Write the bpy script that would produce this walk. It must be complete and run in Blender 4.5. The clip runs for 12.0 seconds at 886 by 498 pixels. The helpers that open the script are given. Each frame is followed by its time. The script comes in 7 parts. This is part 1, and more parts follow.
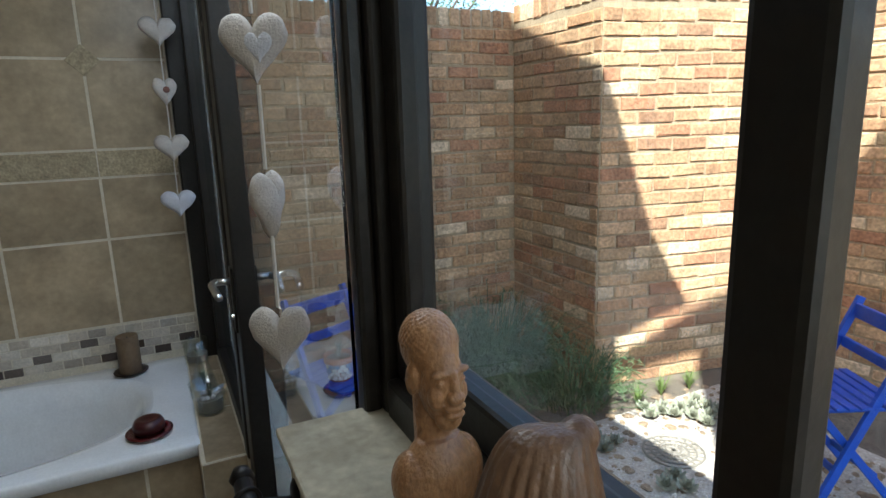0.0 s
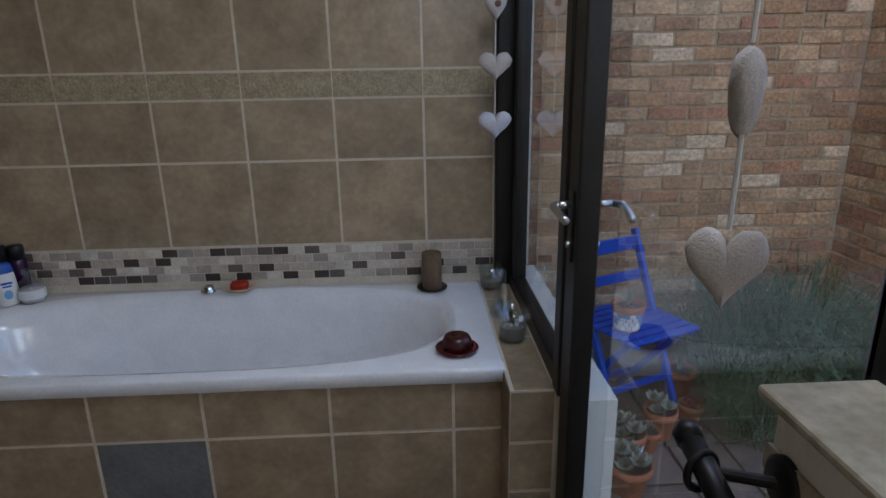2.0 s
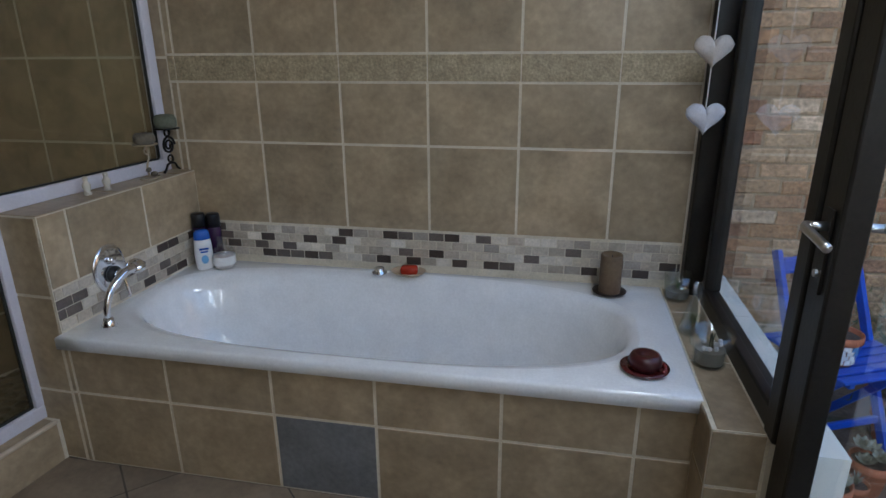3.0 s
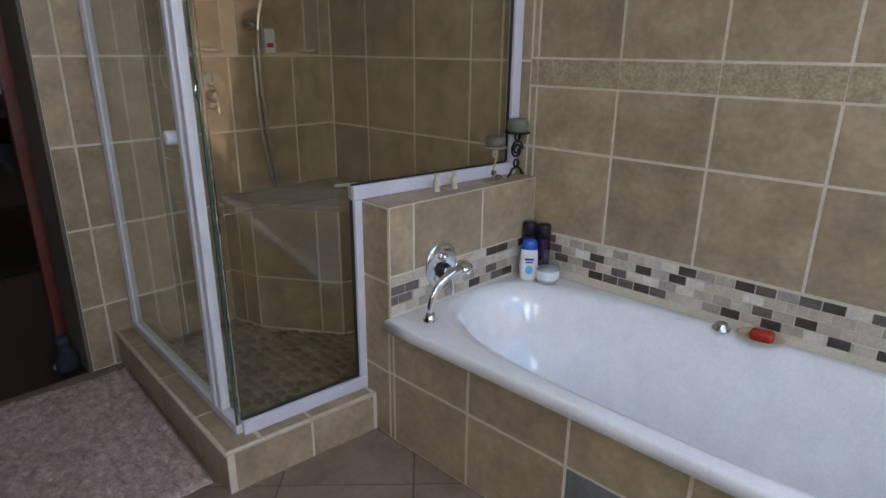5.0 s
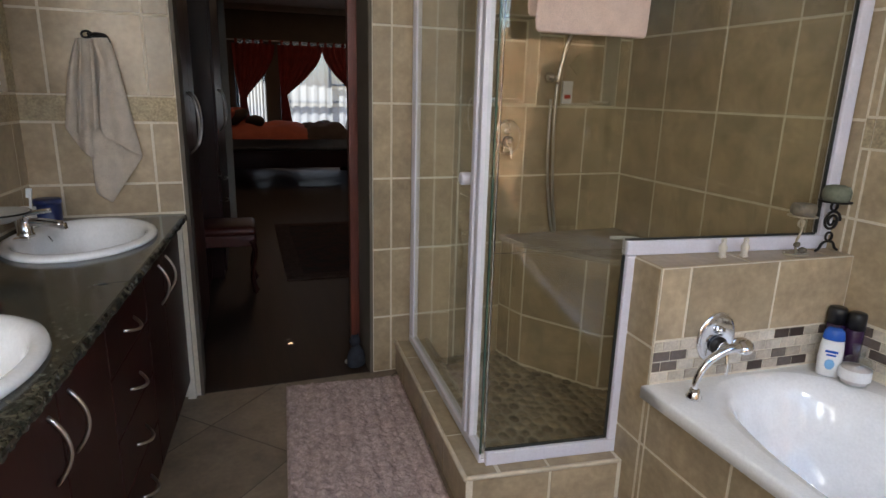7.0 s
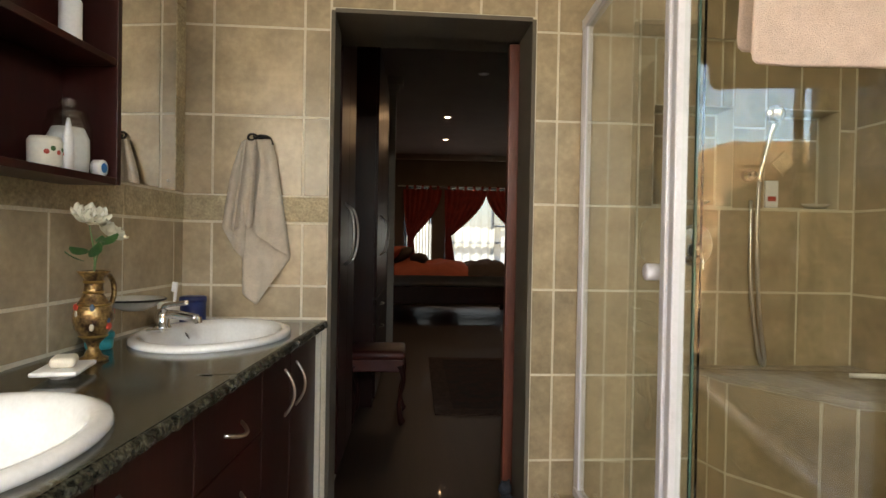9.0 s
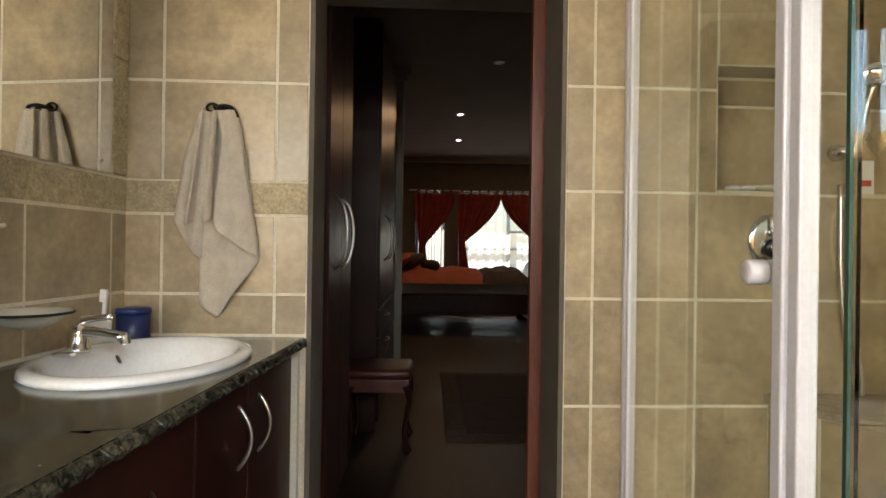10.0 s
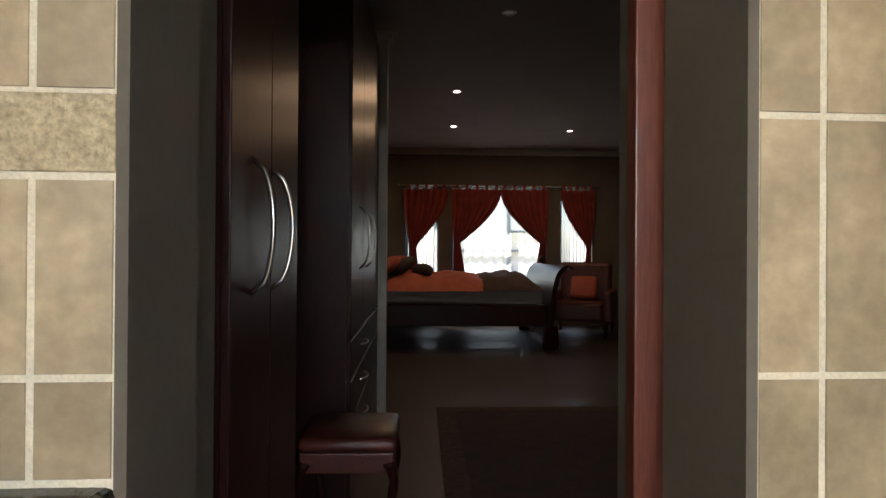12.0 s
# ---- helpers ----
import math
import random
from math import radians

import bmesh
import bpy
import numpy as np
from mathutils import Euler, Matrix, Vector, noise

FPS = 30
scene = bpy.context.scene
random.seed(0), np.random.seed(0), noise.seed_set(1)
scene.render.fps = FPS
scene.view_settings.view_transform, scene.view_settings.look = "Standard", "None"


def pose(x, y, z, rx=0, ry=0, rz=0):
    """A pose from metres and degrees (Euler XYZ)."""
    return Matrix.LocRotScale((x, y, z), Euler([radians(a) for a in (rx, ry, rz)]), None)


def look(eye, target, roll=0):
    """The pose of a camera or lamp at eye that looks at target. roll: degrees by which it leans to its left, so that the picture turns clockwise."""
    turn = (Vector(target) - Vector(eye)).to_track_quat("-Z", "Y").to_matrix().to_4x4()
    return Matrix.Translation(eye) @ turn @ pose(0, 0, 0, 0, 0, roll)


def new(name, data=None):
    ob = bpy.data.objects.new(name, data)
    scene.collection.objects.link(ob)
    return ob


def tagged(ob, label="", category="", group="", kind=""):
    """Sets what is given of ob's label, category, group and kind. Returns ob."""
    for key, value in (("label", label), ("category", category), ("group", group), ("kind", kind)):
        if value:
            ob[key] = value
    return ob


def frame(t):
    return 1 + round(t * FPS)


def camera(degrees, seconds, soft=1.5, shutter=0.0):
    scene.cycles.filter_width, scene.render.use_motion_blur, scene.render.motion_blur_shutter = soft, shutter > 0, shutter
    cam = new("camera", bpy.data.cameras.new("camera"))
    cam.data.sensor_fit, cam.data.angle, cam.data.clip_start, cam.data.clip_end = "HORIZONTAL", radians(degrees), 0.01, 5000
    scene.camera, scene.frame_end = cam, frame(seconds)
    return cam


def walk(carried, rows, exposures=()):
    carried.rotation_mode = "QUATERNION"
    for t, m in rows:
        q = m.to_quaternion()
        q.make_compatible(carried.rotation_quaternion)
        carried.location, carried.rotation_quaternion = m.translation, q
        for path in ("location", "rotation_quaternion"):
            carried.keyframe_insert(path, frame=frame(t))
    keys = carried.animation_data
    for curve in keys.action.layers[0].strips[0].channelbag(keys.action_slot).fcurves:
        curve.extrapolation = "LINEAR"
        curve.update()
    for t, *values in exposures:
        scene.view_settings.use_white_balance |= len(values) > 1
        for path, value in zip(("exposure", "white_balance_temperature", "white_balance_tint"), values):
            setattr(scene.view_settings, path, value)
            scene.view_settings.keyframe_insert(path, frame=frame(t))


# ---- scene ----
cam = camera(73.2, 12.0)
PATH = [
    (0, (0.055, 0.082, 1.378), (0.9, 1.844, 0.953), -1.7),
    (0.5, (0.003, 0.113, 1.367), (0.689, 1.943, 0.942), -1.4),
    (1, (-0.044, 0.156, 1.347), (0.455, 2.041, 0.902), -1.2),
    (1.5, (-0.091, 0.218, 1.316), (0.203, 2.129, 0.806), -1.2),
    (2, (-0.153, 0.299, 1.296), (-0.072, 2.213, 0.723), -1.0),
    (2.5, (-0.231, 0.362, 1.307), (-0.352, 2.259, 0.685), -0.8),
    (3, (-0.303, 0.422, 1.319), (-0.674, 2.282, 0.683), -0.4),
    (3.2, (-0.341, 0.447, 1.325), (-0.789, 2.286, 0.68), -0.0),
    (4.8, (-0.451, 0.626, 1.309), (-1.66, 2.094, 0.69), 0.6),
    (5, (-0.442, 0.641, 1.333), (-1.739, 2.025, 0.698), 0.6),
    (5.5, (-0.441, 0.665, 1.328), (-1.914, 1.862, 0.697), 0.9),
    (6, (-0.432, 0.669, 1.334), (-2.038, 1.678, 0.7), 1.2),
    (6.5, (-0.433, 0.655, 1.343), (-2.139, 1.502, 0.734), 1.3),
    (7, (-0.437, 0.648, 1.346), (-2.253, 1.314, 0.84), 1.5),
    (7.5, (-0.451, 0.638, 1.335), (-2.347, 1.154, 0.963), 1.5),
    (7.7, (-0.464, 0.629, 1.331), (-2.38, 1.099, 1.004), 1.6),
    (9.3, (-0.902, 0.768, 1.116), (-2.898, 0.895, 1.118), 1.0),
    (9.5, (-0.992, 0.783, 1.111), (-2.989, 0.904, 1.114), 1.0),
    (10, (-1.254, 0.789, 1.106), (-3.251, 0.899, 1.109), 0.8),
    (10.5, (-1.491, 0.772, 1.111), (-3.489, 0.881, 1.114), 0.7),
    (11, (-1.769, 0.764, 1.114), (-3.765, 0.88, 1.118), 0.6),
    (11.5, (-2.064, 0.785, 1.114), (-4.06, 0.914, 1.121), 0.7),
    (12, (-2.352, 0.814, 1.117), (-4.347, 0.955, 1.125), 0.4),
]
EXPOSURES = [(0.0, 1.75, 5800, 4), (0.8, 1.45, 5700, 5), (1.5, 1.25, 5700, 14), (2.0, 1.65, 5650, 14), (2.5, 1.9, 5600, 14), (3.2, 2.05, 5650, 9), (5.0, 2.55, 5700, 13), (6.0, 2.75, 5950, 13), (7.0, 2.95, 6400, 14), (7.7, 3.2, 7100, 11), (9.3, 3.7, 7500, 9), (10.5, 3.9, 7400, 9), (11.2, 4.0, 6900, 9), (12.0, 4.1, 6600, 9)]
walk(cam, [(t, look(eye, target, roll)) for t, eye, target, roll in PATH], EXPOSURES)

# ---- world and large lights ----
SUN_EL, SUN_AZ = 48.3, 223.7
world = bpy.data.worlds.new("sky")
scene.world = world
world.use_nodes = True
wn = world.node_tree
sky = wn.nodes.new("ShaderNodeTexSky")
sky.sky_type = "NISHITA"
sky.sun_disc = False
sky.sun_elevation, sky.sun_rotation = radians(SUN_EL), radians(SUN_AZ)
wn.links.new(sky.outputs[0], wn.nodes["Background"].inputs[0])
wn.nodes["Background"].inputs[1].default_value = 0.14
sun = new("sun", bpy.data.lights.new("sun", "SUN"))
sun.data.energy, sun.data.angle, sun.data.color = 5.0, radians(0.5), (1.0, 0.95, 0.86)
a, e = radians(SUN_AZ), radians(SUN_EL)
SUN_FROM = Vector((math.sin(a) * math.cos(e), math.cos(a) * math.cos(e), math.sin(e)))
sun.matrix_world = look(SUN_FROM * 20, (0, 0, 0))


def area_lamp(name, m, sx, sy, power, color=(1, 1, 1)):
    lamp = bpy.data.lights.new(name, "AREA")
    lamp.shape, lamp.size, lamp.size_y, lamp.energy, lamp.color = "RECTANGLE", sx, sy, power, color
    ob = new(name, lamp)
    ob.matrix_world = m
    return ob


# added area lamp out of view, standing in for the garden window's daylight
area_lamp("window_daylight", look((0.27, -0.62, 1.65), (-3.0, 0.4, 1.25)), 1.3, 1.0, 4.0, (1.0, 0.96, 0.87))
# added lamp strip above view at the garden door's head, for sky light
area_lamp("garden_daylight", look((0.185, 1.30, 2.06), (-0.50, 1.46, 0.55)), 0.85, 0.26, 2.5, (0.94, 0.97, 1.0))


# the lit downlights of the bedroom
for x, y in ((-8.17, 1.35), (-9.79, 1.46), (-9.91, 2.97)):
    area_lamp("downlight_glow", look((x, y, 2.665), (x, y + 0.001, 0.0)), 0.06, 0.06, 0.3, (1.0, 0.62, 0.36))


# ---- materials ----
def material(name, c1, c2=None, rough=0.5, metal=0.0, scale=6.0, bump=0.0, bscale=60.0, vary=0.0, grain=0.25, coat=0.0,
             stretch=(1, 1, 1), wave=0.0):
    """Two-scale mottled surface: c1 to c2 by broad noise, fine grain on top, per-object variation and relief."""
    m = bpy.data.materials.new(name)
    m.use_nodes = True
    nt = m.node_tree
    b = nt.nodes["Principled BSDF"]
    b.inputs["Roughness"].default_value, b.inputs["Metallic"].default_value = rough, metal
    b.inputs["Coat Weight"].default_value = coat
    c2 = c2 or tuple(v * 0.8 for v in c1)
    tc = nt.nodes.new("ShaderNodeTexCoord")
    mp = nt.nodes.new("ShaderNodeMapping")
    mp.inputs["Scale"].default_value = stretch
    oi = nt.nodes.new("ShaderNodeObjectInfo")
    add = nt.nodes.new("ShaderNodeVectorMath")
    add.operation = "ADD"
    mul = nt.nodes.new("ShaderNodeMath")
    mul.operation = "MULTIPLY"
    mul.inputs[1].default_value = 37.0 if vary > 0 else 0.0
    nt.links.new(oi.outputs["Random"], mul.inputs[0])
    nt.links.new(tc.outputs["Object"], mp.inputs["Vector"])
    nt.links.new(mp.outputs[0], add.inputs[0])
    nt.links.new(mul.outputs[0], add.inputs[1])
    n1 = nt.nodes.new("ShaderNodeTexNoise")
    n1.inputs["Scale"].default_value, n1.inputs["Detail"].default_value, n1.inputs["Roughness"].default_value = scale, 5, 0.65
    n2 = nt.nodes.new("ShaderNodeTexNoise")
    n2.inputs["Scale"].default_value, n2.inputs["Detail"].default_value = bscale, 3
    nt.links.new(add.outputs[0], n1.inputs["Vector"])
    nt.links.new(add.outputs[0], n2.inputs["Vector"])
    ramp = nt.nodes.new("ShaderNodeValToRGB")
    ramp.color_ramp.elements[0].position, ramp.color_ramp.elements[1].position = 0.36, 0.66
    ramp.color_ramp.elements[0].color, ramp.color_ramp.elements[1].color = (*c1, 1), (*c2, 1)
    nt.links.new(n1.outputs["Fac"], ramp.inputs[0])
    mr = nt.nodes.new("ShaderNodeMapRange")
    mr.inputs["From Min"].default_value, mr.inputs["From Max"].default_value = 0.3, 0.7
    mr.inputs["To Min"].default_value, mr.inputs["To Max"].default_value = 1 - grain, 1 + grain
    nt.links.new(n2.outputs["Fac"], mr.inputs[0])
    vr = nt.nodes.new("ShaderNodeMapRange")
    vr.inputs["To Min"].default_value, vr.inputs["To Max"].default_value = 1 - vary, 1 + vary
    nt.links.new(oi.outputs["Random"], vr.inputs[0])
    k = nt.nodes.new("ShaderNodeMath")
    k.operation = "MULTIPLY"
    nt.links.new(mr.outputs[0], k.inputs[0])
    nt.links.new(vr.outputs[0], k.inputs[1])
    sc = nt.nodes.new("ShaderNodeVectorMath")
    sc.operation = "SCALE"
    nt.links.new(ramp.outputs[0], sc.inputs[0])
    nt.links.new(k.outputs[0], sc.inputs["Scale"])
    nt.links.new(sc.outputs[0], b.inputs["Base Color"])
    if bump:
        bp = nt.nodes.new("ShaderNodeBump")
        bp.inputs["Strength"].default_value, bp.inputs["Distance"].default_value = bump, 0.004
        nt.links.new(n2.outputs["Fac"], bp.inputs["Height"])
        nt.links.new(bp.outputs[0], b.inputs["Normal"])
    return m


def palette(name, colours, rough=0.7, bump=0.4, bscale=90.0, grain=0.2):
    """Pieces that each take one of several colours by Object Info's Random."""
    m = material(name, (0.5, 0.5, 0.5), rough=rough, bump=bump, bscale=bscale, grain=grain, vary=0.1)
    nt = m.node_tree
    oi = nt.nodes.new("ShaderNodeObjectInfo")
    cr = nt.nodes.new("ShaderNodeValToRGB")
    cr.color_ramp.interpolation = "CONSTANT"
    for i, c in enumerate(colours):
        el = cr.color_ramp.elements[0] if i == 0 else cr.color_ramp.elements.new(i / len(colours))
        el.color = (*c, 1)
    last = cr.color_ramp.elements[-1]
    if last.position > 0.999:
        cr.color_ramp.elements.remove(last)
    nt.links.new(oi.outputs["Random"], cr.inputs[0])
    old = [n for n in nt.nodes if n.type == "VALTORGB" and n is not cr][0]
    n1 = [n for n in nt.nodes if n.type == "TEX_NOISE"][0]
    mx = nt.nodes.new("ShaderNodeMix")
    mx.data_type, mx.blend_type = "RGBA", "MULTIPLY"
    mx.inputs["Factor"].default_value = 1.0
    old.color_ramp.elements[0].color, old.color_ramp.elements[1].color = (1.15, 1.12, 1.1, 1), (0.72, 0.7, 0.68, 1)
    nt.links.new(cr.outputs[0], mx.inputs["A"])
    nt.links.new(old.outputs[0], mx.inputs["B"])
    sc = [n for n in nt.nodes if n.type == "VECT_MATH" and n.operation == "SCALE"][0]
    nt.links.new(mx.outputs["Result"], sc.inputs[0])
    return m


def glass_material(name, tint=(0.97, 1.0, 0.98), ior=1.45):
    m = bpy.data.materials.new(name)
    m.use_nodes = True
    b = m.node_tree.nodes["Principled BSDF"]
    b.inputs["Base Color"].default_value = (*tint, 1)
    b.inputs["Roughness"].default_value = 0.0
    b.inputs["IOR"].default_value = ior
    b.inputs["Transmission Weight"].default_value = 1.0
    return m


def plain(name, c, rough=0.4, metal=0.0, coat=0.0, emit=0.0):
    m = material(name, c, tuple(v * 0.92 for v in c), rough, metal, 9.0, 0.0, 120.0, 0.0, 0.04, coat)
    if emit:
        b = m.node_tree.nodes["Principled BSDF"]
        b.inputs["Emission Color"].default_value = (*c, 1)
        b.inputs["Emission Strength"].default_value = emit
    return m


M_TILE = material("beige_wall_tile", (0.435, 0.337, 0.212), (0.292, 0.223, 0.139), 0.33, 0, 7, 0.10, 45, 0.10, 0.10)
M_FLOOR = material("brown_floor_tile", (0.285, 0.220, 0.155), (0.175, 0.134, 0.095), 0.42, 0, 5, 0.15, 50, 0.08, 0.08)
M_TRIM_TILE = material("rounded_tile_edge", (0.62, 0.53, 0.40), (0.52, 0.44, 0.32), 0.35, 0, 7, 0.1, 45, 0, 0.1)
M_GROUT = material("pale_grout", (0.70, 0.63, 0.50), (0.60, 0.54, 0.42), 0.9, 0, 12, 0.3, 200, 0, 0.1)
M_DGROUT = material("dark_grout", (0.13, 0.11, 0.09), (0.09, 0.075, 0.06), 0.9, 0, 12, 0.3, 200, 0, 0.1)
M_BAND = material("embossed_band", (0.45, 0.365, 0.225), (0.32, 0.255, 0.155), 0.6, 0, 30, 1.0, 110, 0.06, 0.25)
M_MOSAIC = palette("stone_mosaic", [(0.60, 0.54, 0.44), (0.50, 0.44, 0.36), (0.075, 0.055, 0.045), (0.56, 0.51, 0.43), (0.40, 0.36, 0.31),
                                    (0.66, 0.62, 0.54), (0.14, 0.115, 0.10), (0.50, 0.45, 0.36)], 0.4, 0.2, 120, 0.12)
M_GREY = material("grey_board", (0.20, 0.20, 0.20), (0.14, 0.14, 0.14), 0.8, 0, 6, 0.3, 60, 0, 0.12)
M_PLASTER = material("cream_plaster", (0.72, 0.68, 0.58), (0.64, 0.60, 0.50), 0.85, 0, 3, 0.2, 80, 0, 0.05)
M_SILL = material("stained_cream_stone", (0.46, 0.41, 0.30), (0.31, 0.265, 0.185), 0.75, 0, 9, 0.4, 60, 0, 0.16)
M_TAUPE = material("taupe_wall_paint", (0.13, 0.106, 0.08), (0.105, 0.088, 0.068), 0.8, 0, 3, 0.1, 80, 0, 0.04)
# bedroom ceiling colour is toned down to hold the room's dimness
M_BCEIL = material("shade_toned_ceiling_paint", (0.40, 0.35, 0.30), (0.36, 0.31, 0.265), 0.85, 0, 2, 0.1, 90, 0, 0.03)
M_CEIL = material("white_ceiling_paint", (0.75, 0.72, 0.68), (0.70, 0.67, 0.63), 0.85, 0, 2, 0.1, 90, 0, 0.03)
M_ENAMEL = plain("white_enamel", (0.92, 0.93, 0.94), 0.12, 0, 0.6)
M_PORC = plain("white_porcelain", (0.86, 0.87, 0.88), 0.1, 0, 0.6)
M_FRAME = material("black_brown_frame_paint", (0.012, 0.0095, 0.0075), (0.019, 0.0155, 0.0118), 0.42, 0, 8, 0.1, 90, 0, 0.2)
M_FRAME.node_tree.nodes["Principled BSDF"].inputs["Specular IOR Level"].default_value = 0.3
M_WFRAME = plain("white_shower_frame", (0.68, 0.66, 0.72), 0.3)
M_CHROME = plain("chrome", (0.80, 0.80, 0.81), 0.08, 1.0)
M_STEEL = plain("brushed_steel", (0.62, 0.60, 0.57), 0.28, 1.0)
M_GLASS = glass_material("clear_glass")
M_VESSEL = bpy.data.materials.new("vessel_glass")
M_VESSEL.use_nodes = True
vn = M_VESSEL.node_tree
vt, vg, vm = (vn.nodes.new(k) for k in ("ShaderNodeBsdfTransparent", "ShaderNodeBsdfGlossy", "ShaderNodeMixShader"))
vt.inputs[0].default_value = (0.93, 0.95, 0.94, 1)
vg.inputs["Roughness"].default_value = 0.02
vm.inputs[0].default_value = 0.09
vn.links.new(vt.outputs[0], vm.inputs[1])
vn.links.new(vg.outputs[0], vm.inputs[2])
vn.links.new(vm.outputs[0], vn.nodes["Material Output"].inputs[0])
# side panel: greenish glass, tinted further to carry the shade behind it
M_TGLASS = glass_material("shade_tinted_greenish_glass", (0.70, 0.69, 0.59), 1.45)
M_SGLASS = glass_material("shower_glass", (0.955, 1.0, 0.975))
M_MAHOG = material("dark_mahogany", (0.032, 0.0058, 0.0042), (0.018, 0.0038, 0.0030), 0.36, 0, 3, 0.05, 60, 0, 0.2, 0.0, (1, 1, 0.15))
M_MAHOG.node_tree.nodes["Principled BSDF"].inputs["Specular IOR Level"].default_value = 0.28
M_REDWOOD = material("red_brown_wood", (0.16, 0.045, 0.028), (0.10, 0.028, 0.018), 0.38, 0, 4, 0.1, 70, 0, 0.25, 0.1, (4, 4, 0.25))
M_GRANITE = material("dark_green_granite", (0.006, 0.008, 0.006), (0.085, 0.080, 0.058), 0.12, 0, 42, 0.05, 160, 0, 0.7, 0.0)
M_MIRROR = plain("mirror", (0.92, 0.93, 0.92), 0.01, 1.0)
M_BRICKM = palette("clay_brick", [(0.490, 0.312, 0.172), (0.441, 0.268, 0.144), (0.392, 0.224, 0.118), (0.529, 0.361, 0.210), (0.323, 0.180, 0.101),
                                  (0.431, 0.242, 0.122), (0.372, 0.180, 0.097), (0.588, 0.431, 0.281), (0.402, 0.229, 0.126), (0.470, 0.295, 0.164)], 0.9, 1.0, 55, 0.35)
M_MORTAR = material("brick_mortar", (0.43, 0.32, 0.20), (0.30, 0.215, 0.13), 0.95, 0, 20, 0.8, 120, 0, 0.2)


# ---- helpers ----
def obj(name, bm, mat, parent=None, smooth=False):
    me = bpy.data.meshes.new(name)
    bm.normal_update()
    bm.to_mesh(me)
    bm.free()
    if smooth:
        me.polygons.foreach_set("use_smooth", [True] * len(me.polygons))
    me.materials.append(mat)
    ob = new(name, me)
    ob.parent = parent
    return ob


def part(name, bm, mat, parent, label="", smooth=False):
    ob = obj(name, bm, mat, parent, smooth)
    if label:
        ob["label"] = label
    return ob


def thing(name, label, category, at=(0, 0, 0), turn=0, group=""):
    ob = new(name)
    ob.empty_display_size = 0.05
    ob.matrix_world = pose(*at, 0, 0, turn)
    return tagged(ob, label, category, group)


def box(bm, x0, x1, y0, y1, z0, z1, bevel=0.0):
    tmp = bmesh.new()
    v = [tmp.verts.new(p) for p in ((x0, y0, z0), (x1, y0, z0), (x1, y1, z0), (x0, y1, z0), (x0, y0, z1), (x1, y0, z1), (x1, y1, z1), (x0, y1, z1))]
    for f in ((0, 3, 2, 1), (4, 5, 6, 7), (0, 1, 5, 4), (1, 2, 6, 5), (2, 3, 7, 6), (3, 0, 4, 7)):
        tmp.faces.new([v[i] for i in f])
    if bevel:
        bmesh.ops.bevel(tmp, geom=list(tmp.edges), offset=bevel, segments=2, profile=0.5, affect="EDGES")
    join(bm, tmp)
    return bm


def join(bm, tmp, m=None):
    if m is not None:
        tmp.transform(m)
    me = bpy.data.meshes.new("tmp")
    tmp.to_mesh(me)
    tmp.free()
    bm.from_mesh(me)
    bpy.data.meshes.remove(me)
    return bm


def boxes(*specs, bevel=0.0):
    bm = bmesh.new()
    for s in specs:
        box(bm, *s, bevel=bevel)
    return bm


def lathe(profile, seg=32, sx=1.0, sy=1.0, at=(0, 0, 0), close=True):
    """Turn (r, z) points round the z axis."""
    bm = bmesh.new()
    rings = []
    for r, z in profile:
        if r < 1e-5:
            rings.append([bm.verts.new((at[0], at[1], at[2] + z))])
        else:
            rings.append([bm.verts.new((at[0] + sx * r * math.cos(2 * math.pi * i / seg), at[1] + sy * r * math.sin(2 * math.pi * i / seg), at[2] + z)) for i in range(seg)])
    for a, b in zip(rings, rings[1:]):
        for i in range(seg):
            j = (i + 1) % seg
            if len(a) == 1 and len(b) > 1:
                bm.faces.new((a[0], b[j], b[i]))
            elif len(b) == 1 and len(a) > 1:
                bm.faces.new((a[i], a[j], b[0]))
            elif len(a) > 1:
                bm.faces.new((a[i], a[j], b[j], b[i]))
    for r in (rings[0], rings[-1]):
        if close and len(r) > 2:
            bm.faces.new(r)
    bmesh.ops.recalc_face_normals(bm, faces=bm.faces)
    return bm


def tube(points, r, seg=10, taper=None, bm=None):
    """A round bar along points; taper gives the radius at each point."""
    bm = bm or bmesh.new()
    pts = [Vector(p) for p in points]
    rings, side = [], None
    for i, p in enumerate(pts):
        d = (pts[min(i + 1, len(pts) - 1)] - pts[max(i - 1, 0)]).normalized()
        if side is None:
            side = d.cross(Vector((0, 0, 1)) if abs(d.z) < 0.9 else Vector((1, 0, 0))).normalized()
        side = (side - d * side.dot(d)).normalized()
        up = d.cross(side)
        rr = taper[i] if taper else r
        rings.append([bm.verts.new(p + (side * math.cos(2 * math.pi * k / seg) + up * math.sin(2 * math.pi * k / seg)) * rr) for k in range(seg)])
    for a, b in zip(rings, rings[1:]):
        for k in range(seg):
            bm.faces.new((a[k], a[(k + 1) % seg], b[(k + 1) % seg], b[k]))
    bm.faces.new(rings[0][::-1])
    bm.faces.new(rings[-1])
    bmesh.ops.recalc_face_normals(bm, faces=bm.faces)
    return bm


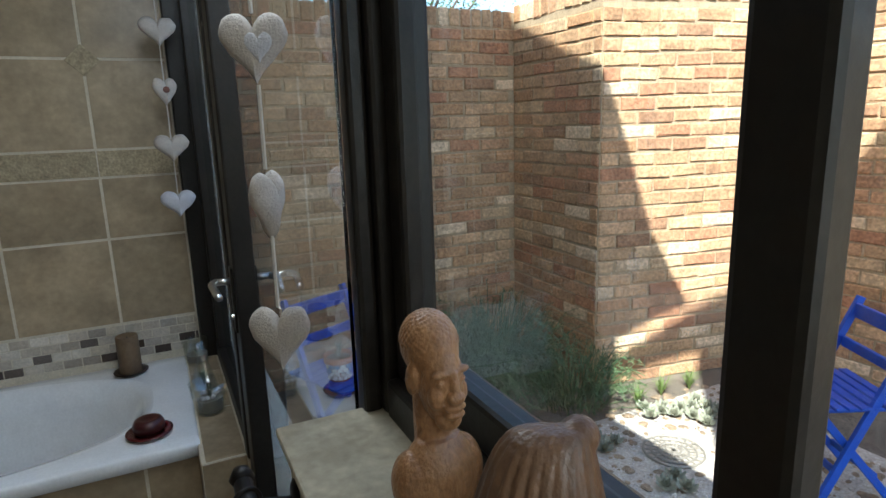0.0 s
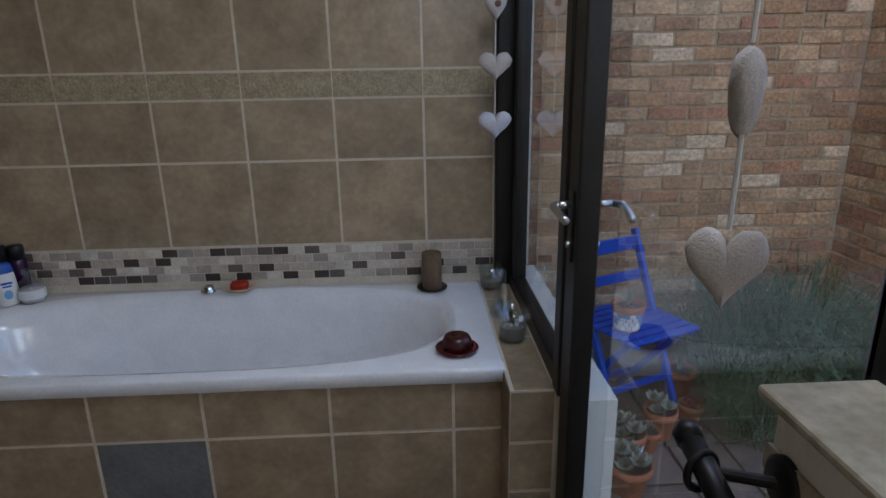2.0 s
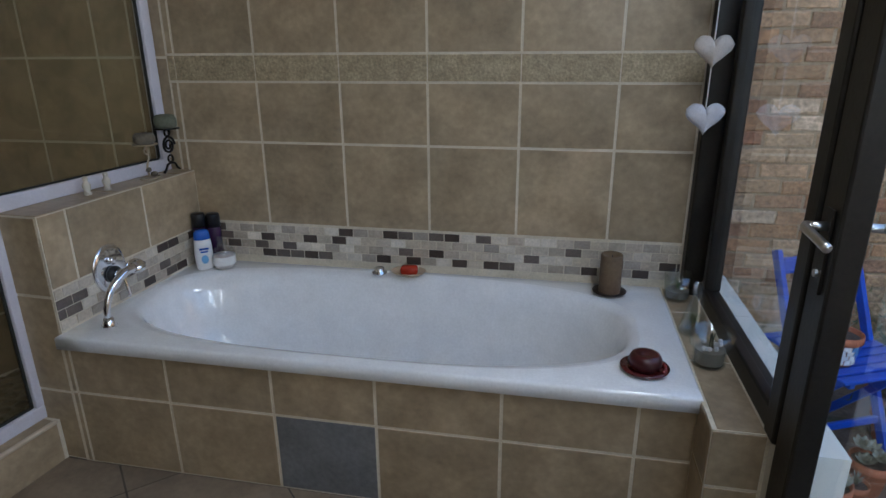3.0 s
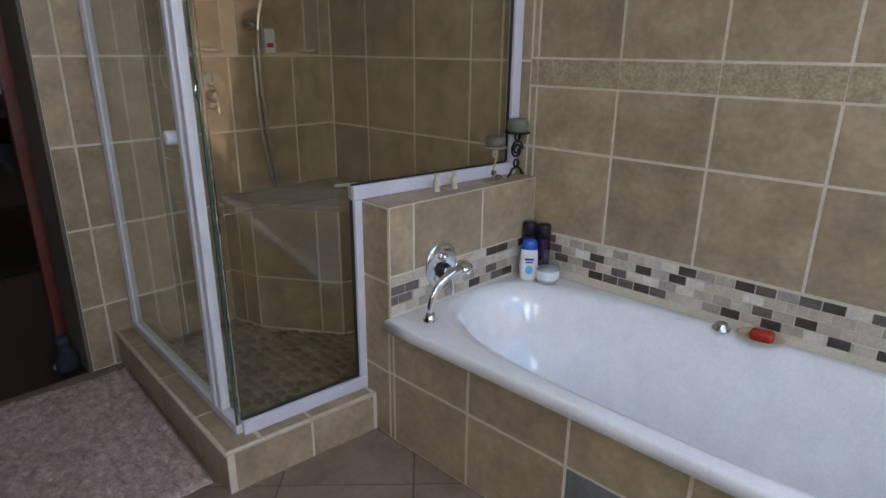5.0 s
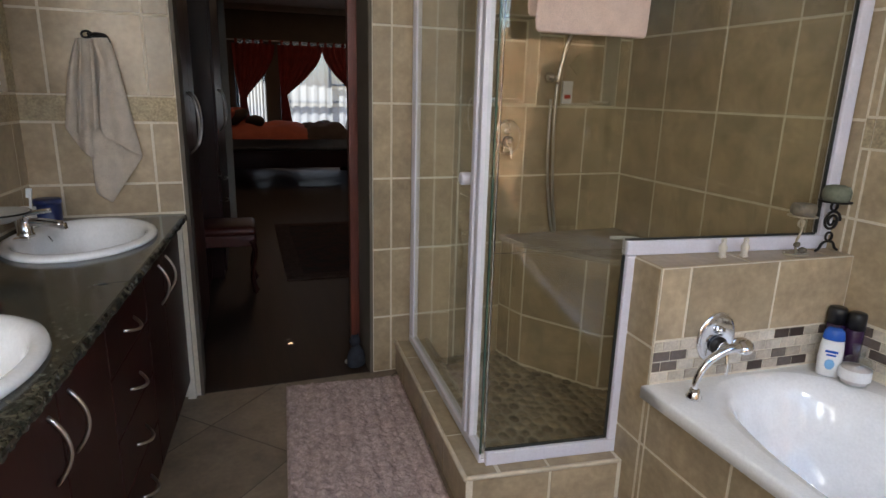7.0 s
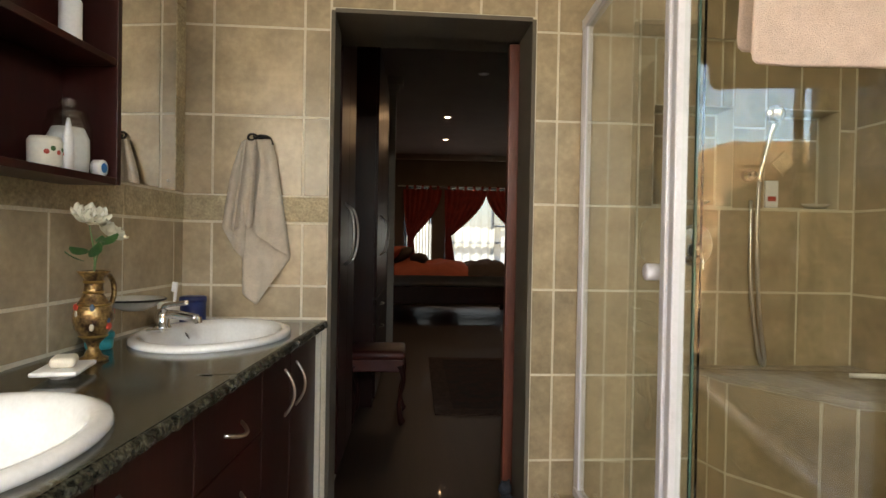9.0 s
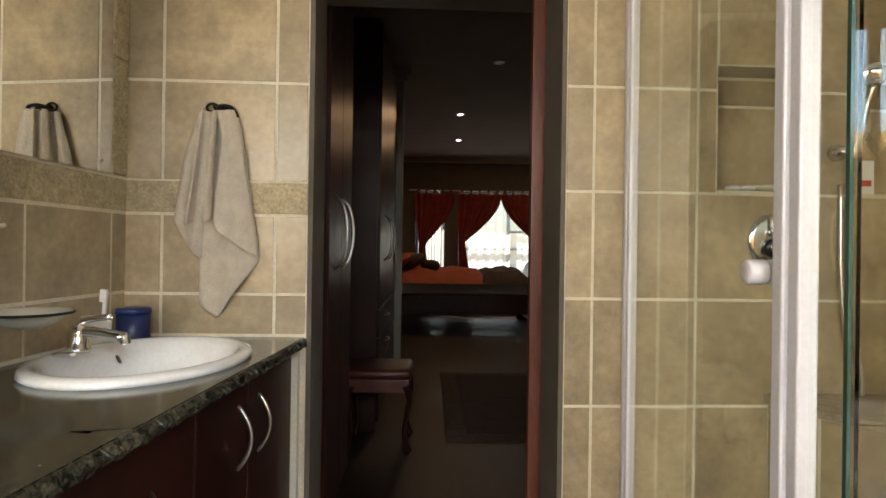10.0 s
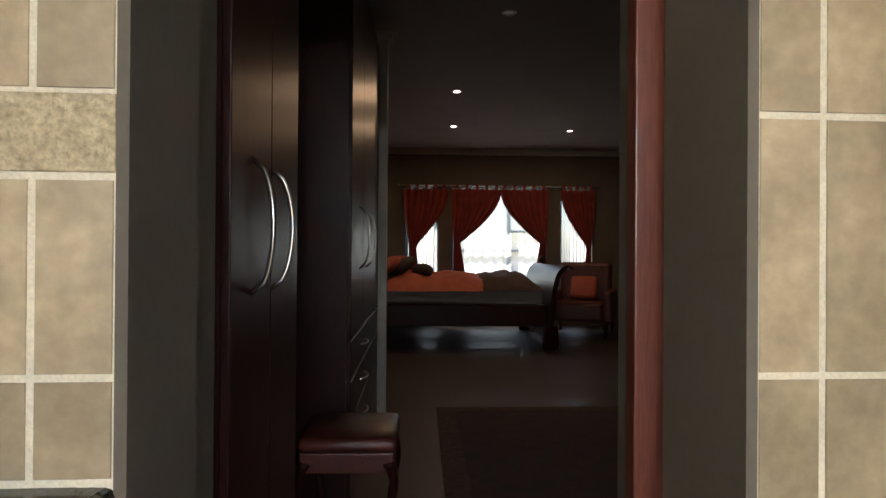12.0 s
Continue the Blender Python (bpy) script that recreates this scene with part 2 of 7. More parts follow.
def curve_points(ctrl, n=24):
    """A smooth line through control points (Catmull-Rom)."""
    p = [Vector(c) for c in ctrl]
    p = [2 * p[0] - p[1]] + p + [2 * p[-1] - p[-2]]
    out = []
    for i in range(1, len(p) - 2):
        for k in range(n):
            t = k / n
            out.append(0.5 * (2 * p[i] + (p[i + 1] - p[i - 1]) * t + (2 * p[i - 1] - 5 * p[i] + 4 * p[i + 1] - p[i + 2]) * t * t + (3 * p[i] - p[i - 1] - 3 * p[i + 1] + p[i + 2]) * t ** 3))
    return out + [p[-2]]


def cells(u0, u1, v0, v1, holes):
    """The rectangles left of a field once holes are cut out."""
    left = [(u0, u1, v0, v1)]
    for h in holes:
        nxt = []
        for a, b, c, d in left:
            p, q, r, s = max(a, h[0]), min(b, h[1]), max(c, h[2]), min(d, h[3])
            if p >= q or r >= s:
                nxt.append((a, b, c, d))
                continue
            nxt += [(a, p, c, d), (q, b, c, d), (p, q, c, r), (p, q, s, d)]
        left = [k for k in nxt if k[1] - k[0] > 1e-4 and k[3] - k[2] > 1e-4]
    return left


PIECES = {}


def piece(name, w, h, depth, mat, edge, parent, m, worn=0):
    """One tile or brick, w by h, its back on the plane of m and its face depth out; alike ones share a mesh."""
    key = (name, round(w, 3), round(h, 3), round(depth, 4), mat.name, worn)
    if key not in PIECES:
        bm = bmesh.new()
        lo = [bm.verts.new((x * w / 2, y * h / 2, 0)) for x, y in ((-1, -1), (1, -1), (1, 1), (-1, 1))]
        mid = [bm.verts.new((x * w / 2, y * h / 2, depth - edge)) for x, y in ((-1, -1), (1, -1), (1, 1), (-1, 1))]
        top = [bm.verts.new((x * (w / 2 - edge), y * (h / 2 - edge), depth)) for x, y in ((-1, -1), (1, -1), (1, 1), (-1, 1))]
        for i in range(4):
            j = (i + 1) % 4
            bm.faces.new((lo[i], lo[j], mid[j], mid[i]))
            bm.faces.new((mid[i], mid[j], top[j], top[i]))
        bm.faces.new(top)
        if worn:
            rw = random.Random(worn * 31 + int(w * 1000))
            for v in mid + top:
                v.co.x += rw.uniform(-0.005, 0.005)
                v.co.y += rw.uniform(-0.005, 0.005)
                v.co.z += rw.uniform(-0.002, 0.0015)
        me = bpy.data.meshes.new(name)
        bm.to_mesh(me)
        bm.free()
        me.materials.append(mat)
        PIECES[key] = me
    ob = new(name, PIECES[key])
    ob.parent = parent
    ob.matrix_world = m
    return ob


def plane_frame(origin, ux, uy):
    """Pose whose x and y axes are ux and uy, and whose z axis is the face's normal."""
    X, Y = Vector(ux).normalized(), Vector(uy).normalized()
    Z = X.cross(Y)
    return Matrix(((X.x, Y.x, Z.x, origin[0]), (X.y, Y.y, Z.y, origin[1]), (X.z, Y.z, Z.z, origin[2]), (0, 0, 0, 1)))


def tile_field(parent, fr, us, vs, holes=(), mat=None, name="tile", gap=0.0095, depth=0.002, edge=0.0008):
    """Tiles between the joint lines us and vs on the plane fr."""
    for u0, u1 in zip(us, us[1:]):
        for v0, v1 in zip(vs, vs[1:]):
            for a, b, c, d in cells(u0, u1, v0, v1, holes):
                if b - a < 0.014 or d - c < 0.014:
                    continue
                piece(name, b - a - gap, d - c - gap, depth, mat or M_TILE, edge, parent, fr @ pose((a + b) / 2, (c + d) / 2, 0))


def joints(lo, hi, anchor, step):
    """Joint lines from lo to hi, with one at anchor."""
    out = [lo]
    k = math.ceil((lo + 0.012 - anchor) / step)
    while anchor + k * step < hi - 0.012:
        out.append(anchor + k * step)
        k += 1
    return out + [hi]


T = 0.335
XW, YN, YS, CEIL = -3.085, 2.60, -0.075, 2.55
DOOR = (0.49, 1.256, 2.01)
B = 0.002

# ---- the bathroom's shell ----
def structure(name, bm, mat, label):
    return tagged(obj(name, bm, mat), label, "", "", "structure")


wall_north = structure("wall_north", boxes((-3.4, 0.20, YN + B, YN + 0.2, -0.05, CEIL)), M_GROUT, "bathroom wall of large beige tiles above the bath")
NICHES = [(1.757, 2.077, 1.306, 1.70), (2.215, 2.53, 1.303, 1.70)]
bm = bmesh.new()
for a, b, c, d in cells(YS - 0.2, YN + B, -0.05, CEIL, [(DOOR[0], DOOR[1], -1, DOOR[2])] + NICHES):
    box(bm, XW - 0.12, XW - B, a, b, c, d)
for a, b, c, d in cells(YS - 0.2, YN + B, -0.05, CEIL, [(DOOR[0], DOOR[1], -1, DOOR[2])]):
    box(bm, XW - 0.235, XW - 0.12, a, b, c, d)
wall_west = structure("wall_west", bm, M_GROUT, "beige tiled wall with a doorway and two shower niches")
wall_south = structure("wall_south", boxes((-0.3, 2.03, -0.75, -0.532, -0.05, CEIL)), M_GROUT, "beige tiled wall behind the vanity")
wall_south.matrix_world = pose(XW, 0.472, 0, 0, 0, -5.5)
structure("wall_nook_west", boxes((-1.25, -1.05, -1.6, -0.29, -0.05, CEIL)), M_PLASTER, "plain plastered wall of the corner nook")
structure("wall_nook_south", boxes((-1.25, 0.5, -1.8, -1.6, -0.05, CEIL)), M_PLASTER, "plain plastered wall closing the nook")
bm = boxes((0.17, 0.36, -1.6, 0.762, -0.3, 1.005), (0.20, 0.36, -1.6, -0.55, 1.005, CEIL), (0.20, 0.36, -0.55, YN + 0.2, 2.25, CEIL), (0.21, 0.36, 1.66, YN + 0.2, -0.3, 0.462))
wall_east = structure("wall_east", bm, M_PLASTER, "cream plastered outer wall under and above the windows")
structure("house_wall", boxes((0.20, 0.335, YN + 0.201, 3.69, -0.3, CEIL + 0.1)), M_PLASTER, "cream plastered outer house wall beyond the bath")
structure("ceiling", boxes((-3.4, 0.36, -1.8, YN + 0.2, CEIL, CEIL + 0.1)), M_CEIL, "white painted bathroom ceiling")
floor = structure("floor", boxes((XW - 0.02, 0.30, -1.6, YN, -0.06, -B)), M_DGROUT, "brown ceramic floor tiles laid diagonally")

# bath surround: front upstand, ledge and pier
bath_surround = structure("bath_surround", boxes((-1.83, 0.09, 1.852, 1.93, 0, 0.425), (0.081, 0.21, 1.714, YN, 0, 0.468)), M_GROUT, "beige tiled bath front with one bare grey panel")
low_wall = structure("low_wall", boxes((-1.978, -1.822, 1.852, YN, 0, 0.855)), M_GROUT, "low beige tiled wall between bath and shower")
# shower tray
FW, FC = Vector((-3.085, 1.47, 0)), Vector((-2.03, 1.398, 0))
along = (FC - FW).normalized()
front_turn = math.degrees(math.atan2(along.y, along.x))
front_len = (FC - FW).length
shower_kerb = structure("shower_kerb", boxes((-0.03, 0.07, 0.037, 0.47, -0.008, 0.148)), M_GROUT, "raised beige tiled kerb round the shower")
SIDE_TURN = -6.8
KS = pose(FC.x, FC.y, 0, 0, 0, SIDE_TURN)
shower_kerb.matrix_world = KS
kerb_front = obj("kerb_front", boxes((0.0, front_len + 0.069, -0.085, 0.035, -0.008, 0.148)), M_GROUT, shower_kerb)
kerb_front.matrix_world = pose(FW.x, FW.y, 0, 0, 0, front_turn)

# ---- shower screen: white frame and clear glass ----
screen = thing("shower_screen", "white framed clear glass shower enclosure on a tiled kerb", "shower screen", (FW.x, FW.y, 0.15), front_turn)
ztop = 2.02
L = front_len


def sbar(x0, x1, y0, y1, z0, z1, bev=0.004, name="frame_bar"):
    return part(name, boxes((x0, x1, y0, y1, z0, z1), bevel=bev), M_WFRAME, screen)


sbar(0.0, L, -0.02, 0.02, 0.0, 0.035)
sbar(0.0, L, -0.02, 0.02, ztop - 0.19, ztop - 0.15)
sbar(0.0, 0.03, -0.018, 0.018, 0.035, ztop - 0.19)
sbar(0.034, 0.056, -0.016, 0.016, 0.035, ztop - 0.19)
sbar(L - 0.176, L - 0.145, -0.025, 0.012, 0.035, ztop - 0.19)
sbar(L - 0.142, L - 0.112, -0.018, 0.018, 0.035, ztop - 0.19)
part("fixed_glass", boxes((L - 0.116, L - 0.006, -0.003, 0.003, 0.03, ztop - 0.18)), M_SGLASS, screen).visible_shadow = False
part("door_glass", boxes((0.05, L - 0.170, -0.010, -0.004, 0.03, ztop - 0.18)), M_SGLASS, screen).visible_shadow = False
knob = part("knob", lathe([(0, 0), (0.02, 0), (0.022, 0.004), (0.022, 0.03), (0.018, 0.034), (0, 0.034)], 20), M_WFRAME, screen, "white round door knob", True)
knob.matrix_basis = pose(L - 0.225, -0.010, 0.925, 90, 0, 0)
part("knob_back", lathe([(0, 0), (0.02, 0), (0.022, 0.004), (0.022, 0.024), (0, 0.026)], 20), M_WFRAME, screen, "", True).matrix_basis = pose(L - 0.225, -0.004, 0.925, -90, 0, 0)
side = thing("shower_side_panel", "fixed clear glass shower panel in a white frame", "shower screen", (FC.x, FC.y, 0.15), SIDE_TURN)


def pbar(x0, x1, y0, y1, z0, z1, bev=0.004):
    return part("frame_bar", boxes((x0, x1, y0, y1, z0, z1), bevel=bev), M_WFRAME, side)


YP, ZP, SL = 0.462, 0.707, 1.208
pbar(-0.02, 0.02, 0.0, YP + 0.03, 0.0, 0.048)
pbar(-0.02, 0.02, YP - 0.022, YP + 0.03, 0.048, ZP)
pbar(-0.025, 0.015, YP - 0.022, SL, ZP, ZP + 0.048)
pbar(-0.02, 0.02, SL - 0.045, SL, ZP + 0.048, ztop - 0.15)
pbar(-0.02, 0.02, 0.0, SL - 0.045, ztop - 0.19, ztop - 0.15)
part("side_glass", boxes((-0.004, 0.004, -0.012, YP - 0.010, 0.02, ZP + 0.02)), M_TGLASS, side).visible_shadow = False
part("side_glass", boxes((-0.004, 0.004, -0.012, SL - 0.03, ZP + 0.0205, ztop - 0.17)), M_TGLASS, side).visible_shadow = False
M_SEAL = plain("dark_rubber_seal", (0.02, 0.022, 0.02), 0.5)
for b in ((-0.007, 0.007, YP - 0.029, YP - 0.0225, 0.049, ZP), (-0.007, 0.007, 0.0, YP - 0.0295, 0.0485, 0.055), (-0.007, 0.007, YP - 0.022, SL - 0.052, ZP + 0.0485, ZP + 0.054),
          (-0.007, 0.007, SL - 0.0515, SL - 0.0455, ZP + 0.0545, ztop - 0.191)):
    part("seal", boxes(b), M_SEAL, side, "dark rubber seal")
part("glass_edge", boxes((-0.0045, 0.0045, -0.0175, -0.0125, 0.036, ztop - 0.191)), plain("green_glass_edge", (0.05, 0.10, 0.075), 0.15), side, "green cut edge of the glass")


# ---- bath tub ----
def bath_tub():
    x0, x1, y0, y1, top = -1.825, 0.088, 1.832, YN - 0.002, 0.475
    cx, cy = -0.905, 2.218
    n = 96
    bm = bmesh.new()

    def ring(rx, ry, z, p, dx=0.0):
        out = []
        for i in range(n):
            a = 2 * math.pi * i / n
            c, s = math.cos(a), math.sin(a)
            out.append(bm.verts.new((cx + dx + rx * math.copysign(abs(c) ** (2 / p), c), cy + ry * math.copysign(abs(s) ** (2 / p), s), z)))
        return out

    def rect(inset, z):
        out = []
        for i in range(n):
            a = 2 * math.pi * i / n
            c, s = math.cos(a), math.sin(a)
            k = 1 / max(abs(c), abs(s))
            hx, hy = (x1 - x0) / 2 - inset, (y1 - y0) / 2 - inset
            out.append(bm.verts.new(((x0 + x1) / 2 + hx * c * k, (y0 + y1) / 2 + hy * s * k, z)))
        return out
    rings = [rect(0.012, 0.426), rect(0.0, 0.432), rect(0.0, 0.466), rect(0.003, 0.472), rect(0.009, top),
             ring(0.872, 0.345, top, 3.0), ring(0.855, 0.328, top - 0.004, 2.8), ring(0.838, 0.312, top - 0.018, 2.7), ring(0.815, 0.292, top - 0.07, 2.6),
             ring(0.785, 0.272, top - 0.18, 2.6), ring(0.73, 0.245, top - 0.30, 2.6), ring(0.66, 0.21, top - 0.36, 2.5), ring(0.5, 0.14, top - 0.385, 2.3), ring(0.2, 0.05, top - 0.39, 2.0)]
    co = [[v.co.copy() for v in r] for r in rings]
    bm.free()
    root = thing("bathtub", "white oval enamel bathtub built into a tiled surround", "bathtub", (0, 0, 0))
    for nm, group in (("rim", co[:6]), ("basin", co[5:])):
        bm = bmesh.new()
        vs = [[bm.verts.new(p) for p in r] for r in group]
        for a, b in zip(vs, vs[1:]):
            for i in range(n):
                j = (i + 1) % n
                bm.faces.new((a[i], a[j], b[j], b[i]))
        if nm == "basin":
            bm.faces.new(vs[-1])
        part(nm, bm, M_ENAMEL, root, "", True)
    part("waste", lathe([(0, 0), (0.03, 0), (0.03, 0.004), (0.02, 0.006), (0, 0.006)], 20, at=(-0.905, 2.218, 0.086)), M_CHROME, root, "chrome waste")
    return root


bath_tub()

# ---- garden side: window over the ledge, glass door, window over the sill ----
GX = 0.235


def frame_unit(name, label, bars, panes, category):
    root = tagged(new(name), label, category, "", "structure")
    for b in bars:
        part("frame_bar", boxes(b, bevel=0.006), M_FRAME, root)
    for p in panes:
        g = part("pane", boxes(p), M_GLASS, root)
        g.visible_shadow = False
    return root


frame_unit("window_1", "black framed fixed window above the bath ledge", [
    (0.150, 0.262, YN - 0.055, YN - 0.001, 0.463, 2.25), (0.205, 0.262, 1.745, YN - 0.055, 0.463, 0.525), (0.205, 0.262, 1.745, YN - 0.055, 2.19, 2.25),
    (0.205, 0.262, YN - 0.145, YN - 0.105, 0.525, 2.19), (0.20, 0.262, 1.682, 1.745, 0.463, 2.25)],
    [(GX - 0.003, GX + 0.003, 1.74, YN - 0.14, 0.52, 2.2), (GX - 0.003, GX + 0.003, YN - 0.11, YN - 0.05, 0.52, 2.2)], "window")
door_1 = frame_unit("door_1", "black framed glass garden door, closed", [
    (0.205, 0.262, 1.588, 1.678, -0.02, 2.2), (0.262, 0.2855, 0.752, 0.786, -0.02, 2.2), (0.212, 0.261, 0.787, 1.588, -0.02, 0.14), (0.212, 0.261, 0.787, 1.588, 2.10, 2.2),
    (0.286, 0.36, 0.7905, 0.806, -0.05, 2.25), (0.20, 0.262, 0.832, 1.682, 2.203, 2.25)], [(0.2545, 0.2595, 0.773, 1.593, 0.13, 2.11)], "door")


def lever(side):
    x = 0.205 if side < 0 else 0.262
    d = side
    bm = tube([(x, 1.63, 0.995), (x + d * 0.045, 1.63, 0.995)], 0.009, 12)
    tube(curve_points([(x + d * 0.04, 1.632, 0.995), (x + d * 0.052, 1.60, 0.997), (x + d * 0.05, 1.56, 0.993), (x + d * 0.045, 1.515, 0.985)], 6), 0.009, 12, bm=bm)
    part("door_handle", bm, M_STEEL, door_1, "brushed steel lever handle", True)
    part("escutcheon", boxes((min(x, x + d * 0.006), max(x, x + d * 0.006), 1.612, 1.648, 0.86, 1.03), bevel=0.002), M_FRAME, door_1)
    part("key_cylinder", tube([(x, 1.63, 0.90), (x + d * 0.012, 1.63, 0.90)], 0.008, 12), M_STEEL, door_1)


lever(-1)
lever(1)
frame_unit("window_2", "black framed garden window above the cream sill", [
    (0.285, 0.36, 0.738, 0.790, 1.006, 2.25), (0.30, 0.345, 0.696, 0.738, 1.065, 2.19), (0.285, 0.36, -0.55, 0.738, 1.006, 1.065), (0.285, 0.36, -0.55, 0.738, 2.19, 2.25),
    (0.305, 0.345, 0.276, 0.696, 1.065, 1.115), (0.305, 0.345, 0.276, 0.696, 2.14, 2.19), (0.300, 0.326, 0.232, 0.277, 1.065, 2.19), (0.285, 0.36, -0.55, -0.50, 1.065, 2.19)],
    [(0.322, 0.328, 0.262, 0.70, 1.11, 2.15), (0.322, 0.328, -0.50, 0.268, 1.06, 2.195)], "window")
sill = structure("sill", boxes((0.152, 0.29, -1.6, 0.772, 1.0055, 1.018), (0.165, 0.1695, -1.6, 0.767, 0.93, 0.96), bevel=0.004), M_SILL, "cream painted stone sill with chipped edges")
structure("outer_sill", boxes((0.362, 0.39, -0.6, 0.80, 1.0, 1.045), bevel=0.006), M_PLASTER, "cream outer window sill")

# ---- courtyard ----
GZ = -0.22
ground = structure("ground", boxes((0.30, 60, -40, 60, GZ - 0.2, GZ), (-60, -12.5, -40, 60, GZ - 0.2, GZ)), material("courtyard_soil", (0.16, 0.13, 0.10), (0.10, 0.08, 0.06), 0.95, 0, 8, 0.6, 60, 0, 0.3), "bare brown soil of the courtyard")


def brick_wall(name, label, p, q, top, thick=0.11, coping=True):
    """A wall from p to q whose bricks face the left-hand side seen from p to q is behind them."""
    p, q = Vector((*p, 0)), Vector((*q, 0))
    d = (q - p).normalized()
    nrm = Vector((d.y, -d.x, 0))
    ln = (q - p).length
    bm = bmesh.new()
    box(bm, 0, ln, 0.0, thick, GZ - 0.1, top - 0.01)
    ob = tagged(obj(name, bm, M_MORTAR), label, "", "", "structure")
    ob.matrix_world = Matrix.Translation(p) @ Matrix.Rotation(math.atan2(d.y, d.x), 4, "Z")
    return ob, p, d, ln


WALLS = []
for nm, lb, p, q, top in (
        ("brick_wall_north", "weathered reddish clay brick garden wall in shade", (0.2, 3.57), (2.29, 3.57), 2.05),
        ("brick_wall_return", "short return of the weathered brick garden wall", (2.29, 3.57), (2.29, 2.70), 2.08),
        ("brick_wall_sunny", "sunlit pale clay brick garden wall", (2.29, 2.70), (3.55, 2.45), 2.08),
        ("brick_wall_east", "red clay brick garden wall behind a blue chair", (3.55, 2.45), (4.0, -2.5), 2.05)):
    WALLS.append((*brick_wall(nm, lb, p, q, top), top))

# ---- doorway and bedroom ----
structure("doorway_lining", boxes((XW - 0.237, XW + 0.004, DOOR[0] - 0.012, DOOR[0] + 0.003, 0, DOOR[2] + 0.004), (XW - 0.237, XW + 0.004, DOOR[1] - 0.003, DOOR[1] + 0.012, 0, DOOR[2] + 0.004),
                               (XW - 0.237, XW + 0.004, DOOR[0] + 0.003, DOOR[1] - 0.003, DOOR[2] - 0.004, DOOR[2] + 0.012)), M_TAUPE, "taupe painted doorway reveal")
sliding = thing("sliding_door", "red-brown wooden sliding door slid mostly open", "door", (-3.37, 1.215, 0.005))
part("leaf", boxes((-0.02, 0.02, 0, 0.8, 0, 2.0), bevel=0.003), M_REDWOOD, sliding)
part("pull", boxes((0.021, 0.026, 0.05, 0.062, 1.03, 1.12), bevel=0.002), M_STEEL, sliding, "slim steel pull")
BX0, BX1, BY0, BY1, BC = -11.45, -3.322, -0.15, 5.2, 2.68
structure("bedroom_floor", boxes((BX0 - 0.8, XW - 0.02, BY0 - 0.2, BY1, -0.06, -0.006)), material("dark_floorboards", (0.030, 0.016, 0.010), (0.018, 0.010, 0.007), 0.50, 0, 3, 0.05, 40, 0, 0.2, 0.05, (0.3, 6, 1)), "dark polished wooden bedroom floor")
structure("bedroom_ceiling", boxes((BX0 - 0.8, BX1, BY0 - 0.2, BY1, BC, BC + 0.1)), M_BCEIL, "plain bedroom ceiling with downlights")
structure("bedroom_wall_north", boxes((BX0 - 0.8, BX1, BY1, BY1 + 0.2, -0.05, BC)), M_TAUPE, "taupe bedroom wall")
structure("bedroom_wall_south", boxes((BX0 - 0.8, BX1, BY0 - 0.2, BY0, -0.05, BC)), M_TAUPE, "taupe bedroom wall behind the wardrobes")
structure("bedroom_wall_east", boxes((-3.52, BX1 - 0.09, 1.25, BY1, -0.05, BC), (-3.52, BX1, BY0, 0.46, -0.05, BC), (-3.52, BX1, 0.46, 1.25, 2.02, BC), (-3.41, BX1, 1.25, BY1, 2.02, BC)), M_TAUPE, "taupe bedroom wall with a pocket for the sliding door")
WIN = [(0.62, 1.12, 0.25, 2.12), (1.35, 2.79, 0.25, 2.12), (3.0, 3.5, 0.25, 2.12)]
bm = bmesh.new()
for a, b, c, d in cells(BY0 - 0.2, BY1, -0.05, BC, WIN):
    box(bm, BX0 - 0.2, BX0, a, b, c, d)
structure("bedroom_wall_west", bm, M_TAUPE, "taupe bedroom wall with three curtained windows")

# ---- vanity: worktop, cabinet, basins ----
SK = -5.5
VF = pose(XW, 0.472, 0, 0, 0, SK)
VZ, VL = 0.835, 1.95
M_SOAP = plain("cream_soap", (0.80, 0.74, 0.62), 0.5)
M_WPLAST = plain("white_plastic", (0.82, 0.82, 0.82), 0.35)
M_BLACKP = plain("black_plastic", (0.012, 0.012, 0.014), 0.3)
M_IRON = plain("black_iron", (0.018, 0.016, 0.015), 0.45, 0.6)
M_TOWEL = material("beige_terry", (0.60, 0.52, 0.43), (0.50, 0.43, 0.35), 0.95, 0, 25, 1.0, 420, 0, 0.12)
M_PINKT = material("peach_terry", (0.66, 0.50, 0.41), (0.58, 0.43, 0.35), 0.95, 0, 25, 1.0, 420, 0, 0.12)
M_FELT = material("cream_felt", (0.56, 0.50, 0.44), (0.46, 0.41, 0.36), 0.95, 0, 30, 0.6, 300, 0, 0.1)
M_FELTW = material("white_felt", (0.62, 0.61, 0.63), (0.52, 0.51, 0.54), 0.95, 0, 30, 0.6, 300, 0, 0.1)


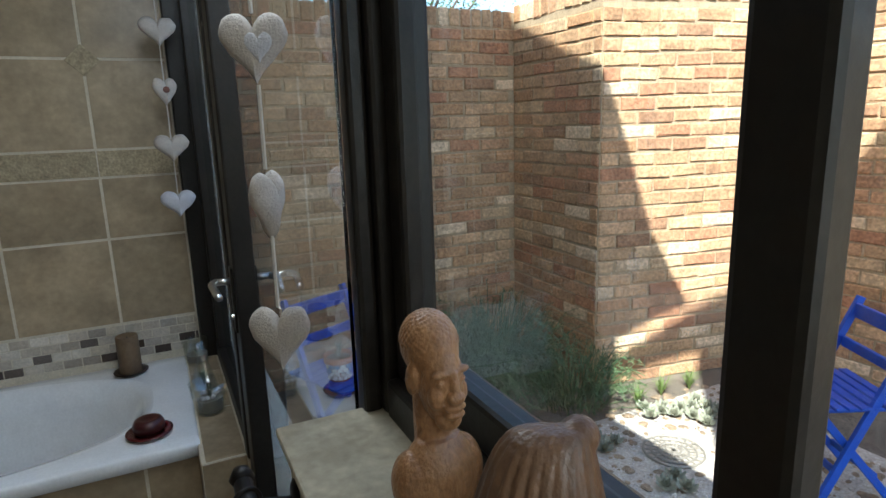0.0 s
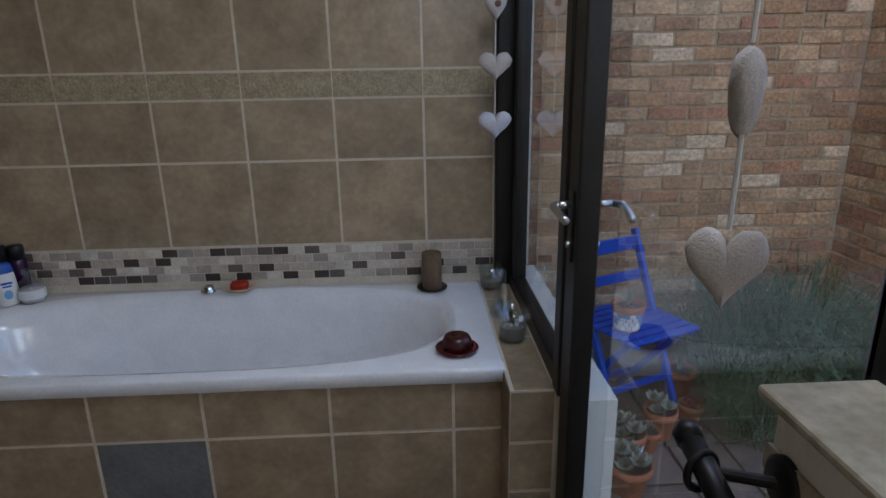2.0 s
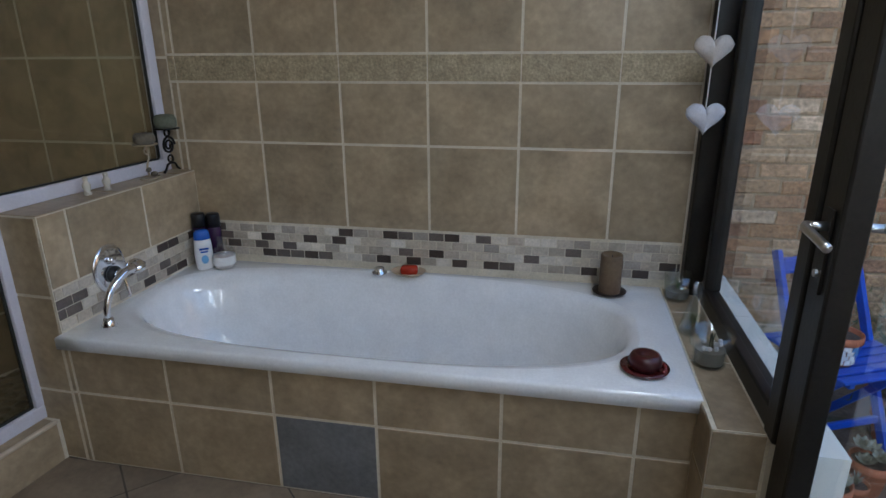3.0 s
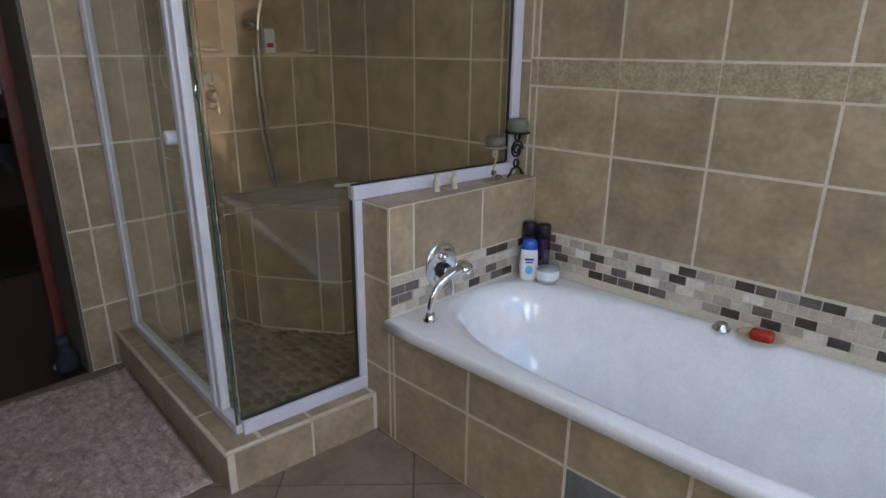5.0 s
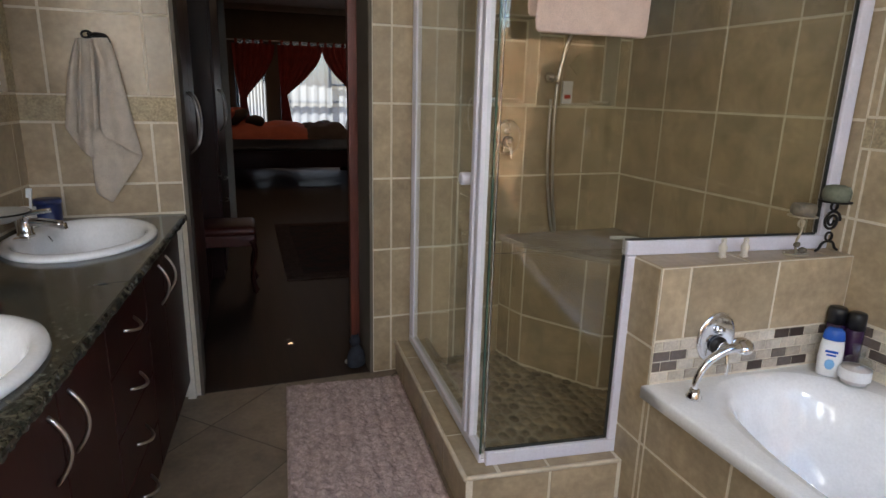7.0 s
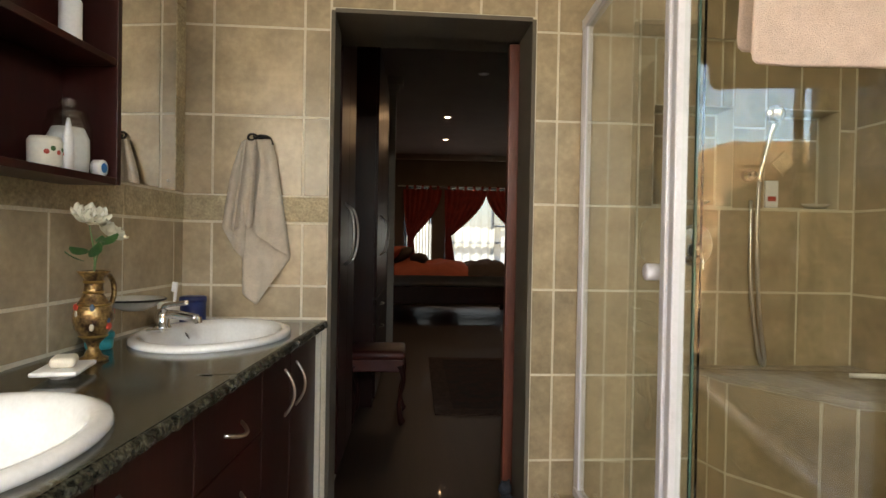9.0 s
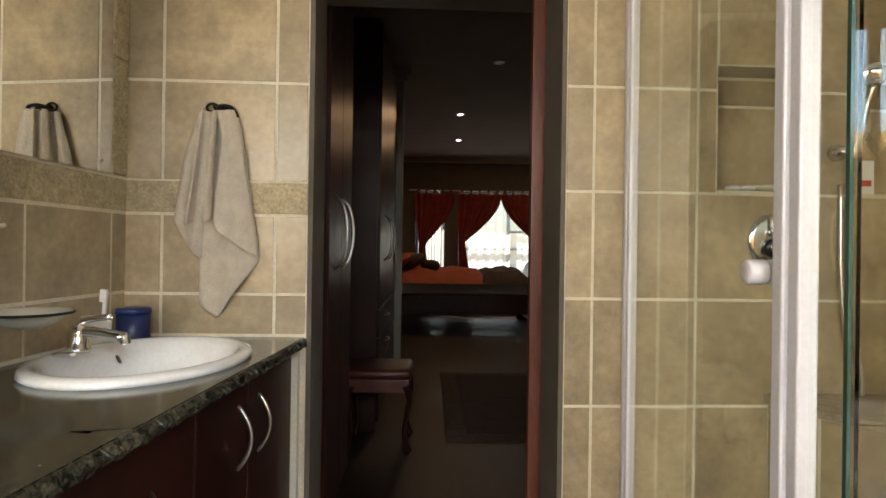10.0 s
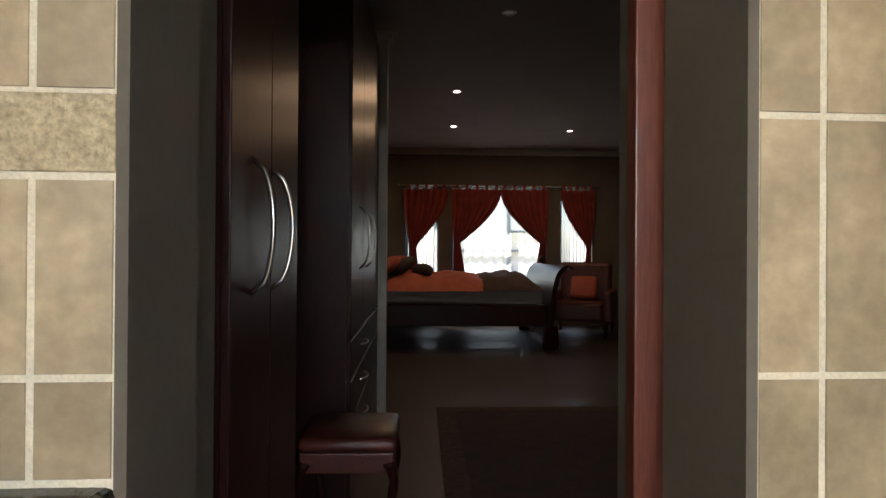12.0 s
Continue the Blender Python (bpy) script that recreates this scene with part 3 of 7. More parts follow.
def worktop_mesh():
    """Slab with a rounded front edge and two oval cut-outs."""
    bm = bmesh.new()
    n = 40
    edges = [(0.0, 0.95), (0.95, VL)]
    for (u0, u1), cu in zip(edges, BASINS):
        ring_o, ring_i = [], []
        cv = -0.255
        for i in range(n):
            a = 2 * math.pi * i / n
            c, s = math.cos(a), math.sin(a)
            ring_i.append(bm.verts.new((cu + 0.25 * c, cv + 0.187 * s, VZ)))
            hx = (u1 - cu) if c > 0 else (cu - u0)
            hy = (0.0 - cv) if s > 0 else (cv + 0.53)
            k = min(hx / max(abs(c), 1e-6), hy / max(abs(s), 1e-6))
            ring_o.append(bm.verts.new((cu + c * k, cv + s * k, VZ)))
        for i in range(n):
            j = (i + 1) % n
            bm.faces.new((ring_o[i], ring_o[j], ring_i[j], ring_i[i]))
    rn = random.Random(5)
    edge = tube([(VL * k / 150, -0.006, VZ - 0.0175) for k in range(151)], 0.0175, 12)
    for v in edge.verts:
        if v.co.z < VZ - 0.004:
            v.co.y += rn.uniform(-0.0035, 0.0015)
            v.co.z += rn.uniform(-0.0015, 0.0015)
    join(bm, edge)
    box(bm, 0, VL, -0.05, -0.006, VZ - 0.034, VZ - 0.0005)
    box(bm, VL - 0.012, VL, -0.53, -0.006, VZ - 0.034, VZ - 0.0005)
    return bm


BASINS = (0.425, 1.465)
wt = tagged(obj("worktop", worktop_mesh(), M_GRANITE), "polished dark green granite vanity worktop", "worktop")
wt.matrix_world = VF
vanity = thing("vanity_cabinet", "dark mahogany vanity cabinet with bowed steel handles", "cabinet")
vanity.matrix_world = VF
part("body", boxes((0.035, VL - 0.02, -0.51, -0.045, 0.08, VZ - 0.2), (0.035, VL - 0.02, -0.06, -0.045, VZ - 0.2, VZ - 0.035), (0.035, 0.05, -0.51, -0.06, VZ - 0.2, VZ - 0.035), (VL - 0.035, VL - 0.02, -0.51, -0.06, VZ - 0.2, VZ - 0.035)), M_MAHOG, vanity)
part("plinth", boxes((0.035, VL - 0.03, -0.5, -0.09, 0.0, 0.08)), M_MAHOG, vanity)
structure("wall_trim", boxes((0.002, 0.026, -0.045, -0.012, 0.0, VZ - 0.036)), M_PLASTER, "cream edge strip beside the vanity").matrix_world = VF


def bow_handle(parent, u, z, length, vertical=True, out=0.032, r=0.005):
    pts = []
    for k in range(13):
        t = -1 + 2 * k / 12
        o = -0.027 + out * (1 - t * t)
        pts.append((u, o, z + t * length / 2) if vertical else (u + t * length / 2, o, z - 0.012 * (1 - t * t)))
    part("handle", tube(pts, r, 8), M_STEEL, parent, "bowed steel handle", True)


def front_panel(name, u0, u1, z0, z1):
    return part(name, boxes((u0 + 0.002, u1 - 0.002, -0.045, -0.027, z0 + 0.002, z1 - 0.002), bevel=0.003), M_MAHOG, vanity)


for u0, u1, hu in ((0.035, 0.385, 0.32), (0.385, 0.665, 0.45), (1.09, 1.42, 1.365), (1.42, 1.75, 1.475)):
    d = front_panel("door", u0, u1, 0.09, VZ - 0.04)
    bow_handle(d, hu, 0.67, 0.145)
for k in range(4):
    z1 = VZ - 0.04 - k * 0.176
    d = front_panel("drawer", 0.665, 1.09, z1 - 0.176, z1)
    bow_handle(d, 0.88, z1 - 0.10, 0.11, False)
front_panel("panel", 1.75, VL - 0.02, 0.09, VZ - 0.04)


def basin(u):
    root = thing("basin", "white oval porcelain basin set into the granite worktop", "basin", group="vanity basins")
    root.matrix_world = VF @ pose(u, -0.255, VZ)
    part("bowl", lathe([(1.0, 0.0), (1.02, 0.006), (1.0, 0.016), (0.94, 0.021), (0.88, 0.018), (0.84, 0.004), (0.80, -0.03), (0.70, -0.09), (0.5, -0.13), (0.25, -0.145), (0.07, -0.148), (0.0, -0.148)], 48, 0.29, 0.222, close=False), M_PORC, root, "", True)
    tap = part("tap", tube(curve_points([(0, -0.165, 0.02), (0, -0.163, 0.058), (0, -0.13, 0.066), (0, -0.055, 0.054)], 8), 0.014, 14), M_CHROME, root, "chrome mixer tap", True)
    part("tap_base", lathe([(0, 0), (0.026, 0), (0.027, 0.008), (0.022, 0.014), (0.021, 0.045), (0.019, 0.062), (0, 0.068)], 20, at=(0, -0.165, 0.018)), M_CHROME, root, "", True)
    part("tap_lever", tube(curve_points([(0, -0.165, 0.084), (0, -0.15, 0.094), (0, -0.085, 0.104)], 6), 0.008, 10), M_CHROME, root, "", True)
    part("tap_nozzle", tube([(0, -0.055, 0.060), (0, -0.052, 0.040)], 0.012, 12), M_CHROME, root)
    part("overflow", lathe([(0, 0.0), (0.012, 0.0), (0.012, 0.002), (0, 0.002)], 16), M_BLACKP, root).matrix_basis = pose(-0.12, -0.14, -0.02, -60, 0, 20)
    part("drain", lathe([(0, 0), (0.022, 0), (0.022, 0.004), (0, 0.005)], 16, at=(0, 0, -0.147)), M_CHROME, root)


for u in BASINS:
    basin(u)


def put(ob, u, v, z=VZ, turn=0):
    ob.matrix_world = VF @ pose(u, v, z, 0, 0, turn)
    return ob


# enamelled brass jug with roses
M_BRASS = material("enamelled_brass", (0.34, 0.215, 0.08), (0.045, 0.020, 0.014), 0.34, 0.7, 40, 0.3, 130, 0, 0.4)
M_GOLD = plain("bright_brass", (0.62, 0.42, 0.16), 0.28, 1.0)
M_ENAM_R = plain("red_enamel", (0.45, 0.05, 0.03), 0.3)
M_ENAM_B = plain("blue_enamel", (0.05, 0.10, 0.17), 0.3)
M_ENAM_W = plain("pale_enamel", (0.55, 0.50, 0.40), 0.35)
jug = put(thing("jug", "enamelled brass jug holding two white roses", "jug"), 0.815, -0.40, turn=180)
jug.scale = (1.05, 1.05, 1.02)
part("body", lathe([(0, 0), (0.032, 0), (0.033, 0.006), (0.02, 0.012), (0.012, 0.03), (0.014, 0.04), (0.026, 0.055), (0.04, 0.08), (0.044, 0.105), (0.04, 0.13), (0.028, 0.148), (0.021, 0.16), (0.02, 0.185), (0.023, 0.20), (0.034, 0.212), (0.036, 0.216), (0.03, 0.217), (0.017, 0.205), (0.015, 0.16)], 32, close=False), M_BRASS, jug, "", True)
part("handle", tube(curve_points([(0.02, 0.0, 0.185), (0.045, 0, 0.205), (0.076, 0, 0.19), (0.085, 0, 0.155), (0.068, 0, 0.125), (0.044, 0, 0.118)], 6), 0.0065, 8), M_BRASS, jug, "", True)
for z, r in ((0.135, 0.0385), (0.165, 0.0225), (0.19, 0.0225), (0.06, 0.031)):
    part("neck_band", lathe([(r - 0.001, z - 0.003), (r + 0.001, z), (r - 0.001, z + 0.003)], 32, close=False), M_GOLD, jug, "bright brass band")
for k in range(16):
    a = k * 0.9
    p = part("flower_inlay", lathe([(0, 0), (0.009, 0), (0.007, 0.0012), (0, 0.0016)], 7, 1.0, 0.6 + 0.5 * (k % 3 == 0)), (M_ENAM_R, M_ENAM_W, M_ENAM_B)[k % 3], jug)
    p.matrix_basis = Matrix.Rotation(a, 4, "Z") @ pose(0.0425, 0, 0.084 + 0.016 * (k % 4), 0, 90, 0)
M_PETAL = material("white_petal", (0.80, 0.78, 0.68), (0.74, 0.71, 0.58), 0.7, 0, 10, 0.1, 60, 0, 0.05)
M_LEAF = material("rose_leaf", (0.035, 0.10, 0.03), (0.06, 0.15, 0.045), 0.5, 0, 20, 0.2, 90, 0, 0.2)
M_STEM = plain("green_stem", (0.10, 0.17, 0.06), 0.6)


def petal_mesh(w, l, cup):
    bm = bmesh.new()
    grid = []
    for i in range(6):
        t = i / 5
        row = []
        half = w * math.sin(math.pi * (0.12 + 0.8 * t)) * 0.5
        for j in range(5):
            s = -1 + j / 2
            row.append(bm.verts.new((half * s, l * t, cup * (t * t - 0.35 * s * s * t))))
        grid.append(row)
    for a, b in zip(grid, grid[1:]):
        for j in range(4):
            bm.faces.new((a[j], a[j + 1], b[j + 1], b[j]))
    return bm


def rose(parent, p, size, tilt):
    bm = bmesh.new()
    for layer in range(4):
        m = 5 + layer
        for k in range(m):
            join(bm, petal_mesh(size * (0.5 + 0.1 * layer), size * (0.42 + 0.16 * layer), size * 0.35), pose(0, 0, 0, 0, 0, 360 * k / m + 25 * layer) @ pose(0, size * 0.05, 0, 72 - 18 * layer, 0, 0))
    part("rose", bm, M_PETAL, parent, "white rose bloom", True).matrix_basis = pose(*p, *tilt)


rose(jug, (-0.006, 0.01, 0.335), 0.052, (25, -20, 0))
rose(jug, (0.078, 0.015, 0.302), 0.048, (30, 25, 0))
part("stem", tube(curve_points([(0, 0, 0.2), (0.0, 0.0, 0.26), (-0.006, 0.01, 0.335)], 6), 0.002, 6), M_STEM, jug)
part("stem", tube(curve_points([(0, 0, 0.2), (0.02, 0.005, 0.25), (0.078, 0.015, 0.298)], 6), 0.002, 6), M_STEM, jug)
for p, r in (((-0.025, 0.0, 0.26), (10, 30, 80)), ((-0.01, 0.0, 0.25), (40, 0, 150)), ((-0.02, 0.01, 0.24), (20, 10, 30)), ((0.03, 0, 0.285), (10, 0, -60)), ((0.03, 0, 0.28), (30, 20, -110))):
    part("leaf", petal_mesh(0.03, 0.045, 0.01), M_LEAF, jug).matrix_basis = pose(*p, *r)

teal = put(thing("teal_tub", "small teal plastic tub with a lid", "tub"), 0.665, -0.475)
M_TEAL = plain("teal_plastic", (0.02, 0.32, 0.38), 0.3)
part("body", lathe([(0, 0), (0.03, 0), (0.034, 0.004), (0.036, 0.03), (0, 0.03)], 28), M_TEAL, teal, "", True)
part("lid", lathe([(0, 0.031), (0.038, 0.031), (0.038, 0.043), (0.034, 0.047), (0, 0.048)], 28), M_TEAL, teal, "", True)
dish = put(thing("soap_dish", "white raised soap dish holding cream soap", "soap dish"), 0.985, -0.36, turn=15)
part("foot", lathe([(0, 0), (0.75, 0), (0.8, 0.012), (0, 0.012)], 28, 0.05, 0.035), M_WPLAST, dish, "", True)
part("tray", boxes((-0.068, 0.068, -0.045, 0.045, 0.012, 0.022), bevel=0.004), M_WPLAST, dish)
soap_m = tagged(obj("soap_bar", boxes((-0.034, 0.034, -0.024, 0.024, 0, 0.022), bevel=0.008), M_SOAP, smooth=True), "cream bar of soap on a white dish", "soap")
put(soap_m, 0.985, -0.36, VZ + 0.0225, 25)
glassdish = put(thing("glass_dish", "shallow frosted glass dish hung in a dark wall ring", "dish"), 0.575, -0.43, VZ)
part("bowl", lathe([(0.0, 0.094), (0.030, 0.095), (0.058, 0.108), (0.078, 0.126), (0.083, 0.131), (0.078, 0.131), (0.056, 0.113), (0.029, 0.100), (0.0, 0.099)], 40, close=False), plain("frosted_dish_glass", (0.50, 0.48, 0.42), 0.25), glassdish, "", True)
part("ring", tube([(0.0845 * math.cos(k * 0.1745), 0.0845 * math.sin(k * 0.1745), 0.127) for k in range(37)], 0.003, 8), M_IRON, glassdish, "thin dark metal ring")
part("bracket", tube([(0.0, -0.0845, 0.127), (0.0, -0.099, 0.127)], 0.005, 8), M_IRON, glassdish)
part("wall_plate", lathe([(0, 0), (0.018, 0), (0.018, 0.004), (0, 0.006)], 18), M_IRON, glassdish).matrix_basis = pose(0, -0.0995, 0.127, -90, 0, 0)
cup = put(thing("toothbrush_cup", "frosted tumbler holding a white toothbrush", "cup"), 0.27, -0.475)
part("tumbler", lathe([(0, 0), (0.03, 0), (0.032, 0.005), (0.036, 0.085), (0.033, 0.085), (0.029, 0.008), (0, 0.007)], 28, close=False), plain("frosted_cup", (0.62, 0.60, 0.54), 0.5), cup, "", True)
part("toothbrush", boxes((-0.005, 0.005, -0.004, 0.004, 0.01, 0.15), (-0.006, 0.006, -0.013, 0.004, 0.125, 0.158), bevel=0.002), M_WPLAST, cup).matrix_basis = pose(0.0, 0.012, 0, -8, 6, 0)
pot = put(thing("blue_canister", "dark blue lidded canister beside the basin", "canister"), 0.16, -0.44)
M_NAVY = plain("dark_blue_plastic", (0.012, 0.025, 0.11), 0.35)
part("body", lathe([(0, 0), (0.042, 0), (0.044, 0.004), (0.044, 0.08), (0, 0.08)], 28), M_NAVY, pot, "", True)
part("lid", lathe([(0.0, 0.081), (0.046, 0.081), (0.046, 0.094), (0.042, 0.098), (0, 0.098)], 28), M_NAVY, pot, "", True)
razor = put(thing("razor", "slim silver razor lying on the basin rim", "razor"), 0.36, -0.46)
part("grip", tube([(0, 0, 0.024), (0.05, 0.02, 0.028), (0.13, 0.05, 0.024)], 0.006, 8), M_STEEL, razor, "", True)
part("head", boxes((0.125, 0.145, 0.03, 0.075, 0.02, 0.03), bevel=0.002), M_CHROME, razor)

# ---- the wall behind the vanity: mirror and open shelf ----
VW = VF @ pose(0, -0.53, 0)
mirror = thing("mirror", "large frameless wall mirror above the vanity", "mirror")
mirror.matrix_world = VW
part("glass", boxes((0.135, 1.9, 0.0015, 0.006, 1.31, 2.35)), M_MIRROR, mirror)
for z in (1.34, 2.3):
    part("screw", lathe([(0, 0), (0.005, 0), (0.005, 0.003), (0, 0.004)], 12), M_STEEL, mirror).matrix_basis = pose(0.185, 0.006, z, -90, 0, 0)
shelf = thing("wall_shelf", "dark mahogany open wall shelf with bathroom jars", "shelf")
shelf.matrix_world = VW @ pose(0.748, 0.007, 1.272)
part("side", boxes((0, 0.018, 0, 0.15, 0, 0.95), bevel=0.002), M_MAHOG, shelf)
part("side", boxes((0.582, 0.60, 0, 0.15, 0, 0.95), bevel=0.002), M_MAHOG, shelf)
part("back", boxes((0.018, 0.582, 0, 0.008, 0.0, 0.95)), M_MAHOG, shelf)
for z in (0.0, 0.30, 0.61, 0.932):
    part("board", boxes((0.018, 0.582, 0.008, 0.148, z, z + 0.018), bevel=0.002), M_MAHOG, shelf)


def on_shelf(ob, u, v=0.08, z=1.2935, turn=0):
    ob.matrix_world = VW @ pose(0.748 + u, 0.007 + v, z - 0.003, 0, 0, turn)
    return ob


M_COTTON = material("cotton_wool", (0.84, 0.83, 0.82), (0.78, 0.77, 0.76), 0.95, 0, 40, 0.8, 90, 0, 0.06)
jar = on_shelf(thing("apothecary_jar", "glass apothecary jar filled with cotton wool", "jar"), 0.105)
jar.scale = (1.15, 1.15, 1.2)
part("jar_glass", lathe([(0, 0), (0.042, 0), (0.045, 0.004), (0.045, 0.095), (0.038, 0.108), (0.036, 0.112)], 28, close=False), M_VESSEL, jar, "", True)
part("filling", lathe([(0, 0.004), (0.038, 0.004), (0.04, 0.03), (0.039, 0.07), (0.03, 0.09), (0, 0.094)], 20), M_COTTON, jar, "white cotton wool", True)
part("lid", lathe([(0, 0.112), (0.039, 0.112), (0.036, 0.122), (0.012, 0.13), (0.012, 0.134), (0.017, 0.142), (0.012, 0.15), (0, 0.152)], 24), M_VESSEL, jar, "faceted glass lid", True)
roll = on_shelf(thing("round_tin", "round white tin with a blue label", "tin"), 0.045, 0.12)
b = part("body", lathe([(0, -0.012), (0.019, -0.012), (0.0205, -0.01), (0.0205, 0.01), (0.019, 0.012), (0, 0.012)], 24), M_WPLAST, roll, "", True)
b.matrix_basis = pose(0, 0, 0.0205, 90, 0, 0)
lb = part("label", lathe([(0, 0.0125), (0.012, 0.0125), (0.012, 0.0135), (0, 0.0135)], 20), plain("blue_print", (0.03, 0.2, 0.5), 0.4), roll)
lb.matrix_basis = pose(0, 0, 0.0205, -90, 0, 0)
crock = on_shelf(thing("china_pot", "small flowered china pot on the shelf", "pot"), 0.20, 0.09)
part("body", lathe([(0, 0), (0.03, 0), (0.034, 0.01), (0.035, 0.06), (0.03, 0.07), (0, 0.07)], 24), plain("cream_china", (0.74, 0.70, 0.60), 0.25), crock, "", True)
for k in range(5):
    part("flower_print", lathe([(0, 0), (0.006, 0), (0.004, 0.0015), (0, 0.002)], 7), (M_ENAM_R, M_LEAF)[k % 2], crock).matrix_basis = pose(0, 0, 0.035 + 0.008 * (k % 2), 0, 0, 40 + k * 22) @ pose(0.0345, 0, 0, 0, 90, 0)
tubec = on_shelf(thing("cream_tube", "white cosmetic tube standing on its cap", "tube"), 0.165, 0.12)
part("tube_body", lathe([(0.014, 0.0), (0.014, 0.02), (0.016, 0.022), (0.014, 0.08), (0.004, 0.12), (0, 0.12)], 20, 1.0, 0.7), M_WPLAST, tubec, "", True)
deo = on_shelf(thing("spray_can", "white spray can on the upper shelf", "can"), 0.1, 0.08, 1.5935)
part("can", lathe([(0, 0), (0.024, 0), (0.025, 0.004), (0.025, 0.11), (0.018, 0.125), (0.018, 0.15), (0, 0.152)], 24), M_WPLAST, deo, "", True)

# ---- towels ----
def cloth(name, label, rows, mat, thick=0.006, cat="towel"):
    """A folded cloth whose rows are lists of points from top to bottom."""
    bm = bmesh.new()
    vs = [[bm.verts.new(p) for p in r] for r in rows]
    for a, b in zip(vs, vs[1:]):
        for i in range(len(a) - 1):
            if len(a) == len(b) and (a[i].co - b[i].co).length < 0.2:
                bm.faces.new((a[i], a[i + 1], b[i + 1], b[i]))
    bmesh.ops.recalc_face_normals(bm, faces=bm.faces)
    ob = tagged(obj(name, bm, mat, smooth=True), label, cat)
    s = ob.modifiers.new("thickness", "SOLIDIFY")
    s.thickness, s.offset = thick, 0
    u = ob.modifiers.new("smooth", "SUBSURF")
    u.levels = u.render_levels = 1
    return ob


def along_line(pts, t):
    """A point at t = 0 to 1 on a polyline of (y, z) points."""
    f = t * (len(pts) - 1)
    k = min(int(f), len(pts) - 2)
    f -= k
    return (pts[k][0] + (pts[k + 1][0] - pts[k][0]) * f, pts[k][1] + (pts[k + 1][1] - pts[k][1]) * f)


def towel_sheet(left, right, depth, wave, turns, shift=0.0, tip=None, roll=0.0):
    """One hanging layer of a towel between its two edges; tip lowers the hem at one place across."""
    out = []
    for i in range(26):
        t = i / 25
        (ya, za), (yb, zb) = along_line(left, t), along_line(right, t)
        row = []
        for j in range(33):
            s = j / 32
            z = za + (zb - za) * s
            if tip:
                z -= tip[1] * t * (s / tip[0] if s < tip[0] else (1 - s) / (1 - tip[0]))
            edge = math.sin(math.pi * min(1, max(0, s))) ** 0.5
            x = depth + edge * wave * (0.6 + 0.4 * t) * (0.5 + 0.5 * math.sin(s * turns * 6.283 + shift + 0.9 * t)) + 0.004 * noise.noise((s * 5, t * 7, shift)) + roll * t ** 6
            row.append((XW + x, ya + (yb - ya) * s, z))
        out.append(row)
    return out


right_edge = [(0.266, 1.508), (0.281, 1.454), (0.302, 1.32), (0.322, 1.19), (0.340, 1.071)]
rows = towel_sheet([(0.160, 1.508), (0.160, 1.36), (0.160, 1.20), (0.162, 1.06), (0.164, 0.933)], right_edge, 0.012, 0.022, 1.6, 1.0, (0.29, 0.084))
rows += towel_sheet([(0.212, 1.510), (0.230, 1.43), (0.216, 1.30), (0.205, 1.20), (0.215, 1.153)], [(y - 0.002, z + 0.004) for y, z in right_edge], 0.034, 0.016, 1.1, 2.4, None, 0.008)
rows += towel_sheet([(0.160, 1.505), (0.140, 1.45), (0.119, 1.38), (0.103, 1.28), (0.090, 1.185)], [(0.190, 1.505), (0.185, 1.40), (0.180, 1.28), (0.175, 1.16), (0.168, 1.067)], 0.020, 0.024, 1.3, 0.3, (0.5, 0.02))
for i in range(20):
    t = i / 19
    c, r = (0.196 - 0.026 * t, 1.506 - 0.329 * t), 0.020 + 0.016 * t ** 1.3
    rows.append([(XW + 0.050 + 0.010 * t - r * 0.85 * math.sin(-0.9 + 4.9 * j / 32), c[0] - r * math.cos(-0.9 + 4.9 * j / 32), c[1] - 0.012 * t * math.cos(4.9 * j / 32)) for j in range(33)])
cloth("hand_towel", "beige terry hand towel hanging from an iron hook", rows, M_TOWEL)
hook = thing("towel_hook", "curled black iron towel hook on the tiles", "hook", (XW, 0.226, 1.508))
part("plate", boxes((0, 0.006, -0.03, 0.03, -0.012, 0.018), bevel=0.002), M_IRON, hook)
part("curl", tube([(0.012, -0.035 + 0.02 * math.cos(a) * (1 - a / 12), 0.012 + 0.016 * math.sin(a) * (1 - a / 12)) for a in [k * 0.35 for k in range(22)]], 0.004, 8), M_IRON, hook, "", True)
part("bar", tube(curve_points([(0.006, -0.02, 0.012), (0.03, 0.0, 0.016), (0.03, 0.03, 0.01), (0.01, 0.04, -0.012)], 6), 0.006, 8), M_IRON, hook, "", True)
rows = []
for i in range(15):
    t = i / 14
    ang = (t - 0.42) * 2
    row = []
    for j in range(15):
        s = j / 14
        y = 1.44 + 0.36 * s
        if t < 0.42:
            x, z = -1.99 + 0.004 * math.sin(s * 9), 1.55 + (1.90 - 1.55) * (t / 0.42)
        else:
            x, z = -1.92 + 0.006 * math.sin(s * 7 + t * 3), 1.90 - (1.90 - 1.505) * ((t - 0.42) / 0.58)
        if 0.30 < t < 0.50:
            x = -1.955 + 0.035 * math.sin((t - 0.40) / 0.10 * math.pi / 2)
            z = 1.885 + 0.022 * math.cos((t - 0.40) / 0.10 * math.pi / 2)
        row.append((x, y + 0.01 * math.sin(t * 5), z))
    rows.append(row)
cloth("bath_towel", "peach terry bath towel draped over the shower screen", rows, M_PINKT, 0.010)

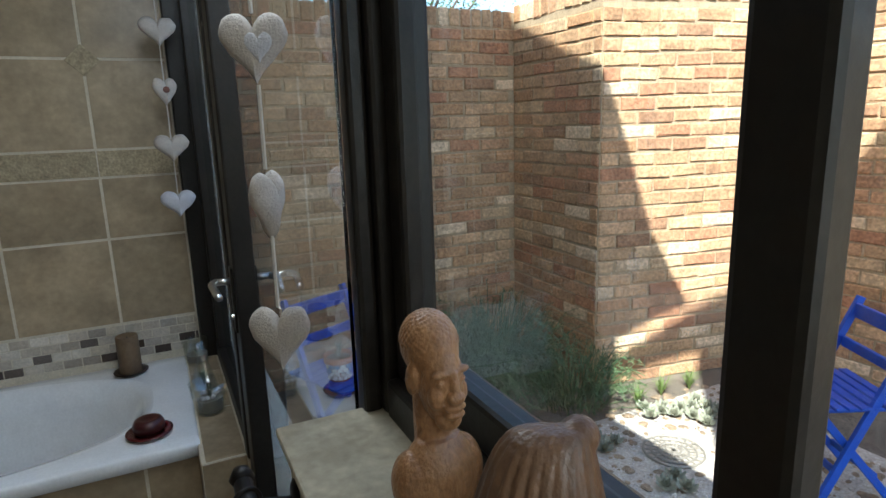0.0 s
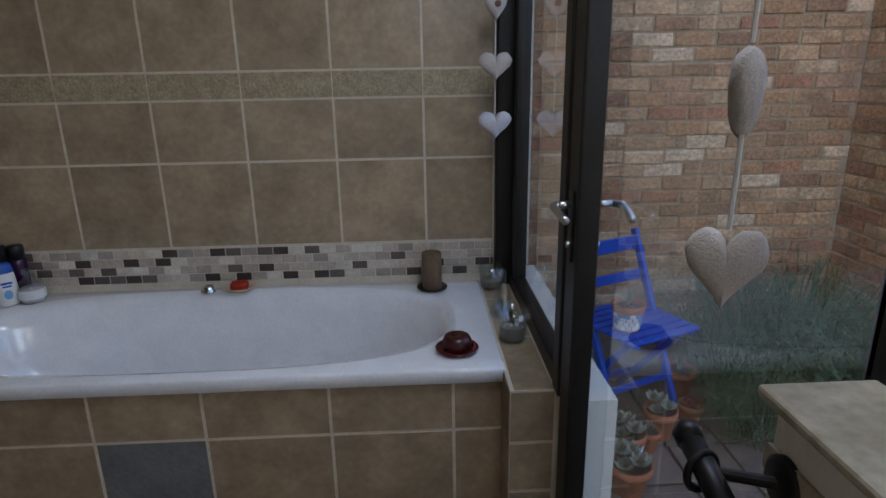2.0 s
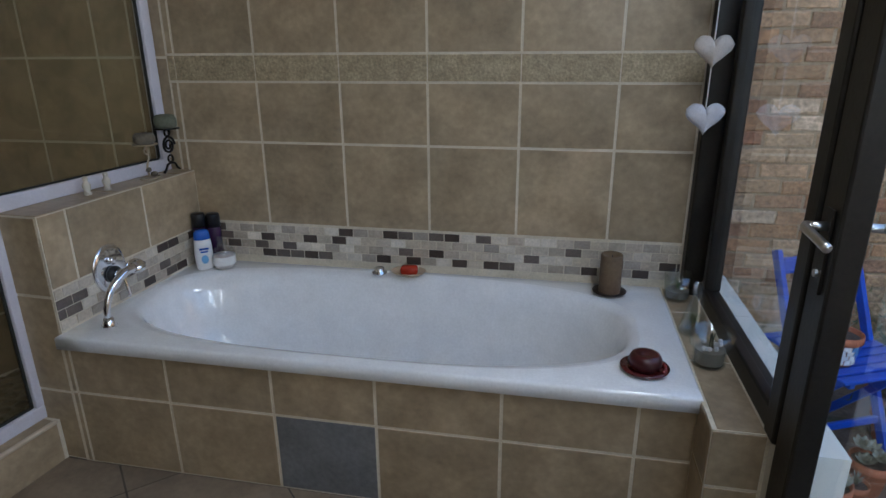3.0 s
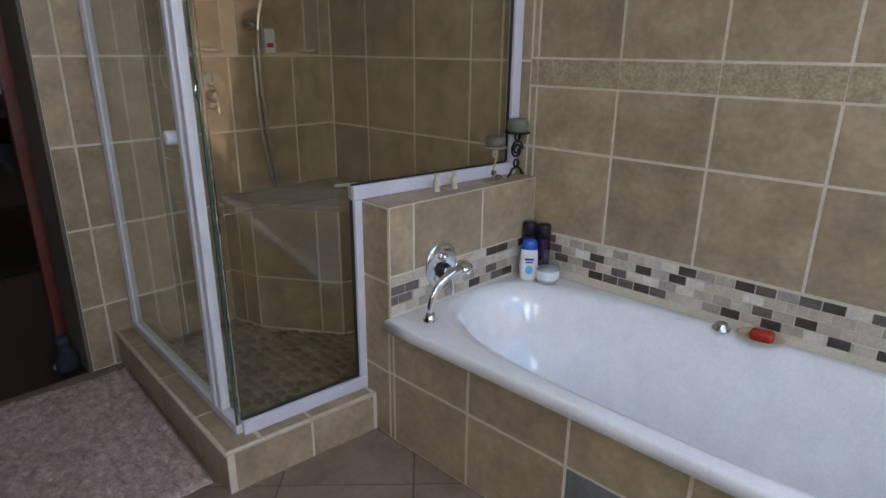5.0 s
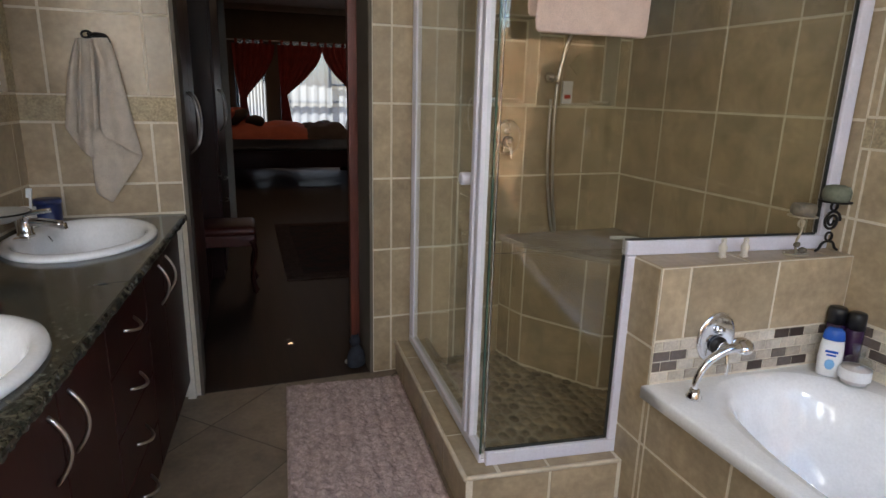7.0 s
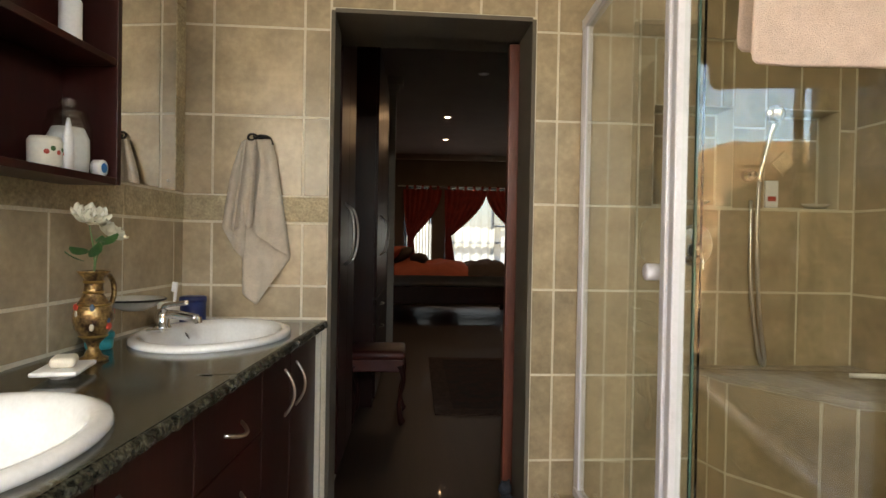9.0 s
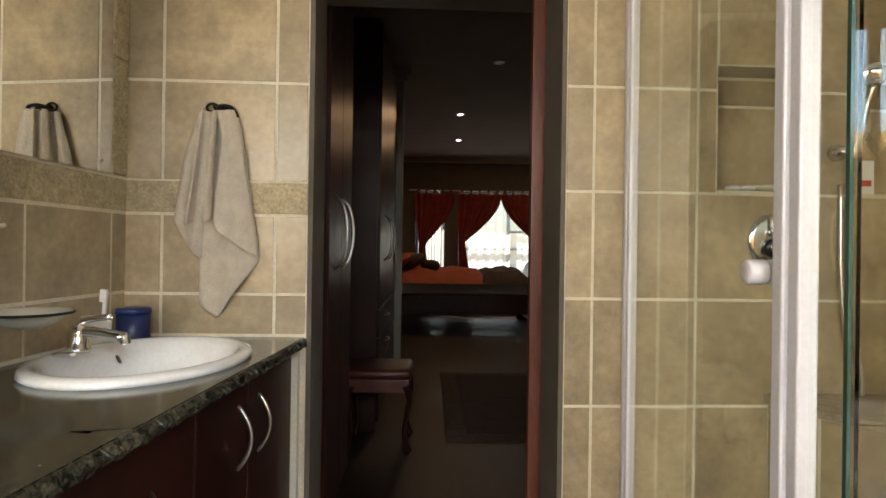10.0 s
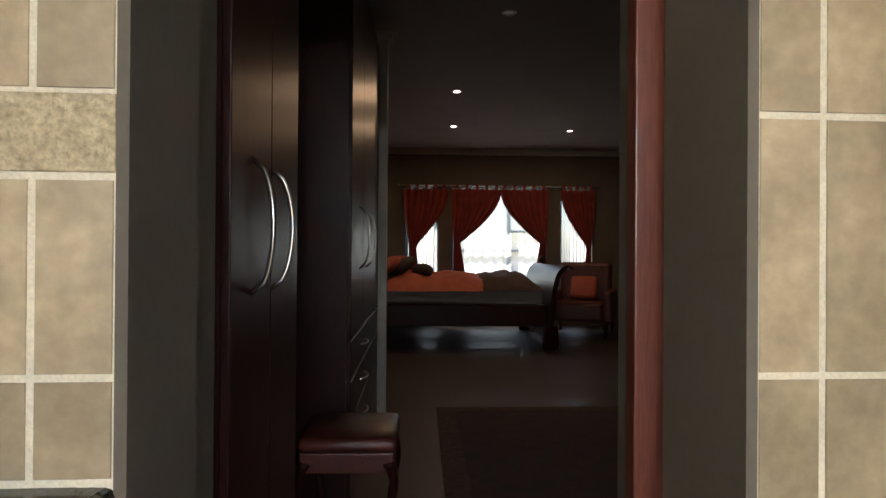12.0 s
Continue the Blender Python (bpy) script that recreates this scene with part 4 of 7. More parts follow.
# ---- door stop by the jamb ----
stop = thing("door_stop", "small dark blue-grey fabric door stop at the jamb", "door stop", (-3.19, 1.205, 0.0), -70)
M_STOP = material("blue_grey_fabric", (0.030, 0.036, 0.050), (0.016, 0.019, 0.028), 0.9, 0, 30, 0.8, 200, 0, 0.25)
part("body", lathe([(0, 0), (0.042, 0), (0.050, 0.012), (0.048, 0.05), (0.036, 0.085), (0.022, 0.105), (0, 0.11)], 20, 1.0, 0.8), M_STOP, stop, "", True)
part("head", lathe([(0, 0.102), (0.020, 0.106), (0.029, 0.122), (0.027, 0.142), (0.014, 0.155), (0, 0.157)], 18, 1.0, 0.9, (0, -0.012, 0)), M_STOP, stop, "", True)
for s_ in (-1, 1):
    part("ear", lathe([(0.009, 0), (0.006, 0.012), (0, 0.02)], 10, 1.0, 0.5, (s_ * 0.016, -0.010, 0.148)), M_STOP, stop)
    part("paw", lathe([(0, 0), (0.013, 0.0), (0.016, 0.008), (0.010, 0.018), (0, 0.02)], 12, 1.0, 1.3, (s_ * 0.022, -0.043, 0)), M_WPLAST, stop, "pale grey paw", True)

# ---- bath mat ----
M_MAT = material("dusty_pink_mat", (0.56, 0.43, 0.39), (0.34, 0.25, 0.225), 0.98, 0, 34, 1.0, 110, 0, 0.2)
bm = bmesh.new()
nu, nv = 170, 96
rnd = random.Random(3)
vs = []
for i in range(nu + 1):
    row = []
    for j in range(nv + 1):
        u, v = i / nu, j / nv
        edge = min(u, 1 - u, v, 1 - v)
        ridge = 0.5 + 0.5 * math.cos(v * 2 * math.pi * 9)
        h = 0.006 + 0.009 * ridge ** 0.6 + 0.008 * noise.noise((u * 46, v * 30, 1.0)) + 0.005 * noise.noise((u * 105, v * 62, 4.0)) if edge > 0.012 else 0.005
        cu = 0.5 + (u - 0.5) * (1 - 0.004 * math.cos(v * 40))
        row.append(bm.verts.new((0.95 * (cu - 0.5), 0.535 * (v - 0.5), h)))
    vs.append(row)
for i in range(nu):
    for j in range(nv):
        bm.faces.new((vs[i][j], vs[i + 1][j], vs[i + 1][j + 1], vs[i][j + 1]))
rim = [vs[i][0] for i in range(nu + 1)] + [vs[nu][j] for j in range(1, nv + 1)] + [vs[i][nv] for i in range(nu - 1, -1, -1)] + [vs[0][j] for j in range(nv - 1, 0, -1)]
low = [bm.verts.new((v.co.x, v.co.y, 0.0)) for v in rim]
for k in range(len(rim)):
    j = (k + 1) % len(rim)
    bm.faces.new((rim[k], low[k], low[j], rim[j]))
bath_mat = tagged(obj("bath_mat", bm, M_MAT, smooth=True), "dusty pink ribbed cotton bath mat on the floor", "mat")
bath_mat.matrix_world = pose(-2.556, 1.070, 0.0005, 0, 0, -5.0)

# ---- taps and things round the bath ----
XL = -1.82


def mixer(name, label, m, r):
    root = thing(name, label, "mixer tap")
    root.matrix_world = m
    part("plate", lathe([(0, 0), (r, 0), (r * 1.02, 0.003), (r * 0.96, 0.008), (r * 0.8, 0.011), (0, 0.011)], 36, 0.85, 1.0), M_CHROME, root, "", True)
    part("diverter", lathe([(0, 0.01), (0.014, 0.01), (0.014, 0.026), (0.008, 0.03), (0, 0.032)], 18, at=(0, r * 0.35, 0)), M_CHROME, root, "", True)
    part("collar", lathe([(0, 0.01), (0.03, 0.01), (0.03, 0.024), (0.02, 0.03), (0, 0.03)], 24, at=(0, -r * 0.25, 0)), M_BLACKP, root, "dark inner collar", True)
    part("lever_hub", lathe([(0, 0.03), (0.021, 0.03), (0.022, 0.05), (0.016, 0.058), (0, 0.06)], 20, at=(0, -r * 0.25, 0)), M_CHROME, root, "", True)
    part("lever", tube(curve_points([(0, -r * 0.25, 0.052), (0.0, -r * 0.7, 0.062), (0, -r * 1.15, 0.066)], 6), 0.006, 10), M_CHROME, root, "chrome lever", True)
    return root


mixer("bath_mixer", "round chrome bath mixer on the low tiled wall", plane_frame((XL, 2.078, 0.615), (0, 1, 0), (0, 0, 1)), 0.085)
mixer("shower_mixer", "oval chrome shower mixer on beige tiles", plane_frame((XW, 1.93, 1.147), (0, 1, 0), (0, 0, 1)), 0.085)
hs = thing("bath_hand_shower", "chrome hand shower on the bath rim", "hand shower", (-1.705, 1.93, 0.475))
part("base", lathe([(0, 0), (0.024, 0), (0.024, 0.006), (0.017, 0.02), (0.014, 0.03), (0, 0.03)], 24), M_CHROME, hs, "", True)
pts = curve_points([(0, 0, 0.02), (0.0, 0.002, 0.06), (0.004, 0.03, 0.115), (0.012, 0.085, 0.15), (0.02, 0.13, 0.158)], 6)
part("handset", tube(pts, 0.01, 14, [0.009 + 0.006 * (k / (len(pts) - 1)) for k in range(len(pts))]), M_CHROME, hs, "", True)
part("head", lathe([(0, 0.0), (0.02, 0.002), (0.031, 0.014), (0.031, 0.02), (0.026, 0.024), (0, 0.024)], 28), M_CHROME, hs, "round spray head", True).matrix_basis = pose(0.022, 0.14, 0.172, 200, 25, 0)
M_SBLUE = plain("blue_cap", (0.02, 0.10, 0.45), 0.25)
M_PURPLE = plain("dark_purple_plastic", (0.030, 0.008, 0.045), 0.25)
sh = thing("shampoo_bottle", "white shampoo bottle with a blue cap on the bath", "bottle", (-1.70, 2.475, 0.476), 40)
part("body", lathe([(0, 0), (0.03, 0), (0.033, 0.006), (0.036, 0.06), (0.034, 0.10), (0.031, 0.125), (0, 0.126)], 28, 1.0, 0.6), M_WPLAST, sh, "", True)
part("cap", lathe([(0, 0.126), (0.031, 0.126), (0.032, 0.13), (0.028, 0.155), (0.02, 0.165), (0, 0.166)], 28, 1.0, 0.62), M_SBLUE, sh, "glossy blue cap", True)
part("printed_band", boxes((-0.018, 0.018, -0.0228, -0.0218, 0.085, 0.093), (-0.014, 0.014, -0.0228, -0.0218, 0.074, 0.08)), M_SBLUE, sh)
part("printed_swirl", lathe([(0, 0), (0.014, 0), (0.012, 0.0015), (0, 0.002)], 16, 1, 1.3), plain("pale_blue_print", (0.2, 0.45, 0.75), 0.3), sh).matrix_basis = pose(0.0, -0.0212, 0.045, 90, 0, 0)
for k, (x, y, h) in enumerate(((-1.745, 2.535, 0.215), (-1.695, 2.56, 0.21))):
    c = thing("tall_bottle", "tall dark purple bottle with a black cap", "bottle", (x, y, 0.476), group="purple bottles")
    part("body", lathe([(0, 0), (0.026, 0), (0.028, 0.004), (0.028, h * 0.72), (0.026, h * 0.74), (0, h * 0.74)], 24), M_PURPLE, c, "", True)
    part("cap", lathe([(0, h * 0.745), (0.0275, h * 0.745), (0.0275, h * 0.97), (0.024, h), (0, h)], 24), M_BLACKP, c, "black screw cap", True)
bj = thing("bath_salts_jar", "round glass jar of bath salts with a white label", "jar", (-1.628, 2.50, 0.476))
part("jar_glass", lathe([(0, 0), (0.038, 0), (0.044, 0.01), (0.045, 0.06), (0.036, 0.085), (0.02, 0.095), (0.018, 0.11)], 28, close=False), M_VESSEL, bj, "", True)
part("salts", lathe([(0, 0.004), (0.036, 0.005), (0.04, 0.02), (0.041, 0.055), (0, 0.056)], 24), plain("pale_salts", (0.66, 0.60, 0.60), 0.8), bj, "", True)
part("label", lathe([(0.0455, 0.02), (0.0465, 0.035), (0.0455, 0.055)], 28, close=False), M_WPLAST, bj, "white paper label")
part("stopper", lathe([(0, 0.095), (0.017, 0.095), (0.017, 0.112), (0.023, 0.118), (0.022, 0.13), (0, 0.134)], 20), M_VESSEL, bj, "", True)
sd = thing("soap_saucer", "pale saucer with red glycerine soap", "soap dish", (-0.865, 2.545, 0.4755))
part("saucer", lathe([(0, 0), (0.03, 0), (0.062, 0.013), (0.070, 0.022), (0.064, 0.020), (0.03, 0.007), (0, 0.006)], 28, 1.0, 0.72, close=False), plain("bone_china", (0.60, 0.47, 0.32), 0.4), sd, "", True)
rs = tagged(obj("red_soap", boxes((-0.034, 0.034, -0.022, 0.022, 0, 0.034), bevel=0.011), plain("red_soap", (0.42, 0.035, 0.015), 0.25), smooth=True), "translucent red bar of soap on a saucer", "soap")
rs.matrix_world = pose(-0.862, 2.545, 0.482, 0, 0, 8)
plug = thing("bath_plug_knob", "chrome bath waste knob on the rim", "knob", (-0.985, 2.55, 0.475))
part("knob", lathe([(0, 0), (0.03, 0), (0.03, 0.006), (0.02, 0.012), (0.022, 0.02), (0.014, 0.026), (0, 0.027)], 24), M_CHROME, plug, "", True)
M_BRWAX = material("brown_wax", (0.17, 0.115, 0.065), (0.13, 0.085, 0.05), 0.6, 0, 12, 0.3, 80, 0, 0.12)
M_REDWAX = plain("dark_red_wax", (0.055, 0.008, 0.008), 0.3)
cd = thing("pillar_candle", "brown pillar candle on a dark saucer", "candle", (-0.105, 2.50, 0.4755))
part("saucer", lathe([(0, 0), (0.035, 0), (0.058, 0.008), (0.06, 0.012), (0.04, 0.007), (0, 0.006)], 28, close=False), plain("dark_saucer", (0.03, 0.018, 0.014), 0.35), cd, "dark glazed saucer", True)
part("wax", lathe([(0, 0.007), (0.038, 0.007), (0.039, 0.012), (0.0385, 0.145), (0.036, 0.15), (0.03, 0.147), (0.012, 0.135), (0, 0.133)], 28), M_BRWAX, cd, "", True)
part("wick", tube([(0, 0, 0.133), (0.002, 0, 0.147)], 0.0012, 6), M_BLACKP, cd)
rc = thing("red_candle", "round dark red candle on a glossy saucer", "candle", (-0.045, 1.955, 0.4755))
part("saucer", lathe([(0, 0), (0.04, 0), (0.063, 0.008), (0.066, 0.013), (0.045, 0.008), (0, 0.006)], 28, close=False), plain("red_glazed_saucer", (0.09, 0.012, 0.012), 0.2), rc, "dark red glazed saucer", True)
part("wax", lathe([(0, 0.008), (0.034, 0.008), (0.044, 0.02), (0.045, 0.036), (0.038, 0.05), (0.026, 0.053), (0.015, 0.047), (0, 0.046)], 28), M_REDWAX, rc, "", True)
for k in range(9):
    part("bead", lathe([(0, 0), (0.005, 0.001), (0.006, 0.005), (0.003, 0.009), (0, 0.009)], 10), plain("red_glaze", (0.16, 0.012, 0.012), 0.15) if k == 0 else bpy.data.materials["red_glaze"], rc, "", True).matrix_basis = pose(0.054 * math.cos(-0.6 + k * 0.22), 0.054 * math.sin(-0.6 + k * 0.22), 0.0105)
M_POTSOIL = plain("gravel_fill", (0.22, 0.20, 0.17), 0.9)
M_AIR = material("air_plant", (0.07, 0.13, 0.05), (0.12, 0.19, 0.08), 0.6, 0, 20, 0.1, 80, 0, 0.2)


def blades(n, l, spread, seed, w=0.004, base=0.0):
    """A tuft of thin curved leaves."""
    rn = random.Random(seed)
    bm = bmesh.new()
    for k in range(n):
        a, tilt, ll = rn.uniform(0, 6.28), rn.uniform(0.15, spread), l * rn.uniform(0.6, 1.0)
        pts = []
        for i in range(5):
            t = i / 4
            r = math.sin(tilt) * ll * t * (0.5 + 0.5 * t)
            pts.append(Vector((r * math.cos(a), r * math.sin(a), base + ll * t * math.cos(tilt * (0.4 + 0.6 * t)))))
        side = Vector((-math.sin(a), math.cos(a), 0)) * w
        prev = None
        for i, p in enumerate(pts):
            f = (1 - (i / 4) ** 1.6) * 0.5 + 0.02
            cur = (bm.verts.new(p - side * f), bm.verts.new(p + side * f))
            if prev:
                bm.faces.new((prev[0], prev[1], cur[1], cur[0]))
            prev = cur
    return bm


g1 = thing("glass_tumbler", "glass tumbler with a small green plant on the ledge", "glass", (0.128, 2.505, 0.4705))
part("glass", lathe([(0, 0), (0.04, 0), (0.042, 0.003), (0.05, 0.095), (0.047, 0.095), (0.039, 0.01), (0, 0.009)], 32, close=False), M_VESSEL, g1, "", True)
part("gravel", lathe([(0, 0.0095), (0.037, 0.0095), (0.0395, 0.035), (0, 0.037)], 24), M_POTSOIL, g1)
part("plant", blades(16, 0.06, 1.0, 5, base=0.036), M_AIR, g1)
bt = thing("conical_bottle", "conical glass bottle with grassy leaves inside", "bottle", (0.132, 2.235, 0.4705))
part("glass", lathe([(0, 0), (0.042, 0), (0.046, 0.006), (0.04, 0.03), (0.016, 0.12), (0.015, 0.16), (0.018, 0.163), (0.015, 0.163), (0.012, 0.12), (0.036, 0.03), (0.04, 0.008), (0, 0.007)], 32, close=False), M_VESSEL, bt, "", True)
part("plant", blades(26, 0.07, 0.55, 6, base=0.009), M_AIR, bt)
g3 = thing("glass_pot", "clear glass pot with gravel and white shells", "glass", (0.137, 2.03, 0.4705))
part("glass", lathe([(0, 0), (0.04, 0), (0.043, 0.004), (0.045, 0.055), (0.057, 0.062), (0.061, 0.105), (0.058, 0.105), (0.053, 0.066), (0.041, 0.058), (0.039, 0.01), (0, 0.009)], 32, close=False), M_VESSEL, g3, "", True)
part("gravel", lathe([(0, 0.0095), (0.037, 0.0095), (0.040, 0.05), (0, 0.053)], 24), M_POTSOIL, g3)
bm = bmesh.new()
rn = random.Random(2)
for k in range(9):
    join(bm, lathe([(0, 0), (0.007, 0.002), (0.008, 0.006), (0.004, 0.012), (0, 0.013)], 8), pose(rn.uniform(-0.028, 0.028), rn.uniform(-0.028, 0.028), 0.053 + rn.uniform(0, 0.012), rn.uniform(0, 90), rn.uniform(0, 90), 0))
part("shells", bm, M_FELTW, g3, "small white shells")
part("plant", blades(5, 0.07, 0.5, 9, w=0.012, base=0.05), plain("dark_leaf", (0.03, 0.05, 0.03), 0.4), g3)

# ornaments on the low wall
ZL = 0.8575
M_BIRD = plain("cream_resin", (0.60, 0.55, 0.46), 0.6)
for k, (x, y) in enumerate(((-1.893, 2.125), (-1.885, 2.205))):
    bm = lathe([(0, 0), (0.012, 0), (0.013, 0.004), (0.009, 0.012), (0.013, 0.024), (0.014, 0.034), (0.008, 0.044), (0.007, 0.048), (0.009, 0.054), (0.007, 0.062), (0, 0.064)], 14)
    join(bm, lathe([(0, 0), (0.003, 0.002), (0.002, 0.012), (0, 0.013)], 8), pose(0, -0.008, 0.056, 100, 0, 0))
    join(bm, boxes((-0.004, 0.004, -0.02, 0.004, 0.0, 0.008), bevel=0.002))
    join(bm, boxes((-0.014, -0.004, -0.006, 0.006, 0.012, 0.034), bevel=0.003), pose(0, 0, 0, 0, 15, 0))
    b = tagged(obj("duck_figurine", bm, M_BIRD, smooth=True), "small cream duck figurine on the low wall", "figurine", "duck figurines")
    b.matrix_world = pose(x, y, ZL, 0, 0, 40)
M_STONEC = material("stone_candle", (0.17, 0.145, 0.105), (0.12, 0.10, 0.075), 0.7, 0, 20, 0.4, 90, 0, 0.15)
M_GREENC = material("grey_green_candle", (0.16, 0.17, 0.12), (0.12, 0.13, 0.09), 0.7, 0, 20, 0.3, 90, 0, 0.12)


def ring_pts(c, r, n=18, a0=0.0, a1=6.283):
    return [(c[0], c[1] + r * math.cos(a0 + (a1 - a0) * k / n), c[2] + r * math.sin(a0 + (a1 - a0) * k / n)) for k in range(n + 1)]


h1 = thing("scroll_candle_holder", "black wrought iron scroll candle holder with green candle", "candle holder", (-1.882, 2.545, ZL))
part("scroll", tube([(0, 0.036 * (1 - a / 17) * math.cos(a), 0.105 + 0.036 * (1 - a / 17) * math.sin(a)) for a in [k * 0.3 for k in range(44)]], 0.0045, 8), M_IRON, h1, "", True)
part("ring", tube(ring_pts((0, 0, 0.155), 0.014), 0.004, 8), M_IRON, h1, "", True)
part("ring", tube(ring_pts((0, 0, 0.052), 0.014), 0.004, 8), M_IRON, h1, "", True)
for s in (-1, 1):
    part("leg", tube(curve_points([(0, 0, 0.036), (0, s * 0.022, 0.03), (0, s * 0.034, 0.012), (0, s * 0.048, 0.003)], 6), 0.0045, 8), M_IRON, h1, "", True)
part("pan", lathe([(0, 0.168), (0.05, 0.17), (0.05, 0.173), (0, 0.173)], 24), M_IRON, h1, "", True)
part("candle", lathe([(0, 0.1735), (0.036, 0.1735), (0.042, 0.185), (0.043, 0.205), (0.036, 0.222), (0.02, 0.226), (0, 0.222)], 24), M_GREENC, h1, "squat grey-green candle", True)
h2 = thing("shell_candle_holder", "pale metal candle holder with shells and brown candle", "candle holder", (-1.872, 2.405, ZL))
M_PALEM = plain("pale_metal", (0.45, 0.38, 0.27), 0.5, 0.5)
part("base", tube([(0.03 * math.cos(a), 0.045 * math.sin(a), 0.004) for a in [k * 0.35 for k in range(19)]], 0.003, 6), M_PALEM, h2)
part("stem", tube(curve_points([(0, 0.0, 0.004), (0, -0.008, 0.04), (0, 0.006, 0.08), (0, 0.0, 0.125)], 6), 0.004, 8), M_PALEM, h2, "", True)
part("ring", tube(ring_pts((0, 0, 0.105), 0.012), 0.0035, 8), M_PALEM, h2, "", True)
part("shell", lathe([(0, 0), (0.012, 0.004), (0.014, 0.01), (0.006, 0.016), (0, 0.017)], 12), M_STONEC, h2, "", True).matrix_basis = pose(0.012, 0.012, 0.01, 20, 10, 0)
part("shell", lathe([(0, 0), (0.01, 0.004), (0.011, 0.009), (0.005, 0.014), (0, 0.015)], 12), M_STONEC, h2, "", True).matrix_basis = pose(0.006, -0.006, 0.03, 40, 10, 0)
part("pan", lathe([(0, 0.125), (0.045, 0.128), (0.045, 0.131), (0, 0.130)], 24), M_PALEM, h2, "", True)
part("candle", lathe([(0, 0.1315), (0.03, 0.1315), (0.038, 0.14), (0.039, 0.158), (0.033, 0.17), (0.02, 0.171), (0, 0.166)], 24), M_STONEC, h2, "squat brown candle", True)

# wrought scroll high on the tiles
ws = thing("wall_scroll", "black wrought iron wall scroll above the bath", "wall ornament", (-0.93, YN - 0.006, 1.72))
for s in (-1, 1):
    part("scroll", tube([(s * (0.045 + 0.05 * (1 - a / 12) * math.cos(a + 3.1)), 0, 0.05 * (1 - a / 12) * math.sin(a + 3.1) + 0.0) for a in [k * 0.3 for k in range(30)]], 0.004, 6), M_IRON, ws, "", True)
part("stem", tube([(0, 0, 0.0), (0, 0, 0.25)], 0.005, 8), M_IRON, ws)

# ---- hearts ----
def heart_mesh(w, h, d, seed):
    bm = bmesh.new()
    rn = random.Random(seed)
    n = 40
    out = []
    for k in range(n):
        t = 2 * math.pi * k / n
        x = 16 * math.sin(t) ** 3 / 32 * w
        z = (13 * math.cos(t) - 5 * math.cos(2 * t) - 2 * math.cos(3 * t) - math.cos(4 * t)) / 29 * h
        j = 1 + rn.uniform(-0.03, 0.03)
        out.append((x * j, z * j + 0.05 * h))
    layers = [(1.0, 0.0), (0.93, 0.3), (0.8, 0.62), (0.55, 0.88), (0.25, 1.0)]
    for s in (1, -1):
        prev = None
        for f, dd in layers:
            ring = [bm.verts.new((x * f, s * dd * d / 2 * (1.0 if dd == 0 else 1 + 0.06 * noise.noise((x * 60, z * 60, s))), z * f)) for x, z in out]
            if prev:
                for k in range(n):
                    j = (k + 1) % n
                    bm.faces.new((prev[k], prev[j], ring[j], ring[k]))
            prev = ring
        bm.faces.new(prev)
    bmesh.ops.remove_doubles(bm, verts=bm.verts, dist=1e-5)
    bmesh.ops.recalc_face_normals(bm, faces=bm.faces)
    return bm


M_CORD = plain("white_cord", (0.66, 0.62, 0.56), 0.9)
big = thing("heart_garland", "string of three stuffed cream fabric hearts at the door", "garland", (0.195, 0.93, 0))
for z, w, h, d, turn, lab in ((1.478, 0.088, 0.092, 0.034, -20, "heart with a lace patch"), (1.272, 0.085, 0.095, 0.034, 55, ""), (1.075, 0.088, 0.100, 0.034, -22, "")):
    hp = part("heart", heart_mesh(w, h, d, int(z * 100)), M_FELT, big, lab, True)
    hp.matrix_basis = pose(0, 0, z, 0, 0, turn)
    if lab:
        part("lace_patch", heart_mesh(0.036, 0.04, 0.008, 8), M_FELTW, hp, "white lace heart", True).matrix_basis = pose(0.008, -0.016, -0.002)
part("cord", tube([(0, 0, 1.12), (0.001, 0, 1.225)], 0.0028, 6), M_CORD, big)
part("cord", tube([(0, 0, 1.318), (0.001, 0, 1.43)], 0.0028, 6), M_CORD, big)
part("cord", tube([(0, 0, 1.52), (0, 0, 2.2)], 0.0028, 6), M_CORD, big)
small = thing("small_heart_garland", "string of small fabric hearts on the window frame", "garland", (0.128, 2.43, 0))
for k, z in enumerate((1.11, 1.308, 1.50, 1.70, 1.90)):
    part("heart", heart_mesh(0.118 if k != 2 else 0.085, 0.098, 0.035, k), M_FELTW if k == 0 else M_FELT, small, "" if k != 2 else "small heart with a wooden button", True).matrix_basis = pose(0, 0, z, 0, 0, 6 if k != 2 else 20)
    part("cord", tube([(0, 0, z + 0.03), (0, 0, z + 0.16)], 0.002, 6), M_CORD, small)
part("button", lathe([(0, 0), (0.011, 0), (0.011, 0.003), (0, 0.003)], 14), M_REDWOOD, small, "wooden button").matrix_basis = pose(0.004, -0.021, 1.505, 90, 0, 0)

# ---- carved busts on the sill ----
M_CARVE = material("honey_carved_wood", (0.40, 0.215, 0.10), (0.30, 0.145, 0.062), 0.36, 0, 45, 0.5, 220, 0, 0.2, 0.15, (1, 1, 0.75))
M_CARVE2 = material("brown_carved_wood", (0.15, 0.08, 0.04), (0.09, 0.046, 0.023), 0.42, 0, 22, 0.5, 140, 0, 0.22, 0.1, (1, 1, 0.5))


